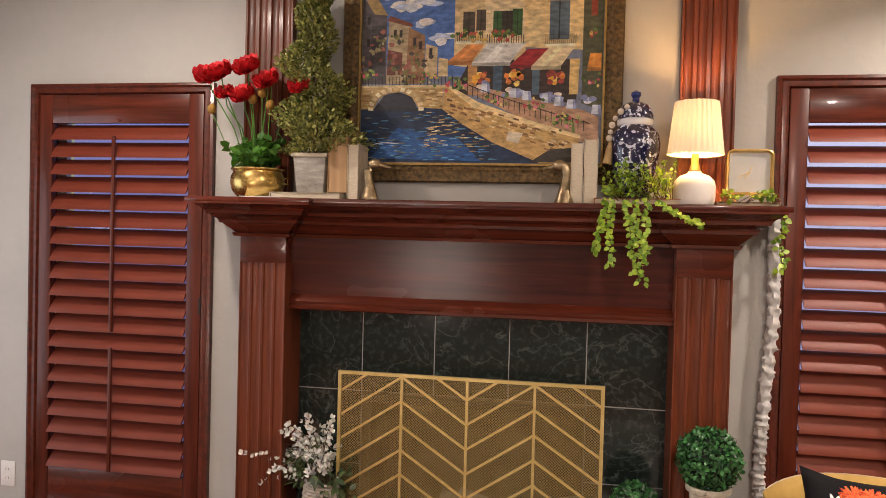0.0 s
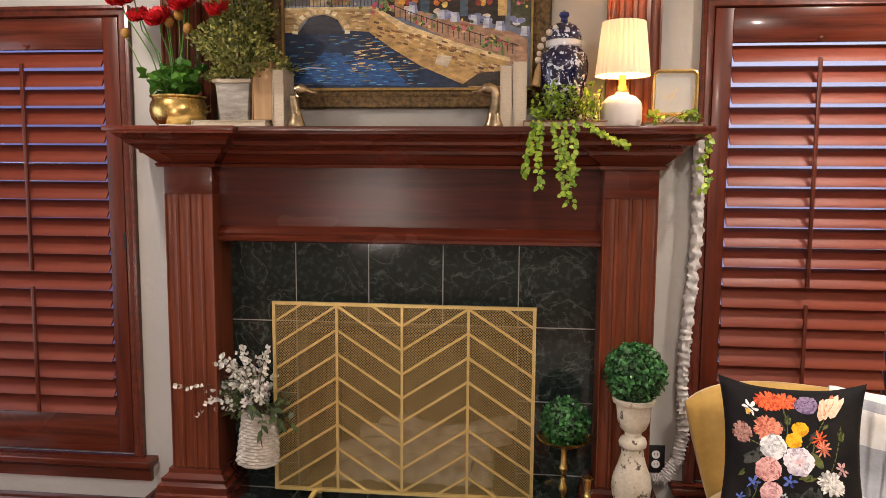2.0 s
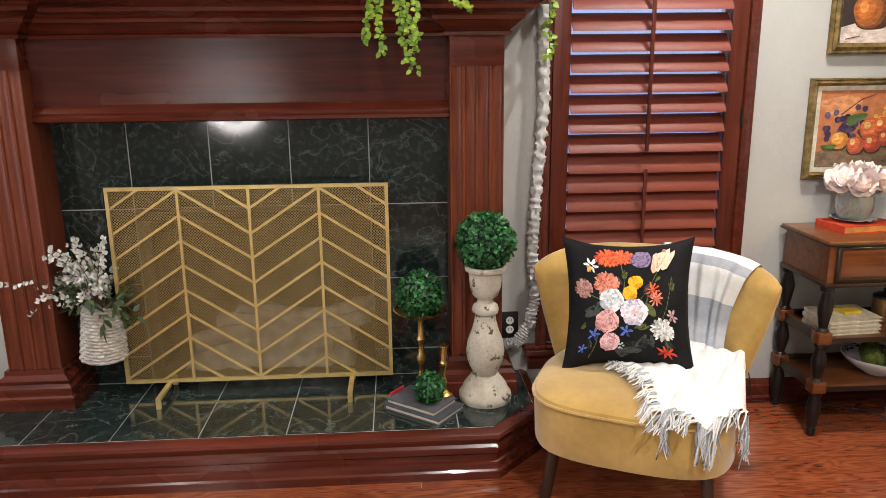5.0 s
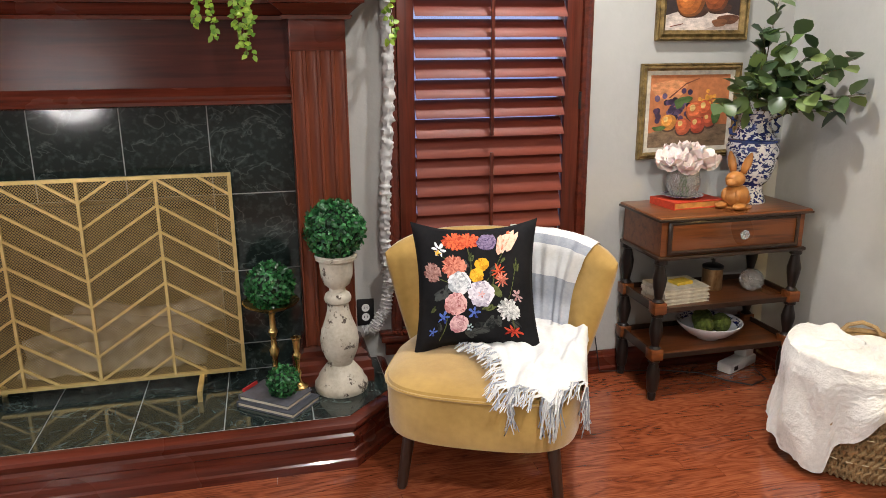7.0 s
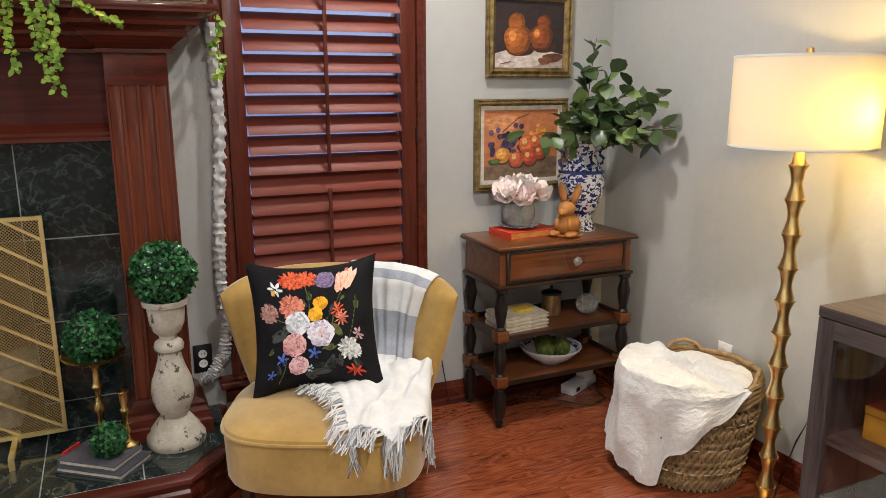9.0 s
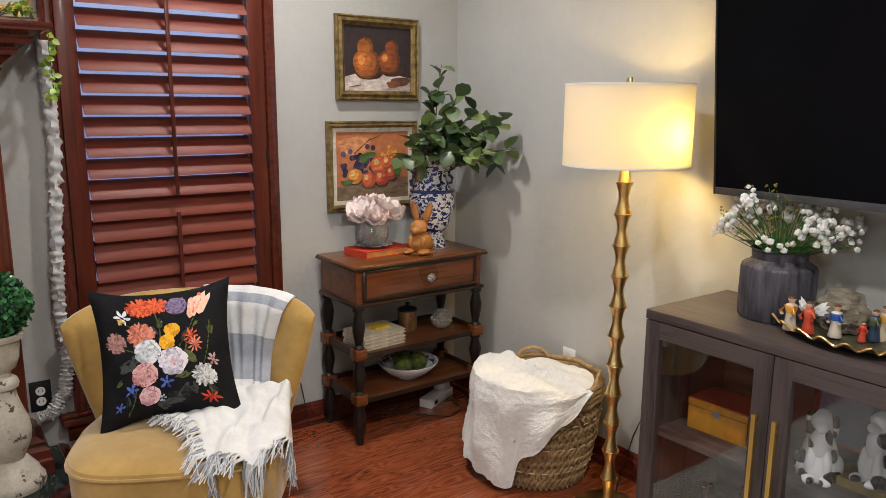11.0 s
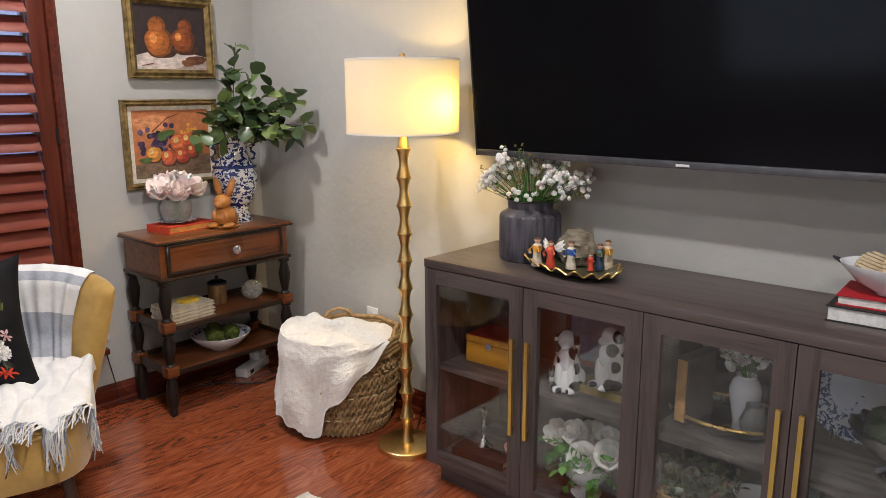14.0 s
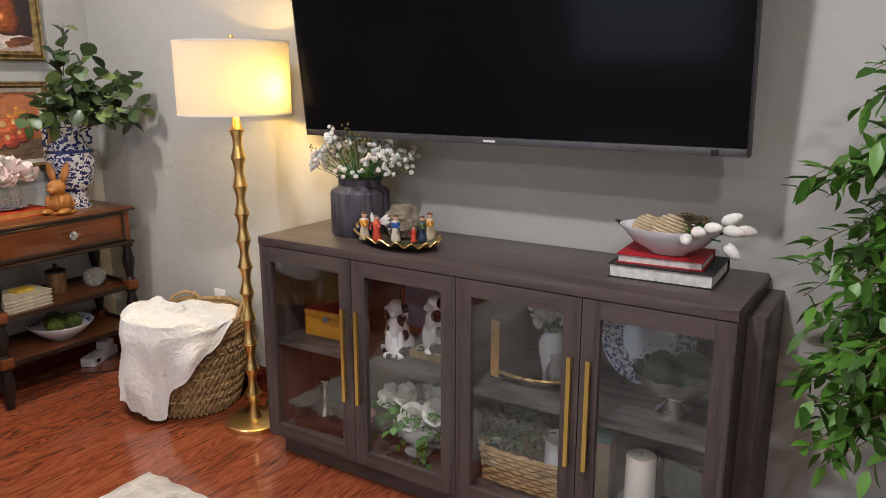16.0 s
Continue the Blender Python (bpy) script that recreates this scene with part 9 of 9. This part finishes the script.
# ---- leafy tree beside the cabinet ----
fx = thing("ficus_tree", (2.45, -0.53, 0), "artificial ficus tree with drooping bright green leaves", "tree")
part("pot", lathe([(0, 0), (0.13, 0), (0.15, 0.02), (0.17, 0.24), (0.175, 0.26), (0.16, 0.26), (0.15, 0.22), (0, 0.2)], 32), M_RATTAN, fx, "woven pot")
part("trunk", tube([(0, 0, 0.2), (0.02, 0.01, 0.6), (-0.01, 0.0, 1.0), (0.01, 0.02, 1.5)], 0.022, 10, None, 0.008), M_STEM, fx)
lb, sb, fbm = bmesh.new(), bmesh.new(), bmesh.new()
random.seed(91)
for i in range(190):
    z0 = rnd(0.65, 1.45)
    a = rnd(0.2, 2.9) if i % 4 else rnd(0, 6.28)
    reach = rnd(0.24, 0.48) * (1.0 if 0.8 < z0 < 1.3 else 0.85)
    tip = Vector((0.85 * reach * math.cos(a), reach * math.sin(a), z0 - rnd(0.0, 0.22)))
    tip.x = min(tip.x, 0.25)
    sprig(lb, sb, (0, 0, z0), tip, 17, 0.068, 0.4, 0.1, 0.002, 0.7)
    if i % 5 == 0:
        for k in range(6):
            ball(0.006, tip * 0.8 + Vector((0, 0, 0.2 * z0)) + rdir() * 0.02, fbm, 0.2, 1)
for y0, z1 in ((0.3, 0.47), (0.36, 0.5), (0.27, 0.55), (0.4, 0.62)):
    for rep in range(3):
        sprig(lb, sb, (0, 0.1, 0.85), (rnd(-0.05, 0.15), y0 + rnd(-0.03, 0.03), z1 + rnd(-0.03, 0.05)), 14, 0.075, 0.36, 0.14, 0.002, 0.6)
part("leaves", lb, M_FICUS, fx), part("twigs", sb, M_STEM, fx)

# ---- floor planks ----
y = FRONT
PW = 0.083
count = 0
rest = bmesh.new()
while y < BACK:
    x = LEFT - rnd(0, 1.2)
    while x < RIGHT:
        ln = rnd(0.7, 1.5)
        x0, x1 = max(x, LEFT), min(x + ln, RIGHT)
        if x1 - x0 > 0.05 and y + PW < BACK:
            near = y > 1.4 and x1 > 0.6 and y < 3.1
            g = 0.0006
            if near and count < 300:
                ob = part("plank", box(x0 + g, x1 - g, y + g, y + PW - g, -0.012, 0.0), M_FLOOR, floor, "", 0)
                count += 1
            else:
                box(x0 + g, x1 - g, y + g, y + PW - g, -0.012, 0.0, rest)
        x += ln
    y += PW
ob = part("planks", rest, M_FLOOR, floor, "", 0)
ob["kind"] = "stuff"

# ---- hearth tiles ----
hx = [-1.22, -0.936, -0.631, -0.326, -0.021, 0.284, 0.589, 0.888]
for a, b in zip(hx, hx[1:]):
    for c, d in ((2.69, 3.03), (3.03, BACK - 0.014)):
        bmt = box(a + 0.0022, b - 0.0022, c + 0.0022, d - 0.0022, HZ - 0.011, HZ)
        for p0, nrm in (((-1.22, 2.876, 0), (-0.186, -0.2, 0)), ((0.888, 2.872, 0), (0.182, -0.173, 0))):
            geom = bmt.verts[:] + bmt.edges[:] + bmt.faces[:]
            cut = bmesh.ops.bisect_plane(bmt, geom=geom, plane_co=p0, plane_no=nrm, clear_outer=True)
            ed = [e for e in cut["geom_cut"] if isinstance(e, bmesh.types.BMEdge)]
            if ed:
                bmesh.ops.edgeloop_fill(bmt, edges=ed)
        part("tile", bmt, M_TILE, hearth, "", 0)
